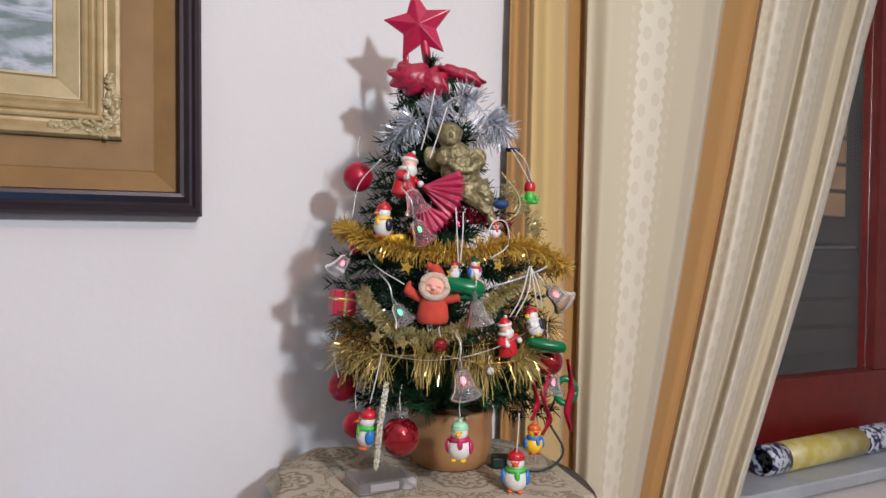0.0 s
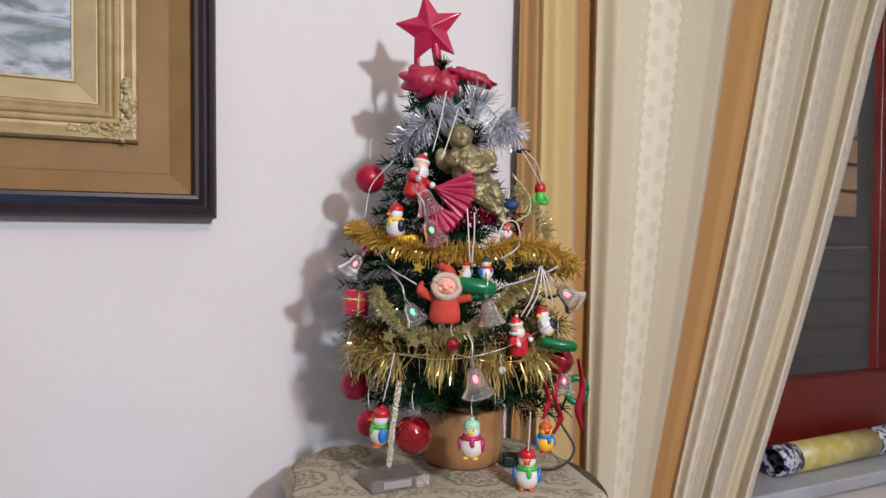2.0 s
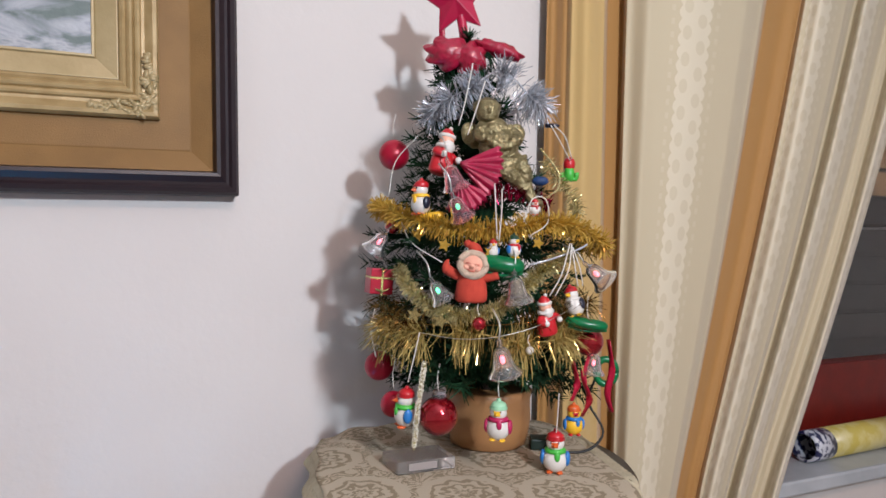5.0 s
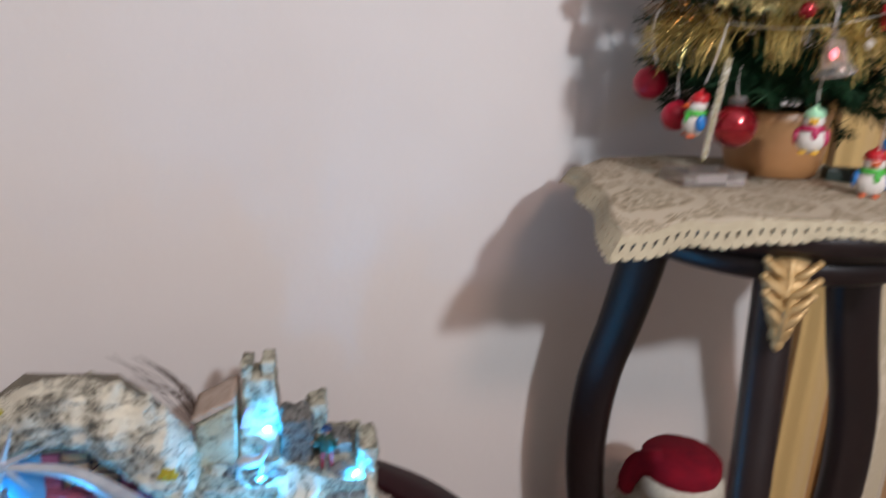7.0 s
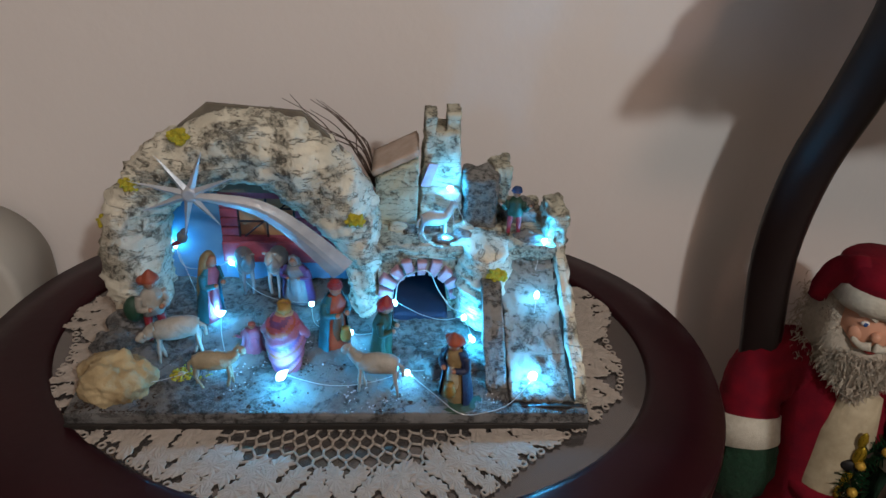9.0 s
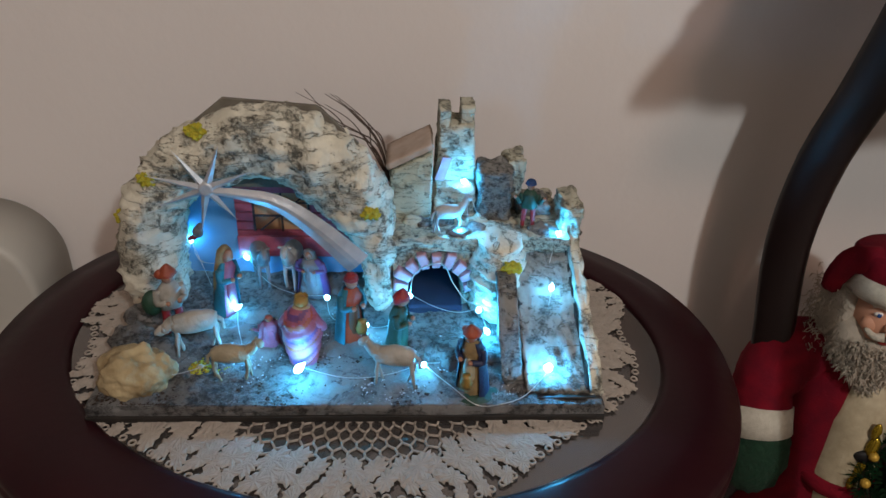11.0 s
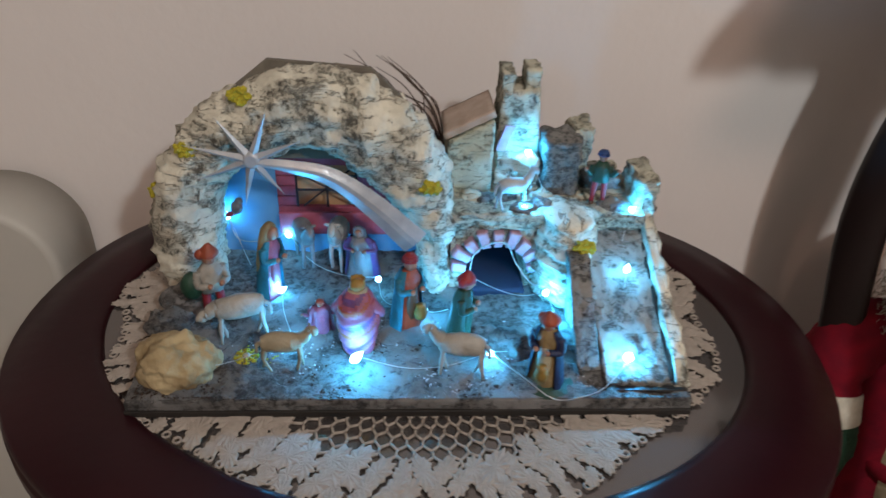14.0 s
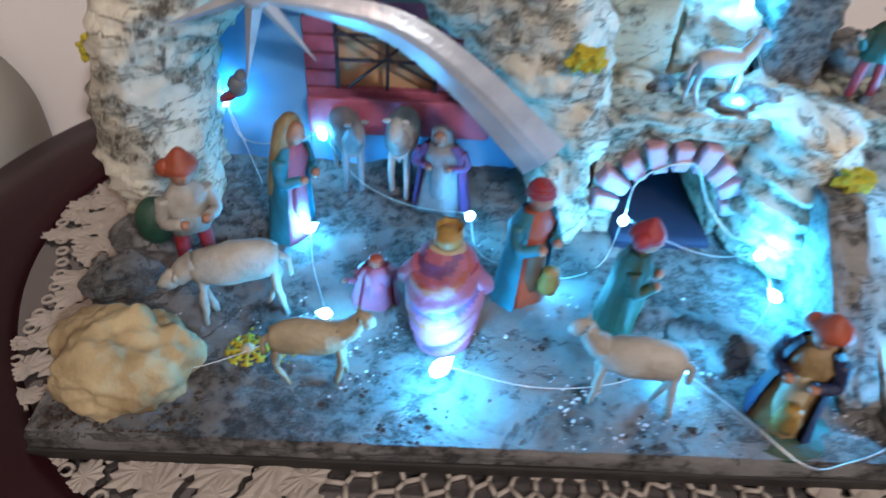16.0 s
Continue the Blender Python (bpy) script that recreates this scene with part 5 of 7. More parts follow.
for x, y, z, power in BULBS:
    bm = bmesh.new()
    tilt = Matrix.Rotation(rng.uniform(-1.2, 1.2), 3, "Y") @ Matrix.Rotation(rng.uniform(-1.0, 1.0), 3, "X")
    r = 0.0030 if power < 2 else 0.0042
    lathe(bm, [(0, -1.5 * r), (0.55 * r, -1.2 * r), (r, -0.3 * r), (0.85 * r, 0.5 * r), (0.35 * r, 1.3 * r), (0, 1.9 * r)], 12, (x, y, z), turn=tilt)
    b = part("bulb", bm, LED, string, "glowing cold white bulb")
    b.visible_shadow = False
    o = lamp("bulb_light", "POINT", 0.195 * power, (0.05, 0.46, 1.0), NM @ pose(x, y - 0.003, z + 0.004), 0.003)
    if last and (Vector(last) - Vector((x, y, z))).length < 0.13:
        bm = bmesh.new()
        a, c = Vector(last), Vector((x, y, z))
        low = max(0.023, min(a.z, c.z) - 0.006)
        k1 = a.lerp(c, 0.3) + Vector((rng.uniform(-0.008, 0.008), -0.008, 0))
        k2 = a.lerp(c, 0.7) + Vector((rng.uniform(-0.008, 0.008), -0.004, 0))
        k1.z, k2.z = low + 0.002, low
        tube(bm, curve_pts([a + Vector((0, 0, 0.002)), k1, k2, c + Vector((0, 0, 0.002))], 14), 0.00038, 4)
        part("wire", bm, WIRE, string)
    last = (x, y, z)
bm = bmesh.new()
tube(bm, curve_pts([(0.305, 0.046, 0.03), (0.330, 0.012, 0.032), (0.352, -0.004, 0.024), (0.375, 0.002, 0.019), (0.400, 0.012, 0.021), (0.424, 0.032, 0.034)], 20), 0.0005, 5)
part("wire", bm, WIRE, string)
bm = bmesh.new()
tube(bm, curve_pts([(0.292, 0.142, 0.046), (0.298, 0.150, 0.07), (0.325, 0.150, 0.082), (0.338, 0.147, 0.06), (0.352, 0.135, 0.045), (0.364, 0.128, 0.046)], 20), 0.0007, 5)
part("wire", bm, WIRE, string)

# ---- crochet doily under the nativity ----
LACE = mat("white_crochet_cotton", "9e9488", 0.9, colour2="8a8075", scale=160, bump=0.0006, bump_scale=1100)
DX, DY = -0.25, 0.82
DA, DB, DBACK = 0.300, 0.268, 0.205
doily = tagged(empty("crochet_doily", pose(DX, DY, 0.4525)), "white crochet lace doily under the nativity scene", "doily")


def dpt(rho, th, z=0.0):
    return Vector((DA * rho * math.cos(th), (DB if math.sin(th) < 0 else DBACK) * rho * math.sin(th), z))


NETR, NETY = 0.166, -0.060     # the round net, nearer to the front edge


def npt(rho, th, z=0.0):
    return Vector((NETR * rho * math.cos(th), NETY + NETR * rho * math.sin(th), z))


bm = bmesh.new()
rings_r = [0.50 + 0.072 * i for i in range(8)]
cells = 66
for k in range(len(rings_r) - 1):
    r0, r1 = rings_r[k], rings_r[k + 1]
    for i in range(cells):
        off = 0.5 * (k % 2)
        a0, a1, a2 = (2 * math.pi * (i + h + off) / cells for h in (0.0, 0.5, 1.0))
        if math.sin(a0) > 0.3:
            continue
        j = lambda a, r: 0.012 * noise.noise(Vector((math.cos(a) * 21, math.sin(a) * 21, r * 40)))
        ra, rb, rc = r0 + (r1 - r0) * 0.25, r0 + (r1 - r0) * 0.75, r1 + (r1 - r0) * 0.25
        tube(bm, [npt(ra, a0 + j(a0, ra)), npt(rb, a0 + j(a0, rb))], 0.0013, 5)
        tube(bm, [npt(rb, a0 + j(a0, rb)), npt(rc, a1 + j(a1, rc))], 0.0013, 5)
        tube(bm, [npt(rb, a2 + j(a2, rb)), npt(rc, a1 + j(a1, rc))], 0.0013, 5)
part("net", bm, LACE, doily, "open crochet netting")
bm = bmesh.new()
rng = random.Random(12)


def rosette(c, ra, rb, turn, lift):
    """A crochet leaf: serrated edge, ribs of stitches and a raised vein."""
    n = 22
    rows = []
    for q, (f, h) in enumerate(((0.05, 0.0012), (0.45, 0.0008), (0.82, 0.0006), (1.0, 0.0001))):
        row = []
        for i in range(n):
            a = 2 * math.pi * i / n
            wob = (1 + 0.30 * noise.noise(Vector((c.x * 90 + math.cos(a) * 1.3, c.y * 90 + math.sin(a) * 1.3, 2)))) * (1 + (0.13 if i % 2 else -0.10) * (q > 1)) * (0.78 + 0.3 * abs(math.cos(a)))
            x, y = ra * f * wob * math.cos(a), rb * f * wob * math.sin(a)
            row.append(bm.verts.new(c + Vector((x * math.cos(turn) - y * math.sin(turn), x * math.sin(turn) + y * math.cos(turn), lift + h + 0.0005 * (i % 2) * (q > 0)))))
        rows.append(row)
    base = [bm.verts.new(Vector((v.co.x, v.co.y, lift - 0.0004))) for v in rows[-1]]
    rows.append(base)
    bm.faces.new(rows[0])
    for r0, r1 in zip(rows, rows[1:]):
        for i in range(n):
            bm.faces.new((r0[i], r0[(i + 1) % n], r1[(i + 1) % n], r1[i]))


for row, (rho, count, ra, rb) in enumerate(((0.70, 62, 0.0112, 0.0104), (0.755, 72, 0.0112, 0.0104), (0.81, 80, 0.0114, 0.0106), (0.865, 88, 0.0114, 0.0106), (0.915, 92, 0.0112, 0.0104), (0.965, 84, 0.0090, 0.0080))):
    for i in range(count):
        th = 2 * math.pi * (i + 0.5 * (row % 2)) / count + rng.uniform(-0.015, 0.015)
        scallop = 0.03 * math.sin(th * 9 + 0.6 * math.sin(th * 4))
        if row == 5 and scallop < -0.012:
            continue
        c = dpt(rho + rng.uniform(-0.012, 0.012) + (scallop if row == 5 else 0.3 * scallop), th)
        if (c - Vector((0, NETY, 0))).length < NETR * 0.98 or rng.random() < 0.03:
            continue
        rosette(c, ra * rng.uniform(1.1, 1.6), rb * rng.uniform(0.75, 1.0), th + rng.uniform(-0.8, 0.8), 0.0008 + 0.0005 * ((i + row) % 3))
for i in range(150):         # picot loops on the outer edge
    th = 2 * math.pi * i / 150
    scallop = 0.03 * math.sin(th * 9 + 0.6 * math.sin(th * 4))
    r = 0.985 + max(scallop, -0.055 if scallop < -0.012 else -0.01)
    c = dpt(r, th, 0.0012)
    tube(bm, [c + Vector((0.0032 * math.cos(2 * math.pi * q / 8), 0.0032 * math.sin(2 * math.pi * q / 8), 0)) for q in range(9)], 0.0011, 5)
part("border", bm, LACE, doily, "scalloped lace border of overlapping leaf rosettes")

# ---- the little tree on the pedestal ----
TM = pose(0.473, 0.869, 0.876, 0, 0, -28) @ Matrix.Scale(1.10, 4)
CLOTH_Z = 0.0272   # the cloth's height in the tree's own scale


def tp(r, toward, z):
    return Vector((r, -toward, z))


def on_tree(r, toward, z, rz=0.0, rx=0.0, ry=0.0):
    return TM @ pose(r, -toward, z, rx, ry, rz)


def strips(name, verts, faces, material, parent, label="", kind="", m=None):
    me = bpy.data.meshes.new(name)
    me.from_pydata(verts, [], faces)
    me.materials.append(material)
    ob = new(name, me)
    ob.parent = parent
    if m is not None:
        ob.matrix_basis = m
    if label:
        ob["label"] = label
    if kind:
        ob["kind"] = kind
    return ob


NEEDLE = mat("dark_green_pvc", "0d2413", 0.7, colour2="1a3a20", scale=60, Specular_IOR_Level=0.15)
BARK = mat("brown_wire_trunk", "2c1d12", 0.8)
POT = mat("golden_brown_pot", "86603c", 0.42, colour2="a0764a", scale=18, bump=0.0005, bump_scale=60)
tree = tagged(empty("christmas_tree", TM), "small artificial green christmas tree in a golden-brown pot", "christmas tree")
bm = bmesh.new()
lathe(bm, [(0, 0.0272), (0.043, 0.0272), (0.047, 0.030), (0.050, 0.042), (0.053, 0.06), (0.052, 0.085), (0.054, 0.095), (0.050, 0.098), (0.046, 0.09), (0, 0.088)], 40, tp(0.006, 0.022, 0))
part("pot", bm, POT, tree, "golden-brown rounded pot")
bm = bmesh.new()
tube(bm, curve_pts([tp(0.004, 0, 0.085), tp(-0.005, 0, 0.25), tp(-0.02, 0, 0.42), tp(-0.036, 0, 0.53)], 16), 0.008, 10, taper=0.5)
part("trunk", bm, BARK, tree)
rng = random.Random(21)


def half_width(z):
    return 0.138 if z < 0.27 else 0.128 + (0.024 - 0.128) * (z - 0.27) / 0.24


V, F = [], []
for k in range(170):
    z = 0.100 + 0.415 * (k / 170) ** 0.95
    a = k * 2.39996 + rng.uniform(-0.2, 0.2)
    R = half_width(z) * rng.uniform(0.82, 1.05)
    lean = -0.07 * z
    p0 = Vector((lean, 0, z - 0.015))
    p1 = Vector((lean + R * math.cos(a), R * math.sin(a), z + rng.uniform(-0.02, 0.025)))
    bow = Vector((0, 0, 0.012))
    for h in range(105):
        u = 0.12 + 0.88 * rng.random()
        q = p0.lerp(p1, u) + bow * math.sin(u * 3.1)
        d = (p1 - p0).normalized()
        w = Vector((rng.gauss(0, 1), rng.gauss(0, 1), rng.gauss(0, 1)))
        w = (w - d * w.dot(d)).normalized()
        tip = q + (w * 0.85 + d * 0.55).normalized() * rng.uniform(0.010, 0.019)
        s = d.cross(w) * 0.0011
        i = len(V)
        V += [q - s, q + s, tip + s * 0.4, tip - s * 0.4]
        F.append((i, i + 1, i + 2, i + 3))
for k in range(64):          # drooping lowest branches; extra ones behind the pot stand in for the wall's shadow
    a = rng.uniform(0, 2 * math.pi)
    back = math.sin(a) > -0.25
    R = rng.uniform(0.085, 0.145)
    p0 = Vector((0, 0, rng.uniform(0.12, 0.16)))
    p1 = Vector((R * math.cos(a), R * math.sin(a), rng.uniform(0.055, 0.14) if back else rng.uniform(0.115, 0.15)))
    d = (p1 - p0).normalized()
    for h in range(130):
        q = p0.lerp(p1, 0.1 + 0.9 * rng.random())
        w = Vector((rng.gauss(0, 1), rng.gauss(0, 1), rng.gauss(0, 1)))
        w = (w - d * w.dot(d)).normalized()
        tip = q + (w * 0.85 + d * 0.5).normalized() * rng.uniform(0.012, 0.022)
        s = d.cross(w) * 0.0011
        i = len(V)
        V += [q - s, q + s, tip + s * 0.4, tip - s * 0.4]
        F.append((i, i + 1, i + 2, i + 3))
for k in range(34):          # full branches added on the wall side to thicken the tree's shadow on the wall
    a = rng.uniform(0.1, math.pi - 0.1) if k % 3 else math.pi - rng.uniform(0.0, 0.25)
    z = rng.uniform(0.12, 0.30)
    R = rng.uniform(0.12, 0.158)
    p0, p1 = Vector((0, 0, z)), Vector((R * math.cos(a), R * math.sin(a), z - 0.012))
    d = (p1 - p0).normalized()
    for h in range(120):
        q = p0.lerp(p1, 0.2 + 0.8 * rng.random())
        w = Vector((rng.gauss(0, 1), rng.gauss(0, 1), rng.gauss(0, 1)))
        w = (w - d * w.dot(d)).normalized()
        tip = q + (w * 0.85 + d * 0.5).normalized() * rng.uniform(0.012, 0.021)
        s = d.cross(w) * 0.0012
        i = len(V)
        V += [q - s, q + s, tip + s * 0.4, tip - s * 0.4]
        F.append((i, i + 1, i + 2, i + 3))
strips("crown", V, F, NEEDLE, tree, "dark green plastic needles", "stuff")

TIN = dict(straw=mat("straw_gold_tinsel", "dcc67c", 0.16, 0.5, colour2="a8924c", scale=300), silver=mat("silver_tinsel", "dcdee2", 0.2, 0.5, colour2="a9acb4", scale=300), gold=mat("gold_tinsel", "dcb650", 0.16, 0.45, colour2="a8842e", scale=300),
           pale=mat("pale_gold_tinsel", "e6dba8", 0.14, 0.7, colour2="b0a468", scale=300), crimson=mat("crimson_tinsel", "a81a44", 0.2, 0.85, colour2="7a0f30", scale=300),
           brown=mat("bronze_tinsel", "a68242", 0.22, 0.85, colour2="5e4a22", scale=200))


def tinsel(label, path, count, length, width, material, droop=0.0, seed=0, spread=1.0, closed_back=True):
    """A tinsel garland: thin foil strands round a core thread."""
    rng = random.Random(seed)
    thing = tagged(empty("tinsel_garland", TM), label, "tinsel", "tinsel garlands on the tree")
    pts = curve_pts([tp(*p) for p in path], 80)
    V, F = [], []
    for k in range(count):
        i = rng.randrange(79)
        if length > 0.02 and math.sin(i * 0.55 + seed) < -0.1 and rng.random() < 0.85:
            continue
        q = pts[i].lerp(pts[i + 1], rng.random())
        d = (pts[i + 1] - pts[i]).normalized()
        w = Vector((rng.gauss(0, 1), rng.gauss(0, 1), rng.gauss(0, 1)))
        w = (w - d * w.dot(d) * spread).normalized()
        L = length * rng.uniform(0.6, 1.15)
        mid = q + w * L * 0.5 + Vector((0, 0, -droop * L * 0.15))
        tip = q + w * L + Vector((0, 0, -droop * L * 0.75)) + Vector((rng.gauss(0, 1), rng.gauss(0, 1), rng.gauss(0, 1))) * L * 0.08
        s = Vector((rng.gauss(0, 1), rng.gauss(0, 1), rng.gauss(0, 1)))
        s = (s - w * s.dot(w)).normalized() * width * 0.5
        s2 = (s + d * rng.gauss(0, 0.4) * width).normalized() * width * 0.5
        j = len(V)
        V += [q - s, q + s, mid + s2, mid - s2, tip + s * 0.8, tip - s * 0.8]
        F += [(j, j + 1, j + 2, j + 3), (j + 3, j + 2, j + 4, j + 5)]
    strips("fringe", V, F, TIN[material], thing, "", "stuff")
    bm = bmesh.new()
    tube(bm, pts, 0.0008, 5)
    part("core_thread", bm, TIN[material], thing)
    return thing


tinsel("bushy silver tinsel round the top of the tree", [(-0.072, 0.03, 0.43), (-0.056, 0.06, 0.443), (-0.028, 0.072, 0.455), (0.012, 0.052, 0.482), (0.045, 0.058, 0.452), (0.062, 0.03, 0.446), (0.03, -0.04, 0.45), (-0.05, -0.03, 0.44)], 3300, 0.024, 0.0010, "silver", 0.2, 1)
tinsel("golden tinsel garland round the middle of the tree", [(-0.02, -0.12, 0.31), (-0.12, -0.04, 0.315), (-0.134, 0.035, 0.317), (-0.09, 0.112, 0.303), (-0.04, 0.138, 0.293), (0.01, 0.145, 0.293), (0.06, 0.128, 0.30), (0.10, 0.09, 0.297), (0.142, 0.03, 0.275), (0.11, -0.06, 0.28)], 3200, 0.0155, 0.0013, "gold", 0.15, 2)
tinsel("short pale gold tinsel garland hung in a swag", [(-0.105, 0.075, 0.245), (-0.085, 0.115, 0.222), (-0.05, 0.142, 0.202), (-0.015, 0.152, 0.200), (0.02, 0.146, 0.212), (0.045, 0.132, 0.236), (0.066, 0.12, 0.252), (0.10, 0.085, 0.268)], 3000, 0.0105, 0.0010, "pale", 0.1, 3)
tinsel("long-stranded gold tinsel round the lowest branches", [(-0.03, -0.12, 0.165), (-0.115, -0.03, 0.17), (-0.122, 0.05, 0.172), (-0.10, 0.095, 0.172), (-0.055, 0.135, 0.176), (-0.01, 0.148, 0.180), (0.035, 0.146, 0.172), (0.075, 0.122, 0.172), (0.106, 0.075, 0.176), (0.11, -0.05, 0.17)], 2300, 0.029, 0.0010, "straw", 0.45, 4, 1.0)
tinsel("bronze tinsel tucked between the lower branches", [(-0.128, 0.03, 0.215), (-0.115, 0.08, 0.19), (-0.07, 0.12, 0.185), (0.03, 0.135, 0.19), (0.09, 0.11, 0.20), (0.125, 0.05, 0.21)], 1300, 0.026, 0.0008, "brown", 0.3, 5)
tinsel("crimson tinsel beside the gold cherub", [(-0.02, 0.105, 0.325), (0.015, 0.112, 0.335), (0.045, 0.10, 0.332), (0.07, 0.085, 0.32)], 420, 0.012, 0.0013, "crimson", 0.1, 6)
tinsel("pale gold tinsel on the far side branches", [(0.065, 0.06, 0.375), (0.085, 0.045, 0.35), (0.105, 0.04, 0.325), (0.10, 0.06, 0.305)], 420, 0.012, 0.0010, "pale", 0.1, 7)

# ---- tree ornaments ----
for key, hexa in dict(white="cfcac2", red="b01822", orange="c8581e", rose="a81c50", navy="14182c", skin="dba389").items():
    P[key] = mat("toy_" + key, hexa, 0.35, colour2=hexa, scale=40, Coat_Weight=0.2)
SHINY = mat("shiny_red_glass", "b00a28", 0.08, 0.75, colour2="980a1c", scale=30, Coat_Weight=1.0)
SATIN = mat("satin_red_plastic", "ad0e38", 0.35, 0.2, colour2="980e24", scale=30)
STARRED = mat("red_star_plastic", "ae0a3e", 0.32, colour2="980834", scale=25, Coat_Weight=0.4)
SHEER = mat("red_sheer_ribbon", "a40d36", 0.38, colour2="7c0a24", scale=160, bump=0.0005, bump_scale=300, Coat_Weight=0.3)
CLEAR = mat("clear_plastic", "f4f0f0", 0.06, Transmission_Weight=0.93, IOR=1.24)
PINKCLEAR = mat("pinkish_clear_plastic", "f8c4cc", 0.06, Transmission_Weight=0.92, IOR=1.24)
MAGENTA = mat("magenta_satin", "8a0c34", 0.35, 0.1, colour2="a0143e", scale=60, bump=0.0004, bump_scale=150, Coat_Weight=0.3)
STRING = mat("white_cotton_string", "c9c4bb", 0.9)
REDLED = glowing("red_led", (1.0, 0.12, 0.16), 3.0)
GREENLED = glowing("green_led", (0.05, 1.0, 0.35), 3.0)
BRONZE = mat("antique_gold_paint", "655a3c", 0.33, 0.6, colour2="9a8f68", scale=120, bump=0.0022, bump_scale=240)
GLITTER = mat("gold_glitter", "c6b67a", 0.25, 0.8, colour2="8a7a48", scale=900, bump=0.0006, bump_scale=1500)
GREENTOY = mat("green_plastic", "0d6b3a", 0.3, colour2="0a5830", scale=60)


# star on the top, with its ribbon
star = tagged(empty("star_topper", on_tree(-0.047, 0.0, 0.582, 0, 4, -10)), "red plastic five-pointed star on top of the tree", "tree star")
bm = bmesh.new()
ro, ri = 0.046, 0.0225
rim = []
for i in range(10):
    a = math.radians(90 + 36 * i)
    r = ro if i % 2 == 0 else ri
    rim.append((r * math.cos(a), r * math.sin(a)))
ends = {}
for y, s in ((-0.003, 1.0), (0.003, 1.0)):
    ends[y] = [bm.verts.new((x * s, y, z * s)) for x, z in rim]
fc, bc = bm.verts.new((0, -0.014, 0)), bm.verts.new((0, 0.014, 0))
for i in range(10):
    j = (i + 1) % 10
    bm.faces.new((fc, ends[-0.003][i], ends[-0.003][j]))
    bm.faces.new((bc, ends[0.003][j], ends[0.003][i]))
    bm.faces.new((ends[-0.003][i], ends[0.003][i], ends[0.003][j], ends[-0.003][j]))
bmesh.ops.bevel(bm, geom=[e for e in bm.edges], offset=0.0008, segments=1, affect="EDGES")
part("star", bm, STARRED, star)
bm = bmesh.new()
lathe(bm, [(0.006, -0.02), (0.006, -0.05), (0.009, -0.054), (0.012, -0.085), (0, -0.085)], 14, (0.004, 0, 0))
part("socket", bm, STARRED, star, "red socket of the star")
bm = bmesh.new()
tube(bm, curve_pts([(-0.022, 0.002, -0.03), (-0.024, 0, -0.05), (-0.022, 0.004, -0.075)], 8), 0.004, 8, flat=0.4)
part("ribbon_end", bm, SHEER, star)
bow = tagged(empty("ribbon_bow", on_tree(-0.038, 0.02, 0.510)), "crumpled sheer red ribbon bow under the star", "bow")
for k, (cx, cz, sx_, sy_, sz_, tilt) in enumerate(((-0.014, -0.002, 0.030, 0.016, 0.019, 8), (0.012, -0.008, 0.019, 0.017, 0.020, -10), (0.046, 0.004, 0.030, 0.012, 0.009, 18))):
    bm = bmesh.new()
    bmesh.ops.create_icosphere(bm, subdivisions=5, radius=1)
    for v in bm.verts:
        p = v.co.copy()
        crease = 1 + 0.16 * math.sin(7 * math.atan2(p.z, p.x) + 4 * p.y) * (1 - abs(p.y))
        v.co = Vector((p.x * sx_ * crease, p.y * sy_, p.z * sz_ * crease))
    rough(bm, 0.0022, 75, 0, k * 4.0 + 1)
    bmesh.ops.transform(bm, matrix=Matrix.Translation((cx, -0.004, cz)) @ Matrix.Rotation(radians(tilt), 4, "Y"), verts=bm.verts)
    for f in bm.faces:
        f.smooth = True
    part("loop", bm, SHEER, bow)
bm = bmesh.new()
for k in range(5):
    tube(bm, curve_pts([(0.02, -0.004, -0.002), (0.035, -0.006, 0.004 - 0.003 * k), (0.058 - 0.005 * k, -0.004, -0.012 - 0.004 * k)], 6), 0.004, 5, taper=0.3, flat=0.3)
part("green_leaves", bm, NEEDLE, bow, "dark green fabric leaves")


def bauble(label, r, t, z, size, material=SHINY, cap=True, up=0.03):
    th = tagged(empty("bauble", on_tree(r, t, z)), label, "bauble", "baubles on the tree")
    bm = bmesh.new()
    ball(bm, (0, 0, 0), size, (1, 1, 1), 28, 18)
    part("ball", bm, material, th)
    if cap:
        bm = bmesh.new()
        lathe(bm, [(0.0, size * 0.93), (size * 0.36, size * 0.9), (size * 0.36, size * 1.28), (size * 0.3, size * 1.32), (0, size * 1.32)], 16)
        part("cap", bm, CLEAR, th, "clear plastic cap")
    bm = bmesh.new()
    tube(bm, curve_pts([(0, 0, size * 1.2), (-0.002, 0.004, size * 1.2 + up * 0.5), (0, 0.01, size * 1.2 + up)], 6), 0.0006, 5)
    part("string", bm, STRING, th)


bauble("satin red bauble hanging beside the upper branches", -0.121, 0.0, 0.385, 0.0195, SATIN, False)
bauble("shiny red glass bauble with clear cap over the pot", -0.051, 0.13, 0.086, 0.0215)
bauble("shiny red bauble on the outer lower branch", 0.117, 0.09, 0.167, 0.0170, SHINY, False)
bauble("red bauble behind the lower branches", -0.132, 0.02, 0.118, 0.0185, SATIN, False)
bauble("tiny red bauble on the middle branches", -0.112, 0.08, 0.293, 0.0085, SHINY, False, 0.015)
bauble("tiny red bauble in front of the lower tinsel", -0.009, 0.158, 0.192, 0.0075, SHINY, False, 0.015)
bauble("red bauble behind the bird ornament", -0.104, 0.10, 0.090, 0.0150, SATIN, False)
bauble("small white pearl among the lower branches", 0.045, 0.155, 0.165, 0.0042, P["white"], False, 0.01)


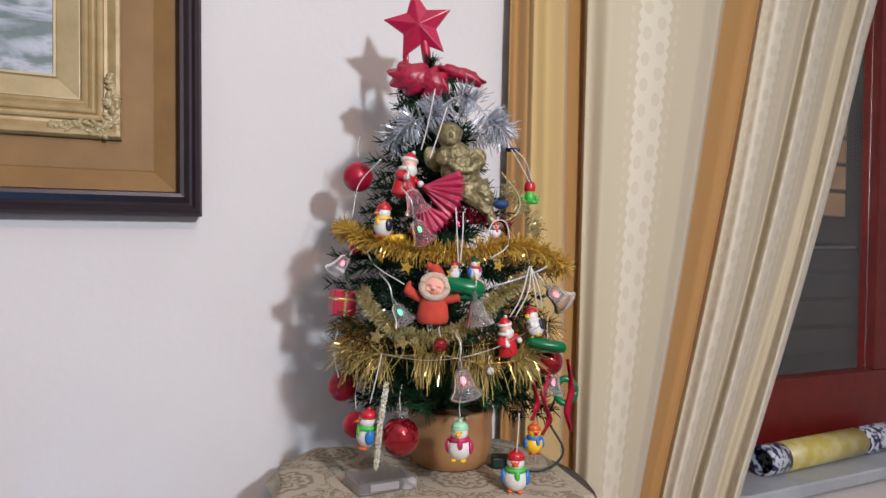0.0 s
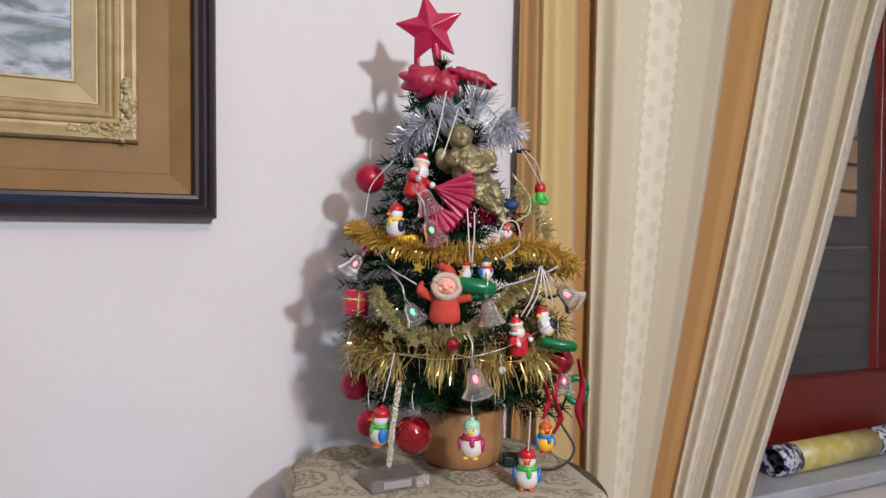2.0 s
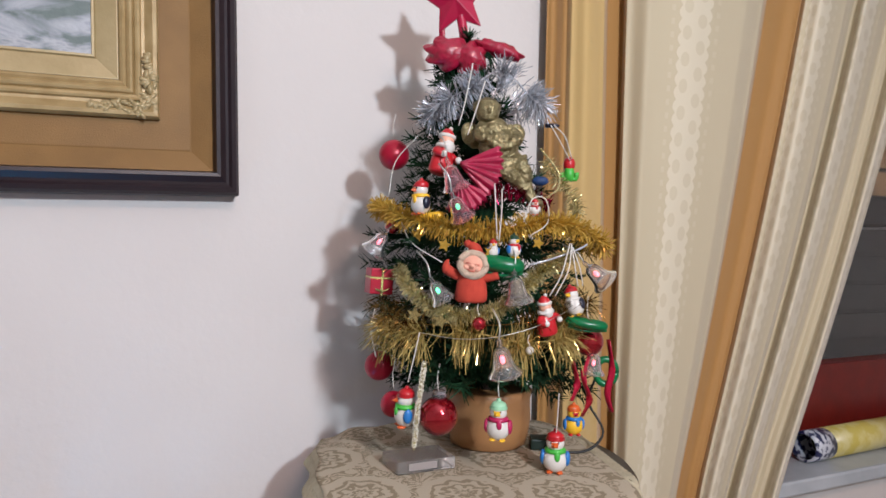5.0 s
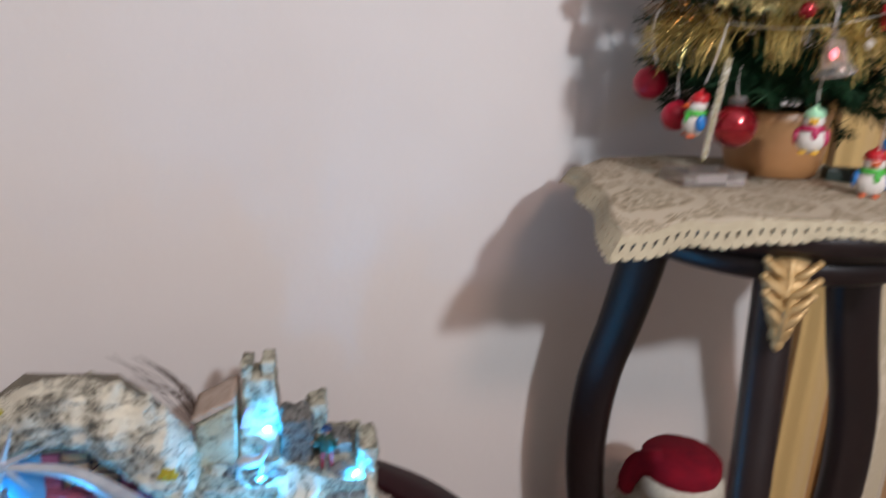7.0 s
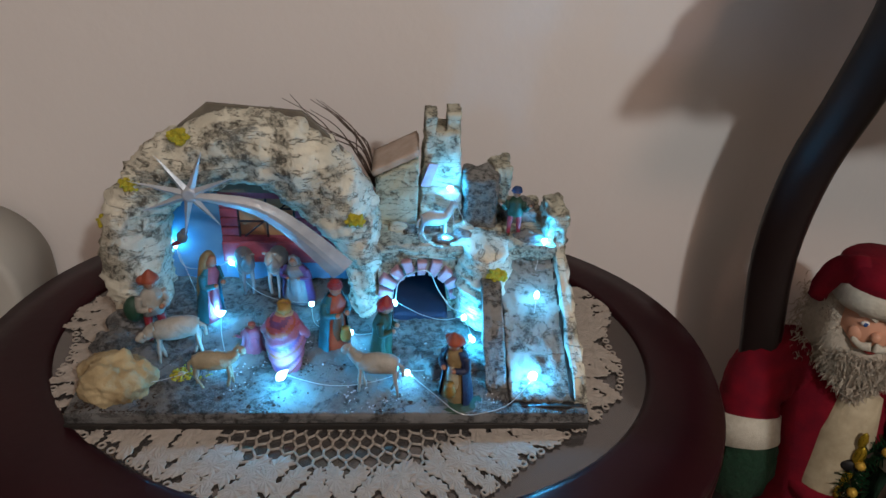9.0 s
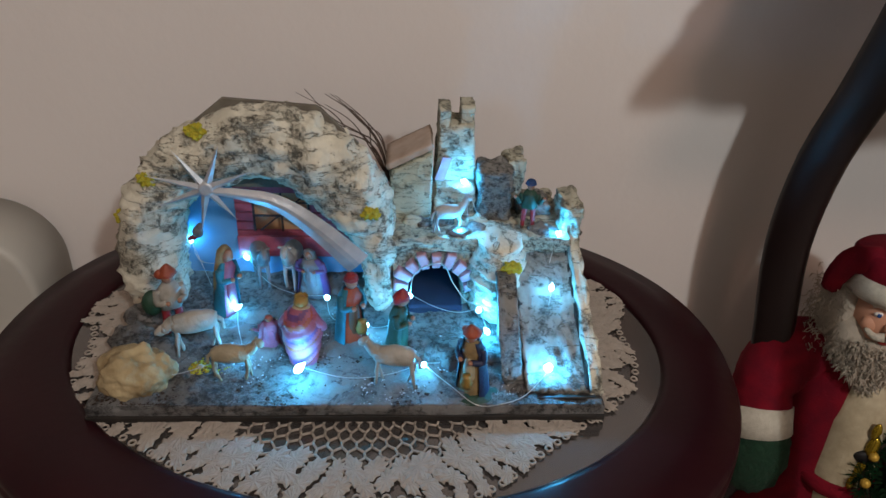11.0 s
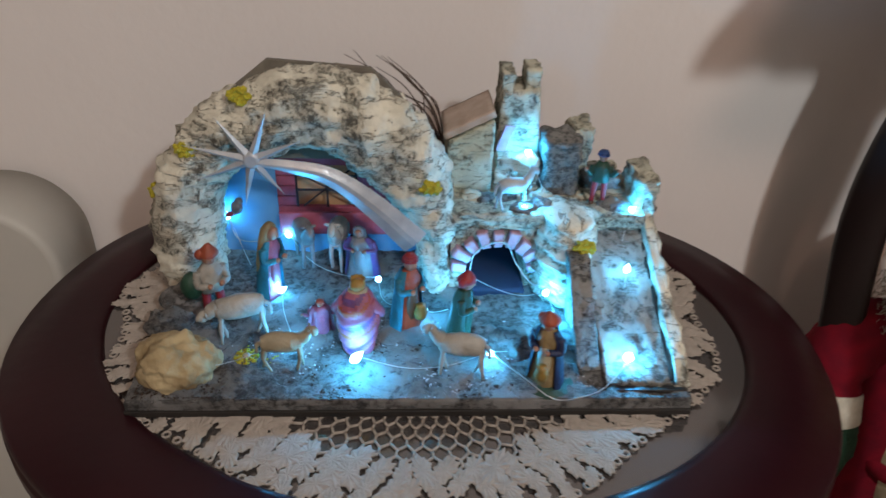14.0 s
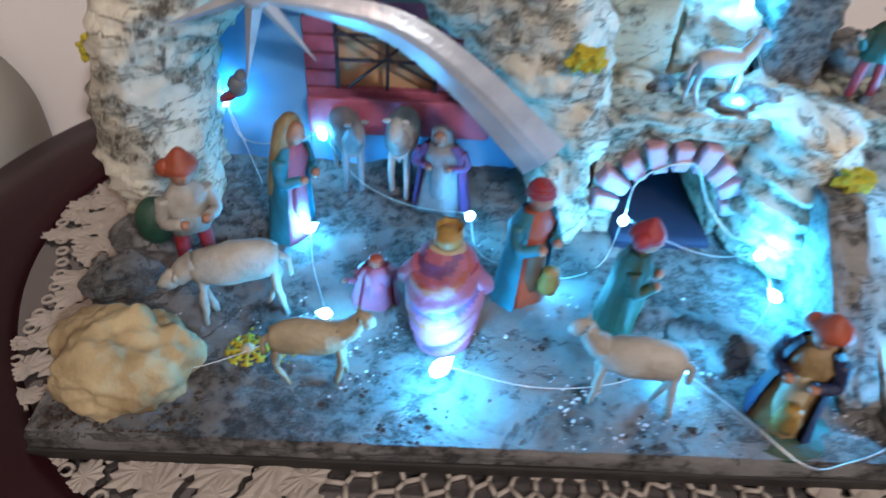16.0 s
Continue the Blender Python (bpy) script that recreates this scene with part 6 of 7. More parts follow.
def bell(label, r, t, z, size, material, tilt=(0, 0), led=None, up=0.03):
    th = tagged(empty("bell_ornament", on_tree(r, t, z, 0, *tilt)), label, "bell", "clear bells on the tree")
    bm = bmesh.new()
    s = size = size * 0.86
    lathe(bm, [(0.0, 0.62 * s), (0.18 * s, 0.60 * s), (0.30 * s, 0.45 * s), (0.36 * s, 0.15 * s), (0.44 * s, -0.15 * s), (0.62 * s, -0.36 * s), (0.64 * s, -0.42 * s), (0.58 * s, -0.40 * s), (0.40 * s, -0.15 * s), (0.31 * s, 0.15 * s), (0.25 * s, 0.42 * s), (0.12 * s, 0.54 * s), (0, 0.56 * s)], 24)
    part("bell", bm, material, th)
    bm = bmesh.new()
    lathe(bm, [(0, 0.60 * s), (0.10 * s, 0.62 * s), (0.09 * s, 0.9 * s), (0, 0.95 * s)], 10)
    part("stem", bm, CLEAR, th)
    if led:
        bm = bmesh.new()
        ball(bm, (0, 0, 0.15 * s), 0.10 * s, (1, 1, 1.6), 10, 7)
        part("led", bm, led, th, "small glowing coloured light")
    bm = bmesh.new()
    tube(bm, curve_pts([(0, 0, 0.9 * s), (0.004, 0.004, 0.9 * s + up * 0.5), (0, 0.014, 0.9 * s + up)], 6), 0.0009, 5)
    part("wire", bm, WIRE, th)


bell("clear plastic bell light tilted outwards", -0.128, 0.085, 0.272, 0.028, CLEAR, (10, 35), REDLED)
bell("clear plastic bell light in front of the swag", 0.030, 0.158, 0.226, 0.030, CLEAR, (8, -10))
bell("clear plastic bell light on the outer branch", 0.132, 0.06, 0.240, 0.032, CLEAR, (10, -50), REDLED)
bell("clear plastic bell light with pink glow over the pot", 0.017, 0.165, 0.152, 0.034, CLEAR, (10, -12), REDLED)
bell("clear plastic bell light near the outer bauble", 0.124, 0.085, 0.138, 0.026, CLEAR, (0, 5), REDLED)
bell("clear plastic bell light below the gift", -0.040, 0.135, 0.345, 0.030, PINKCLEAR, (15, -20))
bell("clear plastic bulb on the upper gold tinsel", -0.033, 0.145, 0.312, 0.028, PINKCLEAR, (25, -25), GREENLED)
bell("clear plastic bell light with green glow in the swag", -0.052, 0.145, 0.222, 0.026, CLEAR, (10, -30), GREENLED)

# gold cherub: one plain shape, seated, small wings behind
bm = bmesh.new()
ball(bm, (-0.006, -0.004, 0.047), 0.0165, (1, 0.95, 1.02))
ball(bm, (-0.006, 0.0, 0.053), 0.0175, (1.05, 1, 0.75))
for k in range(16):
    a = math.pi * 2 * k / 16
    ball(bm, (-0.006 + 0.0145 * math.cos(a), 0.001 + 0.012 * math.sin(a), 0.0555 + 0.003 * math.sin(3 * a)), 0.0046, (1, 1, 1), 8, 6)
ball(bm, (-0.006, 0.001, 0.060), 0.0125, (1, 1, 0.6), 12, 8)
ball(bm, (-0.0065, -0.0195, 0.0465), 0.0026, (1, 1, 1.2), 8, 6)
ball(bm, (-0.0065, -0.0165, 0.038), 0.005, (1, 0.8, 0.7), 8, 6)
ball(bm, (0.004, 0, 0.022), 0.022, (1.0, 0.8, 0.9))
ball(bm, (0.010, -0.003, 0.0), 0.027, (1.0, 0.86, 1.0))
ball(bm, (0.018, 0.0, -0.018), 0.026, (1.1, 0.85, 0.75))
for pts, r0, tp_ in (([(0.022, -0.008, -0.018), (0.038, -0.024, -0.026), (0.044, -0.022, -0.05), (0.054, -0.026, -0.07)], 0.0135, 0.5), ([(0.010, -0.008, -0.022), (0.018, -0.026, -0.034), (0.034, -0.024, -0.046), (0.044, -0.026, -0.056)], 0.0125, 0.5),
                     ([(-0.012, -0.002, 0.028), (-0.020, -0.014, 0.014), (-0.002, -0.026, 0.008)], 0.0078, 0.75), ([(0.022, -0.002, 0.028), (0.034, -0.012, 0.014), (0.022, -0.026, 0.006)], 0.0078, 0.75)):
    tube(bm, curve_pts(pts, 10), r0, 10, taper=tp_)
ball(bm, (0.056, -0.032, -0.072), 0.007, (1.2, 1.5, 0.8), 10, 8)
for s in (-1, 1):
    ball(bm, (0.006 + s * 0.028, 0.014, 0.018), 0.018, (0.8, 0.3, 1.1), 12, 8, turn=Matrix.Rotation(radians(s * 35), 4, "Y"))
for k in range(8):          # garland and drape across the lap
    u = k / 7
    ball(bm, (-0.012 + 0.046 * u, -0.022 - 0.006 * math.sin(u * 3.1), 0.012 - 0.012 * math.sin(u * 3.1)), 0.0058, (1, 0.8, 1), 8, 6)
for k in range(4):
    tube(bm, curve_pts([(-0.012 + 0.004 * k, -0.016, -0.012 - 0.004 * k), (0.014, -0.028, -0.018 - 0.005 * k), (0.044, -0.016, -0.012 - 0.006 * k)], 8), 0.0042, 8)
rough(bm, 0.0022, 160, 0, 3)
cherub = tagged(part("cherub_figure", bm, BRONZE, m=on_tree(0.000, 0.092, 0.384, 10) @ Matrix.Scale(0.86, 4)), "antique gold cherub statue seated in the tree", "statue")
mod = cherub.modifiers.new("blend", "REMESH")
mod.mode, mod.voxel_size, mod.use_smooth_shade = "VOXEL", 0.0011, True

# soft figures, birds and snowmen: each one plain shape
def hooded_figure(name, label, m, h, coat="coral"):
    mats = [P[coat], P["white"], P["skin"], P["red"]]
    bm = bmesh.new()
    lathe(bm, [(0, 0), (0.26 * h, 0.0), (0.29 * h, 0.05 * h), (0.27 * h, 0.3 * h), (0.21 * h, 0.5 * h), (0.1 * h, 0.58 * h), (0, 0.6 * h)], 20, (0, 0, 0), 1, 0.75, 0)
    for s in (-1, 1):
        tube(bm, curve_pts([(s * 0.18 * h, 0, 0.48 * h), (s * 0.31 * h, -0.08 * h, 0.40 * h), (s * 0.24 * h, -0.22 * h, 0.36 * h)], 8), 0.085 * h, 10, 0, 0.85)
        ball(bm, (s * 0.23 * h, -0.24 * h, 0.36 * h), 0.075 * h, (1, 1, 1), 10, 8, 1)
    lathe(bm, [(0.16 * h, 0.55 * h), (0.22 * h, 0.57 * h), (0.22 * h, 0.63 * h), (0.15 * h, 0.65 * h)], 18, (0, -0.01 * h, 0), 1, 0.9, 1)
    ball(bm, (0, -0.02 * h, 0.73 * h), 0.165 * h, (1, 0.95, 0.95), 18, 12, 2)
    ball(bm, (0, -0.12 * h, 0.60 * h), 0.13 * h, (1.15, 0.7, 1.2), 12, 8, 1)
    ball(bm, (0, -0.18 * h, 0.73 * h), 0.03 * h, (1, 1, 1), 8, 6, 2)
    lathe(bm, [(0.15 * h, 0.79 * h), (0.19 * h, 0.8 * h), (0.19 * h, 0.86 * h), (0.14 * h, 0.87 * h)], 18, (0, 0, 0), 1, 1, 1)
    lathe(bm, [(0.155 * h, 0.86 * h), (0.13 * h, 0.93 * h), (0.06 * h, 1.0 * h), (0, 1.02 * h)], 16, (0, 0, 0), 1, 1, 3)
    ball(bm, (0.05 * h, -0.02 * h, 1.02 * h), 0.05 * h, (1, 1, 1), 8, 6, 3 if coat == "coral" else 1)
    return tagged(part(name, bm, mats, m=m), label, "ornament", "little figures on the tree")


P["coral"] = mat("coral_felt", "b8402c", 0.9, colour2="a63524", scale=90, bump=0.0006, bump_scale=500)
P["brightgreen"], P["sunny"], P["skyblue"], P["mint"] = mat("toy_green", "4aa83a", 0.4), mat("toy_yellow", "e0b024", 0.4), mat("toy_blue", "2a6db0", 0.4), mat("toy_mint", "9ccda6", 0.4)
def felt_doll(m):
    """A squat felt doll: egg body, stub arms, tilted round head in a fur-brimmed hood."""
    mats = [P["coral"], FLEECE, mat("peach_felt", "dba48c", 0.85, colour2="d0957e", scale=60), mat("rosy_felt", "c06a58", 0.85)]
    bm = bmesh.new()
    lathe(bm, [(0, 0.0), (0.0165, 0.0), (0.0195, 0.003), (0.0200, 0.010), (0.0185, 0.022), (0.0155, 0.033), (0.009, 0.038), (0, 0.039)], 28, (0, 0, 0), 1, 0.85, 0)
    tube(bm, curve_pts([(-0.011, 0, 0.030), (-0.020, -0.001, 0.0335), (-0.030, -0.003, 0.040)], 8), 0.0058, 10, 0, 1.1)
    tube(bm, curve_pts([(0.011, 0, 0.030), (0.022, -0.001, 0.031), (0.033, -0.003, 0.034)], 8), 0.0055, 10, 0, 0.9)
    ball(bm, (-0.0305, -0.003, 0.0405), 0.0064, (1, 1, 1), 10, 8, 0)
    n0 = len(bm.verts)
    ball(bm, (0, -0.003, 0.046), 0.0145, (1.05, 0.95, 0.92), 20, 14, 2)
    for s in (-1, 1):
        ball(bm, (s * 0.0068, -0.0135, 0.0425), 0.0046, (1, 0.7, 0.8), 10, 8, 2)
        tube(bm, curve_pts([(s * 0.003, -0.0172, 0.0478), (s * 0.0055, -0.0168, 0.0486), (s * 0.008, -0.0155, 0.0476)], 6), 0.0006, 5, 3)
    ball(bm, (0, -0.0175, 0.0452), 0.0026, (1.2, 1, 0.9), 8, 6, 2)
    tube(bm, curve_pts([(-0.004, -0.0165, 0.0402), (0, -0.0172, 0.0388), (0.004, -0.0165, 0.0402)], 6), 0.0007, 5, 3)
    pts = [Vector((0.0155 * math.cos(2 * math.pi * i / 28), -0.0095 + 0.004 * math.sin(2 * math.pi * i / 28), 0.047 + 0.0135 * math.sin(2 * math.pi * i / 28))) for i in range(29)]
    tube(bm, pts, 0.0048, 12, 1)
    ball(bm, (0, 0.004, 0.050), 0.0175, (1, 0.85, 0.95), 18, 12, 0)
    tube(bm, curve_pts([(0, 0.002, 0.058), (-0.003, 0.001, 0.066), (-0.010, 0.0, 0.070)], 8), 0.0115, 12, 0, 0.4)
    ball(bm, (-0.0125, 0, 0.0705), 0.0048, (1, 1, 1), 10, 8, 0)
    bm.verts.ensure_lookup_table()
    turn = Matrix.Translation((0, 0, 0.036)) @ Matrix.Rotation(radians(11), 4, "Y") @ Matrix.Translation((0, 0, -0.036))
    for v in bm.verts[n0:]:
        v.co = turn @ v.co
    rough(bm, 0.0007, 420, 0, 4)
    for f in bm.faces:
        f.smooth = True
    return tagged(part("christmas_doll", bm, mats, m=m), "coral felt christmas doll with cream fur brimmed hood", "doll", "little figures on the tree")


FLEECE = mat("cream_fleece", "c9b29c", 0.95, colour2="b09a84", scale=200, bump=0.0016, bump_scale=800)
felt_doll(on_tree(-0.018, 0.150, 0.214, -4) @ Matrix.Scale(0.86, 4))
hooded_figure("christmas_ornament", "small red and white plastic christmas figure with magenta foil gift", on_tree(-0.056, 0.118, 0.352, 48, 0, 14), 0.052, "red")
hooded_figure("christmas_ornament", "small red and white plastic christmas figure on a cotton string", on_tree(0.066, 0.135, 0.180, 40, 0, -12), 0.042, "red")


def bird(name, label, m, h, body="white", wing="skyblue", hat="red", scarf="brightgreen", beak="orange"):
    mats = [P[body], P[wing], P[hat], P[scarf], P[beak], P["navy"]]
    bm = bmesh.new()
    ball(bm, (0, 0, 0.30 * h), 0.29 * h, (1, 0.9, 1.05), 18, 12, 0)
    ball(bm, (0, -0.01 * h, 0.68 * h), 0.21 * h, (1, 1, 0.95), 16, 10, 0)
    lathe(bm, [(0.17 * h, 0.47 * h), (0.25 * h, 0.48 * h), (0.25 * h, 0.55 * h), (0.18 * h, 0.58 * h)], 16, (0, 0, 0), 1, 1, 3)
    ball(bm, (0.06 * h, -0.24 * h, 0.42 * h), 0.09 * h, (0.8, 0.5, 1.3), 8, 6, 3)
    for s in (-1, 1):
        ball(bm, (s * 0.28 * h, 0, 0.34 * h), 0.12 * h, (0.6, 1, 1.5), 10, 7, 1)
        ball(bm, (s * 0.08 * h, -0.195 * h, 0.73 * h), 0.025 * h, (1, 1, 1), 6, 5, 5)
        ball(bm, (s * 0.12 * h, -0.1 * h, 0.025 * h), 0.08 * h, (1, 1.5, 0.5), 8, 6, 4)
    bmesh.ops.create_cone(bm, segments=10, radius1=0.07 * h, radius2=0.004 * h, depth=0.16 * h, cap_ends=True, matrix=Matrix.Translation((0, -0.26 * h, 0.67 * h)) @ Matrix.Rotation(radians(90), 4, "X"))
    for f in bm.faces:
        if f.calc_center_median().y < -0.19 * h and abs(f.calc_center_median().z - 0.67 * h) < 0.075 * h and abs(f.calc_center_median().x) < 0.075 * h:
            f.material_index = 4
    ball(bm, (0, 0.02 * h, 0.83 * h), 0.20 * h, (1, 1, 0.62), 16, 8, 2)
    lathe(bm, [(0.19 * h, 0.75 * h), (0.225 * h, 0.77 * h), (0.21 * h, 0.82 * h)], 16, (0, 0, 0), 1, 1, 2)
    ball(bm, (0, 0.02 * h, 0.96 * h), 0.06 * h, (1, 1, 1), 8, 6, 2)
    return tagged(part(name, bm, mats, m=m), label, "ornament", "little figures on the tree")


bird("snowman_ornament", "white snowman ornament with red cap and green scarf", on_tree(0.078, 0.125, CLOTH_Z, -10), 0.047)
bird("bird_ornament", "white bird ornament with red striped cap", on_tree(-0.088, 0.132, 0.074, -70, 0, 6), 0.045, "white", "skyblue", "red", "brightgreen", "orange")
bird("penguin_ornament", "white penguin ornament with mint cap and crimson wings", on_tree(0.014, 0.148, 0.067, -12), 0.044, "white", "rose", "mint", "rose", "sunny")
bird("bird_ornament", "small bright blue and yellow toy ornament", on_tree(0.101, 0.10, 0.062, 10), 0.036, "sunny", "skyblue", "orange", "skyblue", "red")
bird("penguin_ornament", "white penguin ornament in a yellow and red sledge", on_tree(-0.076, 0.125, 0.306, -50), 0.040, "white", "navy", "red", "sunny", "orange")
bird("penguin_ornament", "white and black penguin ornament with red cap", on_tree(0.100, 0.115, 0.198, -40, 0, -20), 0.036, "white", "navy", "red", "white", "sunny")
bird("bird_ornament", "small white and blue bird on a green sledge", on_tree(0.026, 0.150, 0.262, 40), 0.026, "white", "skyblue", "green", "red", "sunny")
bird("bird_ornament", "tiny white bird with red cap hanging on strings", on_tree(0.004, 0.152, 0.262, 10), 0.020, "white", "skyblue", "red", "white", "sunny")
bird("snowman_ornament", "tiny white snowman with red cap on the gold tinsel", on_tree(0.048, 0.138, 0.308, 10), 0.018, "white", "white", "red", "red", "orange")
for nm, lb, m, size, mt in (("toy_sledge", "glossy green plastic sledge ornament", on_tree(0.014, 0.152, 0.255, 0, 0, 8), (0.024, 0.012, 0.0125), GREENTOY), ("toy_sledge", "glossy green plastic sledge under the penguin", on_tree(0.110, 0.115, 0.190, 0, 0, 8), (0.024, 0.011, 0.0085), GREENTOY),
                            ("toy_sledge", "yellow and red plastic sledge under the penguin", on_tree(-0.066, 0.122, 0.304, -20, 0, -8), (0.018, 0.010, 0.007), P["sunny"]), ("toy_cactus", "green and red plastic cactus ornament", on_tree(0.098, 0.03, 0.362), (0.006, 0.006, 0.013), P["brightgreen"])):
    bm = bmesh.new()
    bmesh.ops.create_icosphere(bm, subdivisions=3, radius=1)
    for v in bm.verts:
        x, y, z = v.co
        v.co = Vector((x * size[0], y * size[1], z * size[2] * (0.7 + 0.5 * x * x)))
    for f in bm.faces:
        f.smooth = True
    th = tagged(part(nm, bm, mt, m=m), lb, "ornament")
    bm = bmesh.new()
    if nm == "toy_cactus":
        ball(bm, (0.0, 0.002, 0.012), 0.0075, (1, 1, 1.3), 10, 8)
        part("red_top", bm, P["red"], th, "red top")
        for s in (-1, 1):
            bm = bmesh.new()
            tube(bm, curve_pts([(0, 0, -0.004), (s * 0.008, 0, -0.006), (s * 0.009, 0, 0.002)], 6), 0.003, 8)
            part("arm", bm, P["brightgreen"], th)
    else:
        tube(bm, curve_pts([(-size[0] * 0.8, 0, -size[2] * 0.75), (0, 0, -size[2] * 0.95), (size[0] * 0.95, 0, -size[2] * 0.5)], 8), 0.0016, 6)
        part("runner", bm, mt, th)

# gifts, stars, sticks, beads, ribbons and strings
gift = tagged(empty("gift_ornament", on_tree(-0.128, 0.065, 0.228, 25, 0, 4)), "small red foil gift box with ribbon", "gift box")
bm = bmesh.new()
box(bm, -0.014, -0.012, -0.015, 0.014, 0.012, 0.015, 0.0012)
part("box", bm, SATIN, gift)
bm = bmesh.new()
box(bm, -0.0146, -0.0126, 0.003, 0.0146, 0.0126, 0.0055)
box(bm, -0.0015, -0.0127, -0.0156, 0.0015, 0.0127, 0.0156)
part("ribbon", bm, GLITTER, gift, "thin pale gold ribbon")
bm = bmesh.new()
tube(bm, curve_pts([(0, -0.013, -0.012), (-0.008, -0.016, -0.009), (0, -0.013, -0.011), (0.008, -0.016, -0.008), (0, -0.013, -0.012)], 16), 0.0012, 5)
part("bow", bm, GLITTER, gift)
foil = tagged(empty("gift_sack", on_tree(-0.012, 0.122, 0.366, 0, 0, -12)), "magenta satin sack beside the small christmas figure", "gift sack")
for name, apex, a0, a1, radius in (("sack", (-0.024, -0.010, 0.002), 12, -62, 0.048), ("fold", (-0.026, -0.014, -0.016), -35, -125, 0.036)):
    bm = bmesh.new()
    rings = []
    for k in range(13):        # pleated foil fanning out from its tied end
        u = k / 12
        ring = []
        for q in range(25):
            a = math.radians(a0 + (a1 - a0) * q / 24)
            pleat = (0.0045 if q % 4 < 2 else -0.0045) * u * (0.6 + 0.4 * math.sin(q * 1.3))
            rad = radius * (0.06 + 0.94 * u) * (1 + 0.05 * math.sin(q * 2.1) * u)
            ring.append(bm.verts.new(Vector(apex) + Vector((rad * math.cos(a), pleat - 0.006 * math.sin(math.pi * q / 24), rad * math.sin(a)))))
        if rings:
            for q in range(24):
                bm.faces.new((rings[-1][q], rings[-1][q + 1], ring[q + 1], ring[q])).smooth = True
        rings.append(ring)
    rough(bm, 0.0012, 130, 0, a0)
    part(name, bm, MAGENTA, foil).modifiers.new("thick", "SOLIDIFY").thickness = 0.0006
for r, t, z, s, mt in ((-0.078, 0.152, 0.199, 0.009, GLITTER), (-0.050, 0.160, 0.194, 0.009, GLITTER), (-0.079, 0.118, 0.284, 0.008, TIN["gold"]), (-0.048, 0.142, 0.274, 0.008, TIN["gold"]), (0.052, 0.142, 0.278, 0.007, TIN["gold"]), (-0.134, 0.05, 0.318, 0.007, TIN["gold"]), (0.001, 0.155, 0.268, 0.007, TIN["gold"])):
    bm = bmesh.new()
    rimv = [[], []]
    for k, y in enumerate((-0.0006, 0.0006)):
        for i in range(10):
            a = math.radians(90 + 36 * i)
            q = s if i % 2 == 0 else s * 0.48
            rimv[k].append(bm.verts.new((q * math.cos(a), y, q * math.sin(a))))
    bm.faces.new(rimv[0])
    bm.faces.new(rimv[1][::-1])
    for i in range(10):
        bm.faces.new((rimv[0][i], rimv[1][i], rimv[1][(i + 1) % 10], rimv[0][(i + 1) % 10]))
    tagged(part("star_sequin", bm, mt, m=on_tree(r, t, z, 10, 12, 15)), "small flat gold star sequin on the tinsel", "star", "gold star sequins")
stick = tagged(empty("glitter_stick", TM), "thin hanging silver-gold glitter stick", "ornament")
axis = curve_pts([tp(-0.066, 0.148, 0.148), tp(-0.072, 0.148, 0.10), tp(-0.076, 0.145, 0.052)], 30)
bm = bmesh.new()
tube(bm, axis, 0.0018, 8)
part("rod", bm, TIN["pale"], stick)
V, F = [], []
rng = random.Random(8)
for k in range(900):
    i = rng.randrange(29)
    c = axis[i].lerp(axis[i + 1], rng.random())
    w = Vector((rng.gauss(0, 1), rng.gauss(0, 1), rng.gauss(0, 0.3))).normalized()
    c = c + w * rng.uniform(0.0016, 0.0031)
    e1 = Vector((rng.gauss(0, 1), rng.gauss(0, 1), rng.gauss(0, 1))).normalized() * 0.0011
    e2 = e1.orthogonal().normalized() * 0.0011
    i = len(V)
    V += [c - e1, c - e2, c + e1, c + e2]
    F.append((i, i + 1, i + 2, i + 3))
strips("glitter", V, F, mat("silver_gold_glitter", "f0eee6", 0.2, 0.35, colour2="cfc8ac", scale=500), stick, "", "stuff")
bm = bmesh.new()
for i in range(46):
    p = curve_pts([tp(0.045, 0.145, 0.255), tp(0.07, 0.135, 0.262), tp(0.10, 0.11, 0.272), tp(0.112, 0.09, 0.277)], 45)[i]
    ball(bm, p, 0.0013, (1, 1, 1), 6, 5)
tagged(part("bead_chain", bm, TIN["silver"], m=TM), "thin chain of silver beads", "bead chain", kind="stuff")
bm = bmesh.new()
for i in range(40):
    p = curve_pts([tp(0.058, 0.085, 0.385), tp(0.078, 0.08, 0.36), tp(0.078, 0.085, 0.34), tp(0.062, 0.095, 0.328)], 39)[i]
    ball(bm, p, 0.0015, (1, 1, 1), 6, 5)
tagged(part("bead_chain", bm, TIN["pale"], m=TM), "thin chain of pale gold beads", "bead chain", kind="stuff")
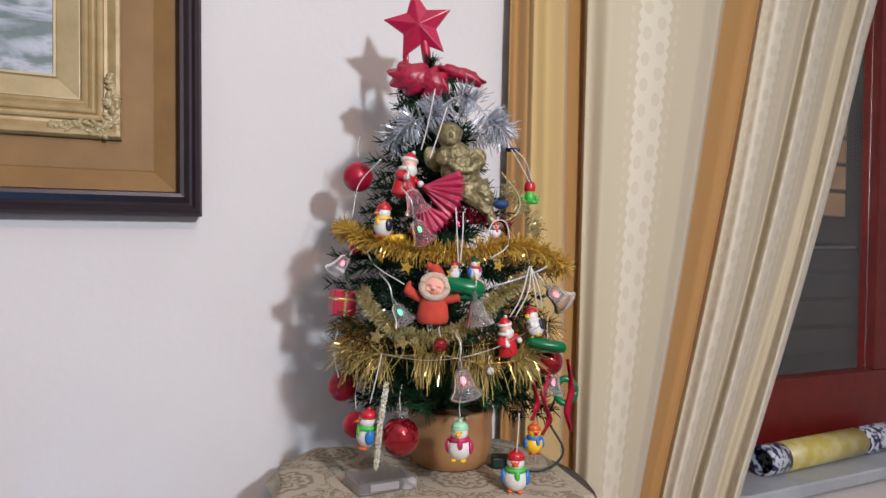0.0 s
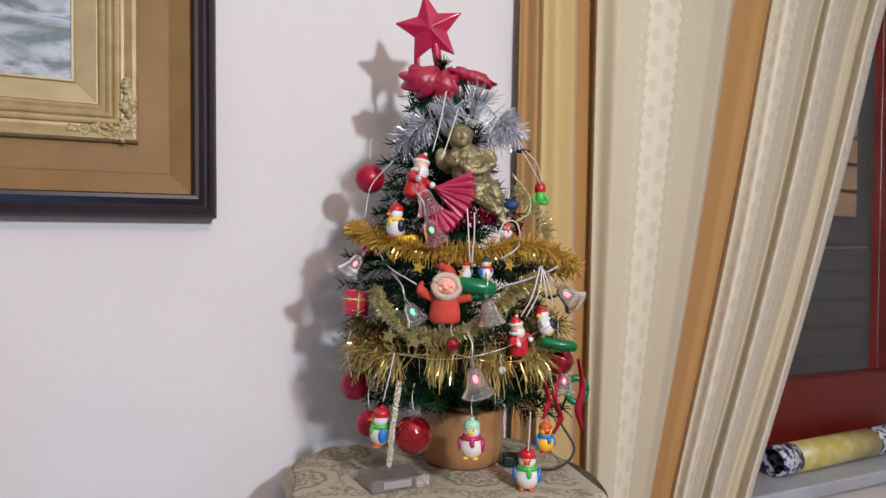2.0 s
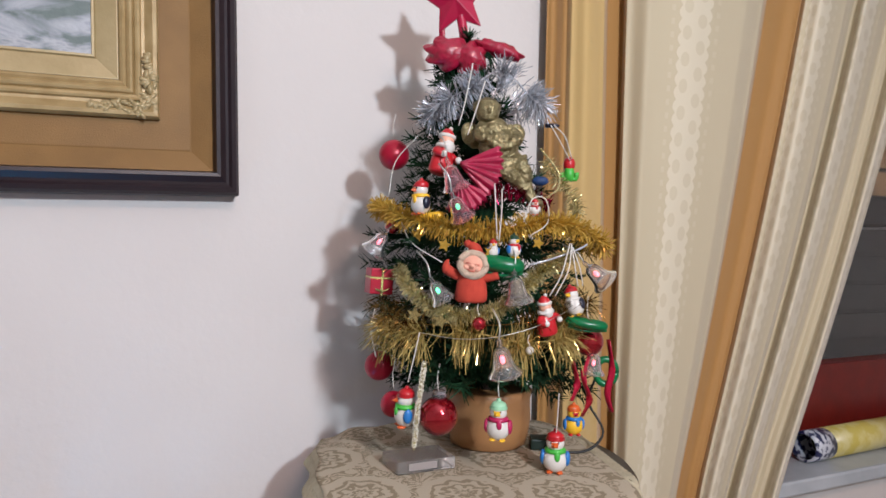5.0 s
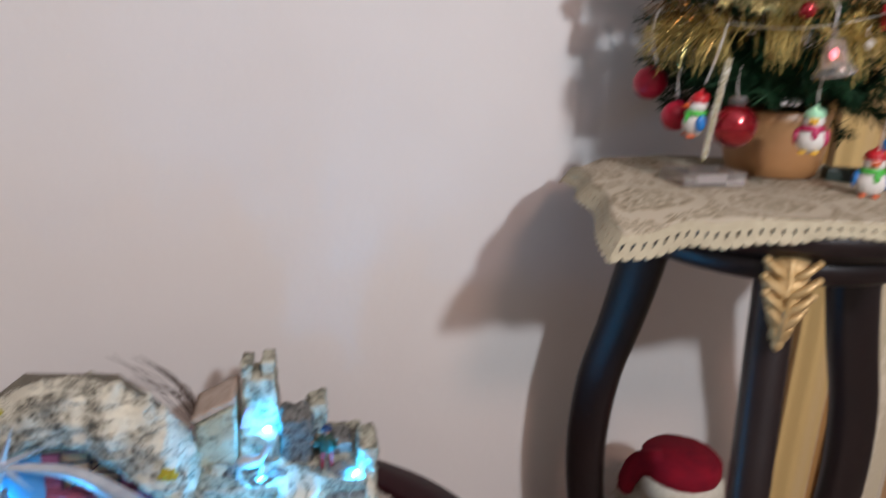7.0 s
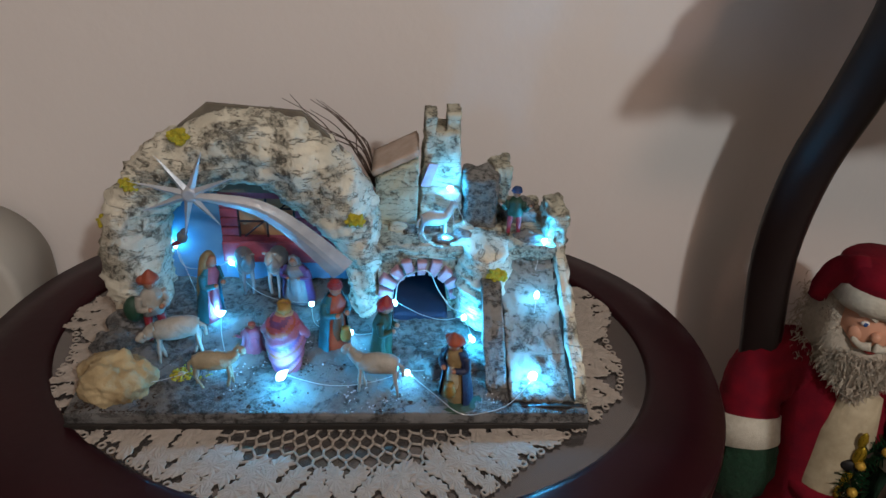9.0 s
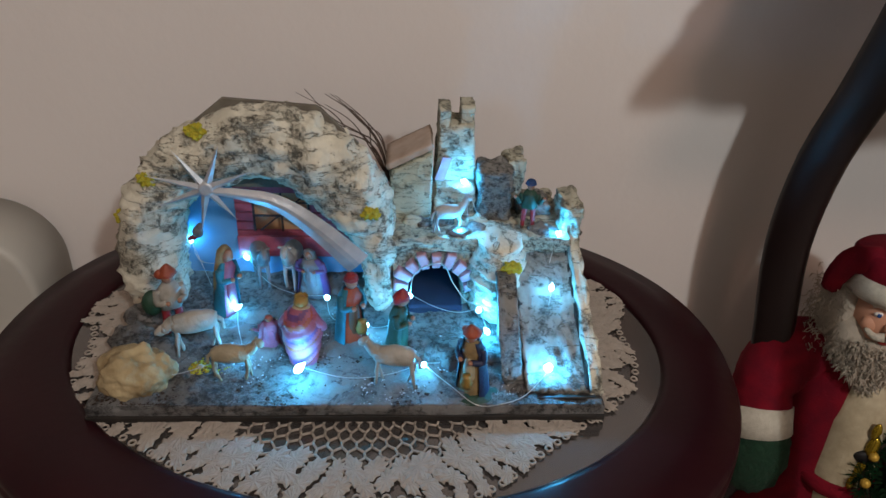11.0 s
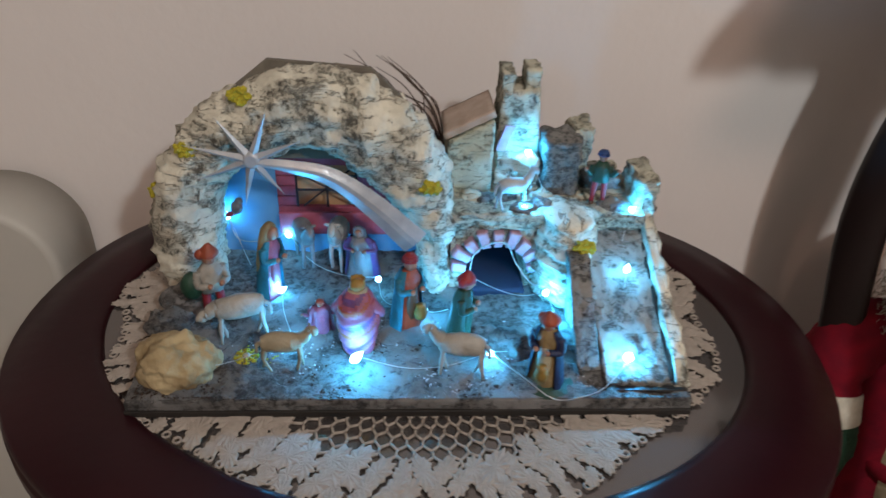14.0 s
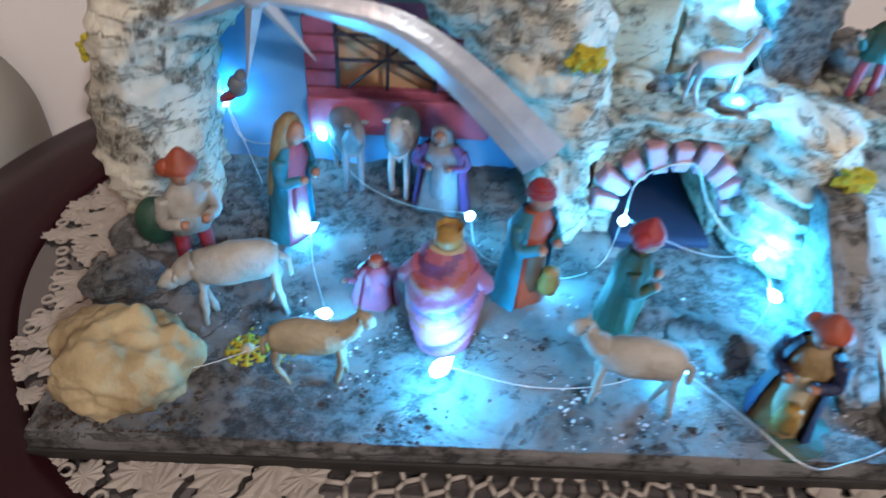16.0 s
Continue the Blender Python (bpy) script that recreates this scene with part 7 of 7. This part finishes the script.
STR = [[(-0.022, 0.115, 0.475), (-0.03, 0.118, 0.43), (-0.036, 0.12, 0.405)], [(-0.008, 0.115, 0.455), (-0.018, 0.12, 0.42), (-0.026, 0.122, 0.395)], [(0.004, 0.15, 0.34), (0.006, 0.155, 0.31), (0.008, 0.155, 0.28)], [(0.012, 0.15, 0.335), (0.012, 0.155, 0.31), (0.010, 0.155, 0.28)],
       [(0.088, 0.125, 0.278), (0.078, 0.14, 0.245), (0.066, 0.14, 0.222)], [(0.090, 0.125, 0.278), (0.086, 0.135, 0.25), (0.072, 0.14, 0.222)], [(0.090, 0.125, 0.276), (0.094, 0.13, 0.25), (0.098, 0.125, 0.232)], [(0.092, 0.12, 0.274), (0.100, 0.125, 0.25), (0.104, 0.12, 0.232)],
       [(0.072, 0.05, 0.418), (0.084, 0.045, 0.40), (0.098, 0.035, 0.378)], [(0.076, 0.05, 0.418), (0.09, 0.045, 0.405), (0.100, 0.035, 0.38)], [(0.042, 0.145, 0.285), (0.062, 0.14, 0.30), (0.06, 0.135, 0.325), (0.045, 0.14, 0.325), (0.036, 0.145, 0.30)],
       [(-0.085, 0.07, 0.40), (-0.112, 0.06, 0.37), (-0.118, 0.07, 0.33)], [(-0.10, 0.10, 0.30), (-0.085, 0.12, 0.275), (-0.05, 0.142, 0.255)], [(-0.132, 0.07, 0.195), (-0.136, 0.07, 0.17), (-0.128, 0.08, 0.14)], [(-0.072, 0.15, 0.18), (-0.078, 0.152, 0.15), (-0.084, 0.145, 0.125)],
       [(0.014, 0.152, 0.135), (0.013, 0.152, 0.125), (0.014, 0.15, 0.114)], [(0.080, 0.13, 0.115), (0.079, 0.13, 0.09), (0.078, 0.127, 0.062)], [(-0.07, 0.152, 0.180), (-0.03, 0.162, 0.176), (0.01, 0.166, 0.180), (0.05, 0.155, 0.190), (0.085, 0.135, 0.205)]]
for k, pts in enumerate(STR):
    bm = bmesh.new()
    tube(bm, curve_pts([tp(*p) for p in pts], 12), 0.0007 if k < 17 else 0.00035, 5)
    tagged(part("cotton_string", bm, STRING if k < 17 else WIRE, m=TM), "white cotton hanging string on the tree" if k < 17 else "thin grey wire across the lower tinsel", "string", "ornament strings")
ringo = bmesh.new()
tube(ringo, [tp(0.144 + 0.012 * math.cos(2 * math.pi * i / 20), 0.055, 0.126 + 0.015 * math.sin(2 * math.pi * i / 20)) for i in range(21)], 0.0042, 8)
tagged(part("green_ring", ringo, GREENTOY, m=TM), "glossy green plastic ring ornament", "ornament")
for pts in ([(0.145, 0.06, 0.165), (0.150, 0.062, 0.13), (0.146, 0.058, 0.10), (0.152, 0.056, 0.078)], [(0.118, 0.09, 0.15), (0.112, 0.092, 0.125), (0.120, 0.09, 0.10), (0.112, 0.088, 0.08)], [(0.098, 0.1, 0.145), (0.104, 0.1, 0.12), (0.098, 0.1, 0.10)]):
    bm = bmesh.new()
    tube(bm, curve_pts([tp(*p) for p in pts], 12), 0.0042, 6, flat=0.15)
    tagged(part("red_ribbon", bm, SATIN, m=TM), "narrow curled red satin ribbon", "ribbon", "red ribbons")
bm = bmesh.new()
tube(bm, curve_pts([tp(0.07, 0.045, 0.034), tp(0.09, 0.06, 0.03), tp(0.125, 0.055, 0.031), tp(0.146, 0.04, 0.05), tp(0.128, 0.03, 0.085), tp(0.138, 0.02, 0.115), tp(0.125, 0.0, 0.15)], 26), 0.0016, 6)
tagged(part("light_cable", bm, mat("black_cable", "101211", 0.5), m=TM), "thin black cable of the tree lights", "cable")
bm = bmesh.new()
box(bm, 0.058, -0.05, CLOTH_Z, 0.094, -0.026, CLOTH_Z + 0.013, 0.002)
tagged(part("battery_case", bm, mat("dark_green_case", "10231a", 0.5), m=TM), "small dark green battery case behind the pot", "battery case")
bm = bmesh.new()
lathe(bm, [(0, 0), (0.0028, 0.001), (0.0028, 0.014), (0.0012, 0.018), (0, 0.018)], 8, (0, 0, 0), turn=Matrix.Rotation(radians(90), 3, "Y"))
tagged(part("blue_light", bm, P["navy"], m=on_tree(0.066, 0.035, 0.42)), "tiny unlit blue tree light", "light")
bm = bmesh.new()
ball(bm, (0, 0, 0), 0.006, (1.6, 1, 0.9), 10, 7)
tagged(part("blue_light", bm, P["blue"], m=on_tree(0.056, 0.105, 0.347)), "tiny blue plastic tree light", "light")
# clear acrylic box on the cloth
acr = tagged(empty("acrylic_box", on_tree(-0.070, 0.120, CLOTH_Z, 28) @ Matrix.Scale(0.80, 4)), "clear grey acrylic box lying on the cloth", "box")
ACR = mat("grey_acrylic", "dcd6d0", 0.12, colour2="d0cac4", scale=30, Transmission_Weight=0.86, IOR=1.25)
bm = bmesh.new()
box(bm, -0.046, -0.028, 0, 0.040, 0.03, 0.017, 0.002)
part("case", bm, ACR, acr)
bm = bmesh.new()
box(bm, -0.030, -0.0295, 0.0045, 0.012, -0.0285, 0.0145, 0.0004)
part("label", bm, mat("paper_label", "8f8884", 0.5), acr, "pale paper strip")

# ---- christmas doll under the pedestal ----
FUR = mat("white_fur", "d0c9ba", 0.95, colour2="aaa292", scale=90, bump=0.005, bump_scale=420)
VELVET = mat("red_velvet", "7a0a1e", 0.9, colour2="58071a", scale=40, bump=0.0008, bump_scale=300, Specular_IOR_Level=0.2)
KNIT = mat("green_knit", "0d3620", 0.9, colour2="0a2a18", scale=100, bump=0.003, bump_scale=120)
FACE = mat("doll_vinyl", "c8967a", 0.5, colour2="c08a6e", scale=20)
IVORY = mat("ivory_brocade", "b5a98c", 0.7, colour2="9c9074", scale=60, bump=0.0008, bump_scale=160)
EYE = mat("doll_eye", "2a4f86", 0.2)
BLACKM = mat("black_velvet", "0c0b0b", 0.6)


def bearded_christmas_doll(m):
    """A seated-size velvet doll, one plain mesh: coat, ivory front, sleeves with cuffs, mittens, face, curly hair and beard, flat cap."""
    bm = bmesh.new()
    rng = random.Random(5)
    mats = [VELVET, FUR, FACE, KNIT, IVORY, EYE, mat("doll_lips", "8a2420", 0.4), mat("gold_foil", "a8902c", 0.25, 0.8), BLACKM, mat("fleece_trim", "c9c4b4", 0.95, colour2="b4ae9c", scale=120, bump=0.002, bump_scale=500),
            mat("eye_white", "d8d4cc", 0.3), mat("curly_hair", "b9ae9c", 0.95, colour2="aca190", scale=140, bump=0.003, bump_scale=600)]
    lathe(bm, [(0, 0.0), (0.115, 0.0), (0.12, 0.03), (0.112, 0.12), (0.104, 0.20), (0.094, 0.27), (0.082, 0.315), (0.05, 0.345), (0, 0.352)], 36, (0, 0.03, 0), 1, 0.8, 0)
    # the ivory front with its foil bow and dark clasp
    lathe(bm, [(0, 0.06), (0.050, 0.07), (0.054, 0.16), (0.048, 0.25), (0.036, 0.31), (0, 0.33)], 24, (0.018, -0.012, 0), 1, 1.1, 4)
    for x, z, r in ((0.034, 0.262, 0.010), (0.038, 0.235, 0.013), (0.036, 0.190, 0.014), (0.030, 0.165, 0.011)):
        ball(bm, (x, -0.068, z), r, (0.7, 0.5, 1.4), 12, 8, 7)
    ball(bm, (0.036, -0.066, 0.214), 0.014, (1.3, 0.6, 0.8), 14, 10, 8)
    lathe(bm, [(0.056, 0.128), (0.066, 0.134), (0.068, 0.150), (0.058, 0.156)], 28, (0.018, -0.010, 0), 1, 1.05, 0)
    for s in (-1, 1):
        pts = curve_pts([(s * 0.055, 0.02, 0.325), (s * 0.100, 0.0, 0.318), (s * 0.128, -0.028, 0.278), (s * 0.126, -0.050, 0.240)], 14)
        rings = tube(bm, pts, 0.046, 18, 0)
        for k, ring in enumerate(rings):
            c = pts[k]
            for q, v in enumerate(ring):
                v.co = c + (v.co - c) * (0.95 + 0.14 * math.sin(math.pi * k / 14) + 0.05 * math.sin(k * 1.7 + q * 0.8))
        tube(bm, [(s * 0.127, -0.046, 0.248), (s * 0.124, -0.055, 0.228), (s * 0.120, -0.062, 0.210)], 0.050, 20, 9)
        mit = lathe(bm, [(0.038, 0.225), (0.046, 0.205), (0.050, 0.170), (0.044, 0.135), (0.028, 0.112), (0, 0.105)], 44, (s * 0.116, -0.066, 0), 1, 0.85, 3)
        for k, ring in enumerate(mit[:-1]):      # ribs of the knitting
            for q, v in enumerate(ring):
                f = 1 + 0.05 * (1 if (q // 2 + k) % 2 else -1)
                v.co.x, v.co.y = s * 0.116 + (v.co.x - s * 0.116) * f, -0.066 + (v.co.y + 0.066) * f
    hz = 0.415
    ball(bm, (0, 0, hz), 0.050, (0.90, 1.0, 1.12), 28, 20, 2)
    for s in (-1, 1):
        ball(bm, (s * 0.020, -0.037, hz - 0.006), 0.014, (1, 0.7, 0.9), 12, 8, 2)
        ball(bm, (s * 0.0165, -0.0445, hz + 0.012), 0.0060, (1.1, 0.5, 0.62), 12, 8, 10)
        ball(bm, (s * 0.0165, -0.0470, hz + 0.0115), 0.0032, (1, 0.35, 0.95), 10, 8, 5)
        tube(bm, curve_pts([(s * 0.006, -0.049, hz + 0.021), (s * 0.016, -0.048, hz + 0.026), (s * 0.027, -0.042, hz + 0.022)], 8), 0.0034, 8, 9, 0.7)
        tube(bm, curve_pts([(s * 0.002, -0.053, hz - 0.015), (s * 0.014, -0.051, hz - 0.017), (s * 0.027, -0.043, hz - 0.012)], 8), 0.0068, 8, 9, 0.5)
    ball(bm, (0, -0.052, hz - 0.001), 0.0082, (0.95, 1, 0.95), 12, 8, 2)
    ball(bm, (0, -0.049, hz - 0.024), 0.0062, (1.3, 0.6, 0.7), 10, 8, 6)
    # hair and beard: a soft mass, then curls on it
    for c, r, sc in (((-0.056, 0.012, hz - 0.012), 0.036, (0.8, 1.1, 1.5)), ((0.056, 0.012, hz - 0.012), 0.036, (0.8, 1.1, 1.5)), ((0, 0.03, hz), 0.056, (1, 0.8, 1.1)), ((0, -0.022, hz - 0.060), 0.040, (1.15, 0.8, 1.05)), ((-0.034, -0.018, hz - 0.044), 0.030, (1, 0.9, 1.2)), ((0.034, -0.018, hz - 0.044), 0.030, (1, 0.9, 1.2))):
        ball(bm, c, r, sc, 18, 14, 11)
    for k in range(3400):        # single curls of hair, each a thin bent strip
        if k % 5 < 3:
            x = rng.uniform(-0.058, 0.058)
            c = Vector((x, -0.047 + 7 * x * x - rng.uniform(0, 0.008), hz - 0.034 - rng.uniform(0, 0.070) * (1 - abs(x) / 0.10)))
        else:
            s = rng.choice((-1, 1))
            c = Vector((s * rng.uniform(0.048, 0.094 if s < 0 else 0.084), rng.uniform(-0.036, 0.05), hz + rng.uniform(-0.064, 0.032)))
        d = Vector((rng.gauss(0, 0.6), rng.gauss(-0.35, 0.4), rng.gauss(-0.6, 0.5))).normalized() * rng.uniform(0.008, 0.016)
        w = d.cross(Vector((rng.gauss(0, 1), rng.gauss(0, 1), rng.gauss(0, 1)))).normalized()
        bend, w = w.cross(d) * 0.35, w * 0.0009
        p0, p1, p2 = c, c + d * 0.5 + bend, c + d
        vs = [bm.verts.new(q) for q in (p0 - w, p0 + w, p1 + w, p1 - w, p2 + w * 0.4, p2 - w * 0.4)]
        for q in ((0, 1, 2, 3), (3, 2, 4, 5)):
            bm.faces.new([vs[i] for i in q]).material_index = 11
    # flat cap: fleece band, red crown, its tip hanging to one side
    lathe(bm, [(0.046, hz + 0.024), (0.060, hz + 0.025), (0.069, hz + 0.035), (0.070, hz + 0.047), (0.063, hz + 0.056), (0.05, hz + 0.058)], 36, (0, 0.005, 0), 1, 1, 9)
    lathe(bm, [(0.060, hz + 0.052), (0.064, hz + 0.062), (0.063, hz + 0.077), (0.057, hz + 0.083), (0, hz + 0.084)], 36, (0, 0.005, 0), 1, 1, 0)
    tube(bm, curve_pts([(-0.035, -0.012, hz + 0.070), (-0.066, -0.020, hz + 0.070), (-0.080, -0.024, hz + 0.052), (-0.084, -0.022, hz + 0.028)], 12), 0.021, 14, 0, 0.62)
    ball(bm, (-0.080, -0.006, hz - 0.072), 0.015, (0.9, 0.9, 1.5), 12, 8, 0)
    rough(bm, 0.0016, 150, 0, 2)
    for f in bm.faces:
        f.smooth = True
    return tagged(part("bearded_christmas_doll", bm, mats, m=m), "red velvet christmas doll with white beard and green knitted mittens", "doll")


bearded_christmas_doll(pose(0.424, 0.866, 0.0008, 0, 0, -25) @ Matrix.Diagonal((0.88, 0.88, 0.998, 1)))

# ---- on the window sill ----
WRAP = mat("yellow_gift_paper", "bfae52", 0.35, colour2="cabf80", scale=26, spread=0.15, Coat_Weight=0.3)
WRAP2 = mat("navy_white_gift_paper", "20264e", 0.35, colour2="c4c6cc", scale=60, spread=0.06, Coat_Weight=0.3)
roll = tagged(empty("gift_paper_roll", pose(1.47, 1.11, 0.7095, 0, 0, 2)), "yellow gift paper roll with navy pattern on the sill", "gift wrap")
for name, x0, x1, mt in (("navy_end", 0.0, 0.07, WRAP2), ("paper", 0.0702, 0.40, WRAP), ("navy_end", 0.4002, 0.62, WRAP2)):
    bm = bmesh.new()
    lathe(bm, [(0.030, x0), (0.0365, x0), (0.037, (x0 + x1) / 2), (0.0365, x1), (0.030, x1)], 28, (0, 0, 0), turn=Matrix.Rotation(radians(90), 3, "Y"))
    part(name, bm, mt, roll)
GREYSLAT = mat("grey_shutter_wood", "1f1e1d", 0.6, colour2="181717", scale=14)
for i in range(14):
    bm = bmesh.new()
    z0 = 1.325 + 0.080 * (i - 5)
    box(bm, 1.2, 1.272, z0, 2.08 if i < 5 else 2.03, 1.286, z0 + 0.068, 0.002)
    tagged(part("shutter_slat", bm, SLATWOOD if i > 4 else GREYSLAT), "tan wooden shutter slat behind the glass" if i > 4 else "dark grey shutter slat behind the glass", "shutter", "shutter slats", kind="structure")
bm = bmesh.new()
tube(bm, [(1.3, 1.266, 1.215), (2.07, 1.266, 1.235)], 0.004, 8)
tagged(part("shutter_bar", bm, mat("dull_steel", "8a8a88", 0.4, 0.7)), "thin steel bar across the shutter behind glass", "bar", kind="structure")

# wreath beside the doll and the frosted box behind the oval table
wreath = tagged(empty("small_wreath", pose(0.475, 0.765, 0.20, 60, 0, -35)), "small dark green wreath with gold beads beside the doll", "wreath")
rng = random.Random(77)
V, F = [], []
for k in range(1500):
    a = rng.uniform(0, 2 * math.pi)
    c = Vector((0.055 * math.cos(a), 0.055 * math.sin(a), 0))
    w = Vector((rng.gauss(0, 1), rng.gauss(0, 1), rng.gauss(0, 1))).normalized()
    q = w.orthogonal().normalized() * 0.0009
    i = len(V)
    V += [c - q, c + q, c + w * 0.022 + q, c + w * 0.022 - q]
    F.append((i, i + 1, i + 2, i + 3))
strips("needles", V, F, NEEDLE, wreath, "", "stuff")
bm = bmesh.new()
tube(bm, [(0.055 * math.cos(2 * math.pi * i / 24), 0.055 * math.sin(2 * math.pi * i / 24), 0) for i in range(25)], 0.004, 6)
part("ring", bm, BARK, wreath)
for i in range(9):
    a = 2 * math.pi * i / 9
    bm = bmesh.new()
    ball(bm, (0.055 * math.cos(a), 0.055 * math.sin(a), 0.016), 0.007, (1, 1, 1), 12, 8)
    part("bead", bm, TIN["gold"], wreath)
FROST = mat("frosted_plastic", "aeaba1", 0.6, colour2="a6a39a", scale=8)
store = tagged(empty("storage_box", pose(-0.832, 1.005, 0.0)), "frosted white plastic storage box behind the oval table", "storage box")
NSEG, RAD, TOP, HALF = 14, 0.085, 0.490, 0.162


def box_outline(inset):
    pts = [(-HALF + inset, 0.0), (HALF - inset, 0.0)]
    for sgn, a0 in ((1, 0), (-1, 90)):
        for k in range(NSEG + 1):
            a = math.radians(a0 + 90 * k / NSEG)
            pts.append((sgn * (HALF - RAD) + (RAD - inset) * math.cos(a), TOP - RAD + (RAD - inset) * math.sin(a)))
    return pts


bm = bmesh.new()
loops = []
for y, inset in ((0.06, 0.0), (-0.036, 0.0), (-0.040, 0.001), (-0.043, 0.003), (-0.0448, 0.006), (-0.0455, 0.010)):
    loops.append([bm.verts.new((x, y, z)) for x, z in box_outline(inset)])
for la, lb in zip(loops, loops[1:]):
    for k in range(len(la)):
        q = (k + 1) % len(la)
        f = bm.faces.new((la[k], la[q], lb[q], lb[k]))
        f.smooth = True
bm.faces.new(loops[0][::-1])
bm.faces.new(loops[-1])
bmesh.ops.recalc_face_normals(bm, faces=bm.faces)
part("tub", bm, FROST, store)
bm = bmesh.new()
box(bm, -0.06, -0.0485, 0.30, 0.06, -0.0457, 0.325, 0.001)
part("grip", bm, FROST, store)
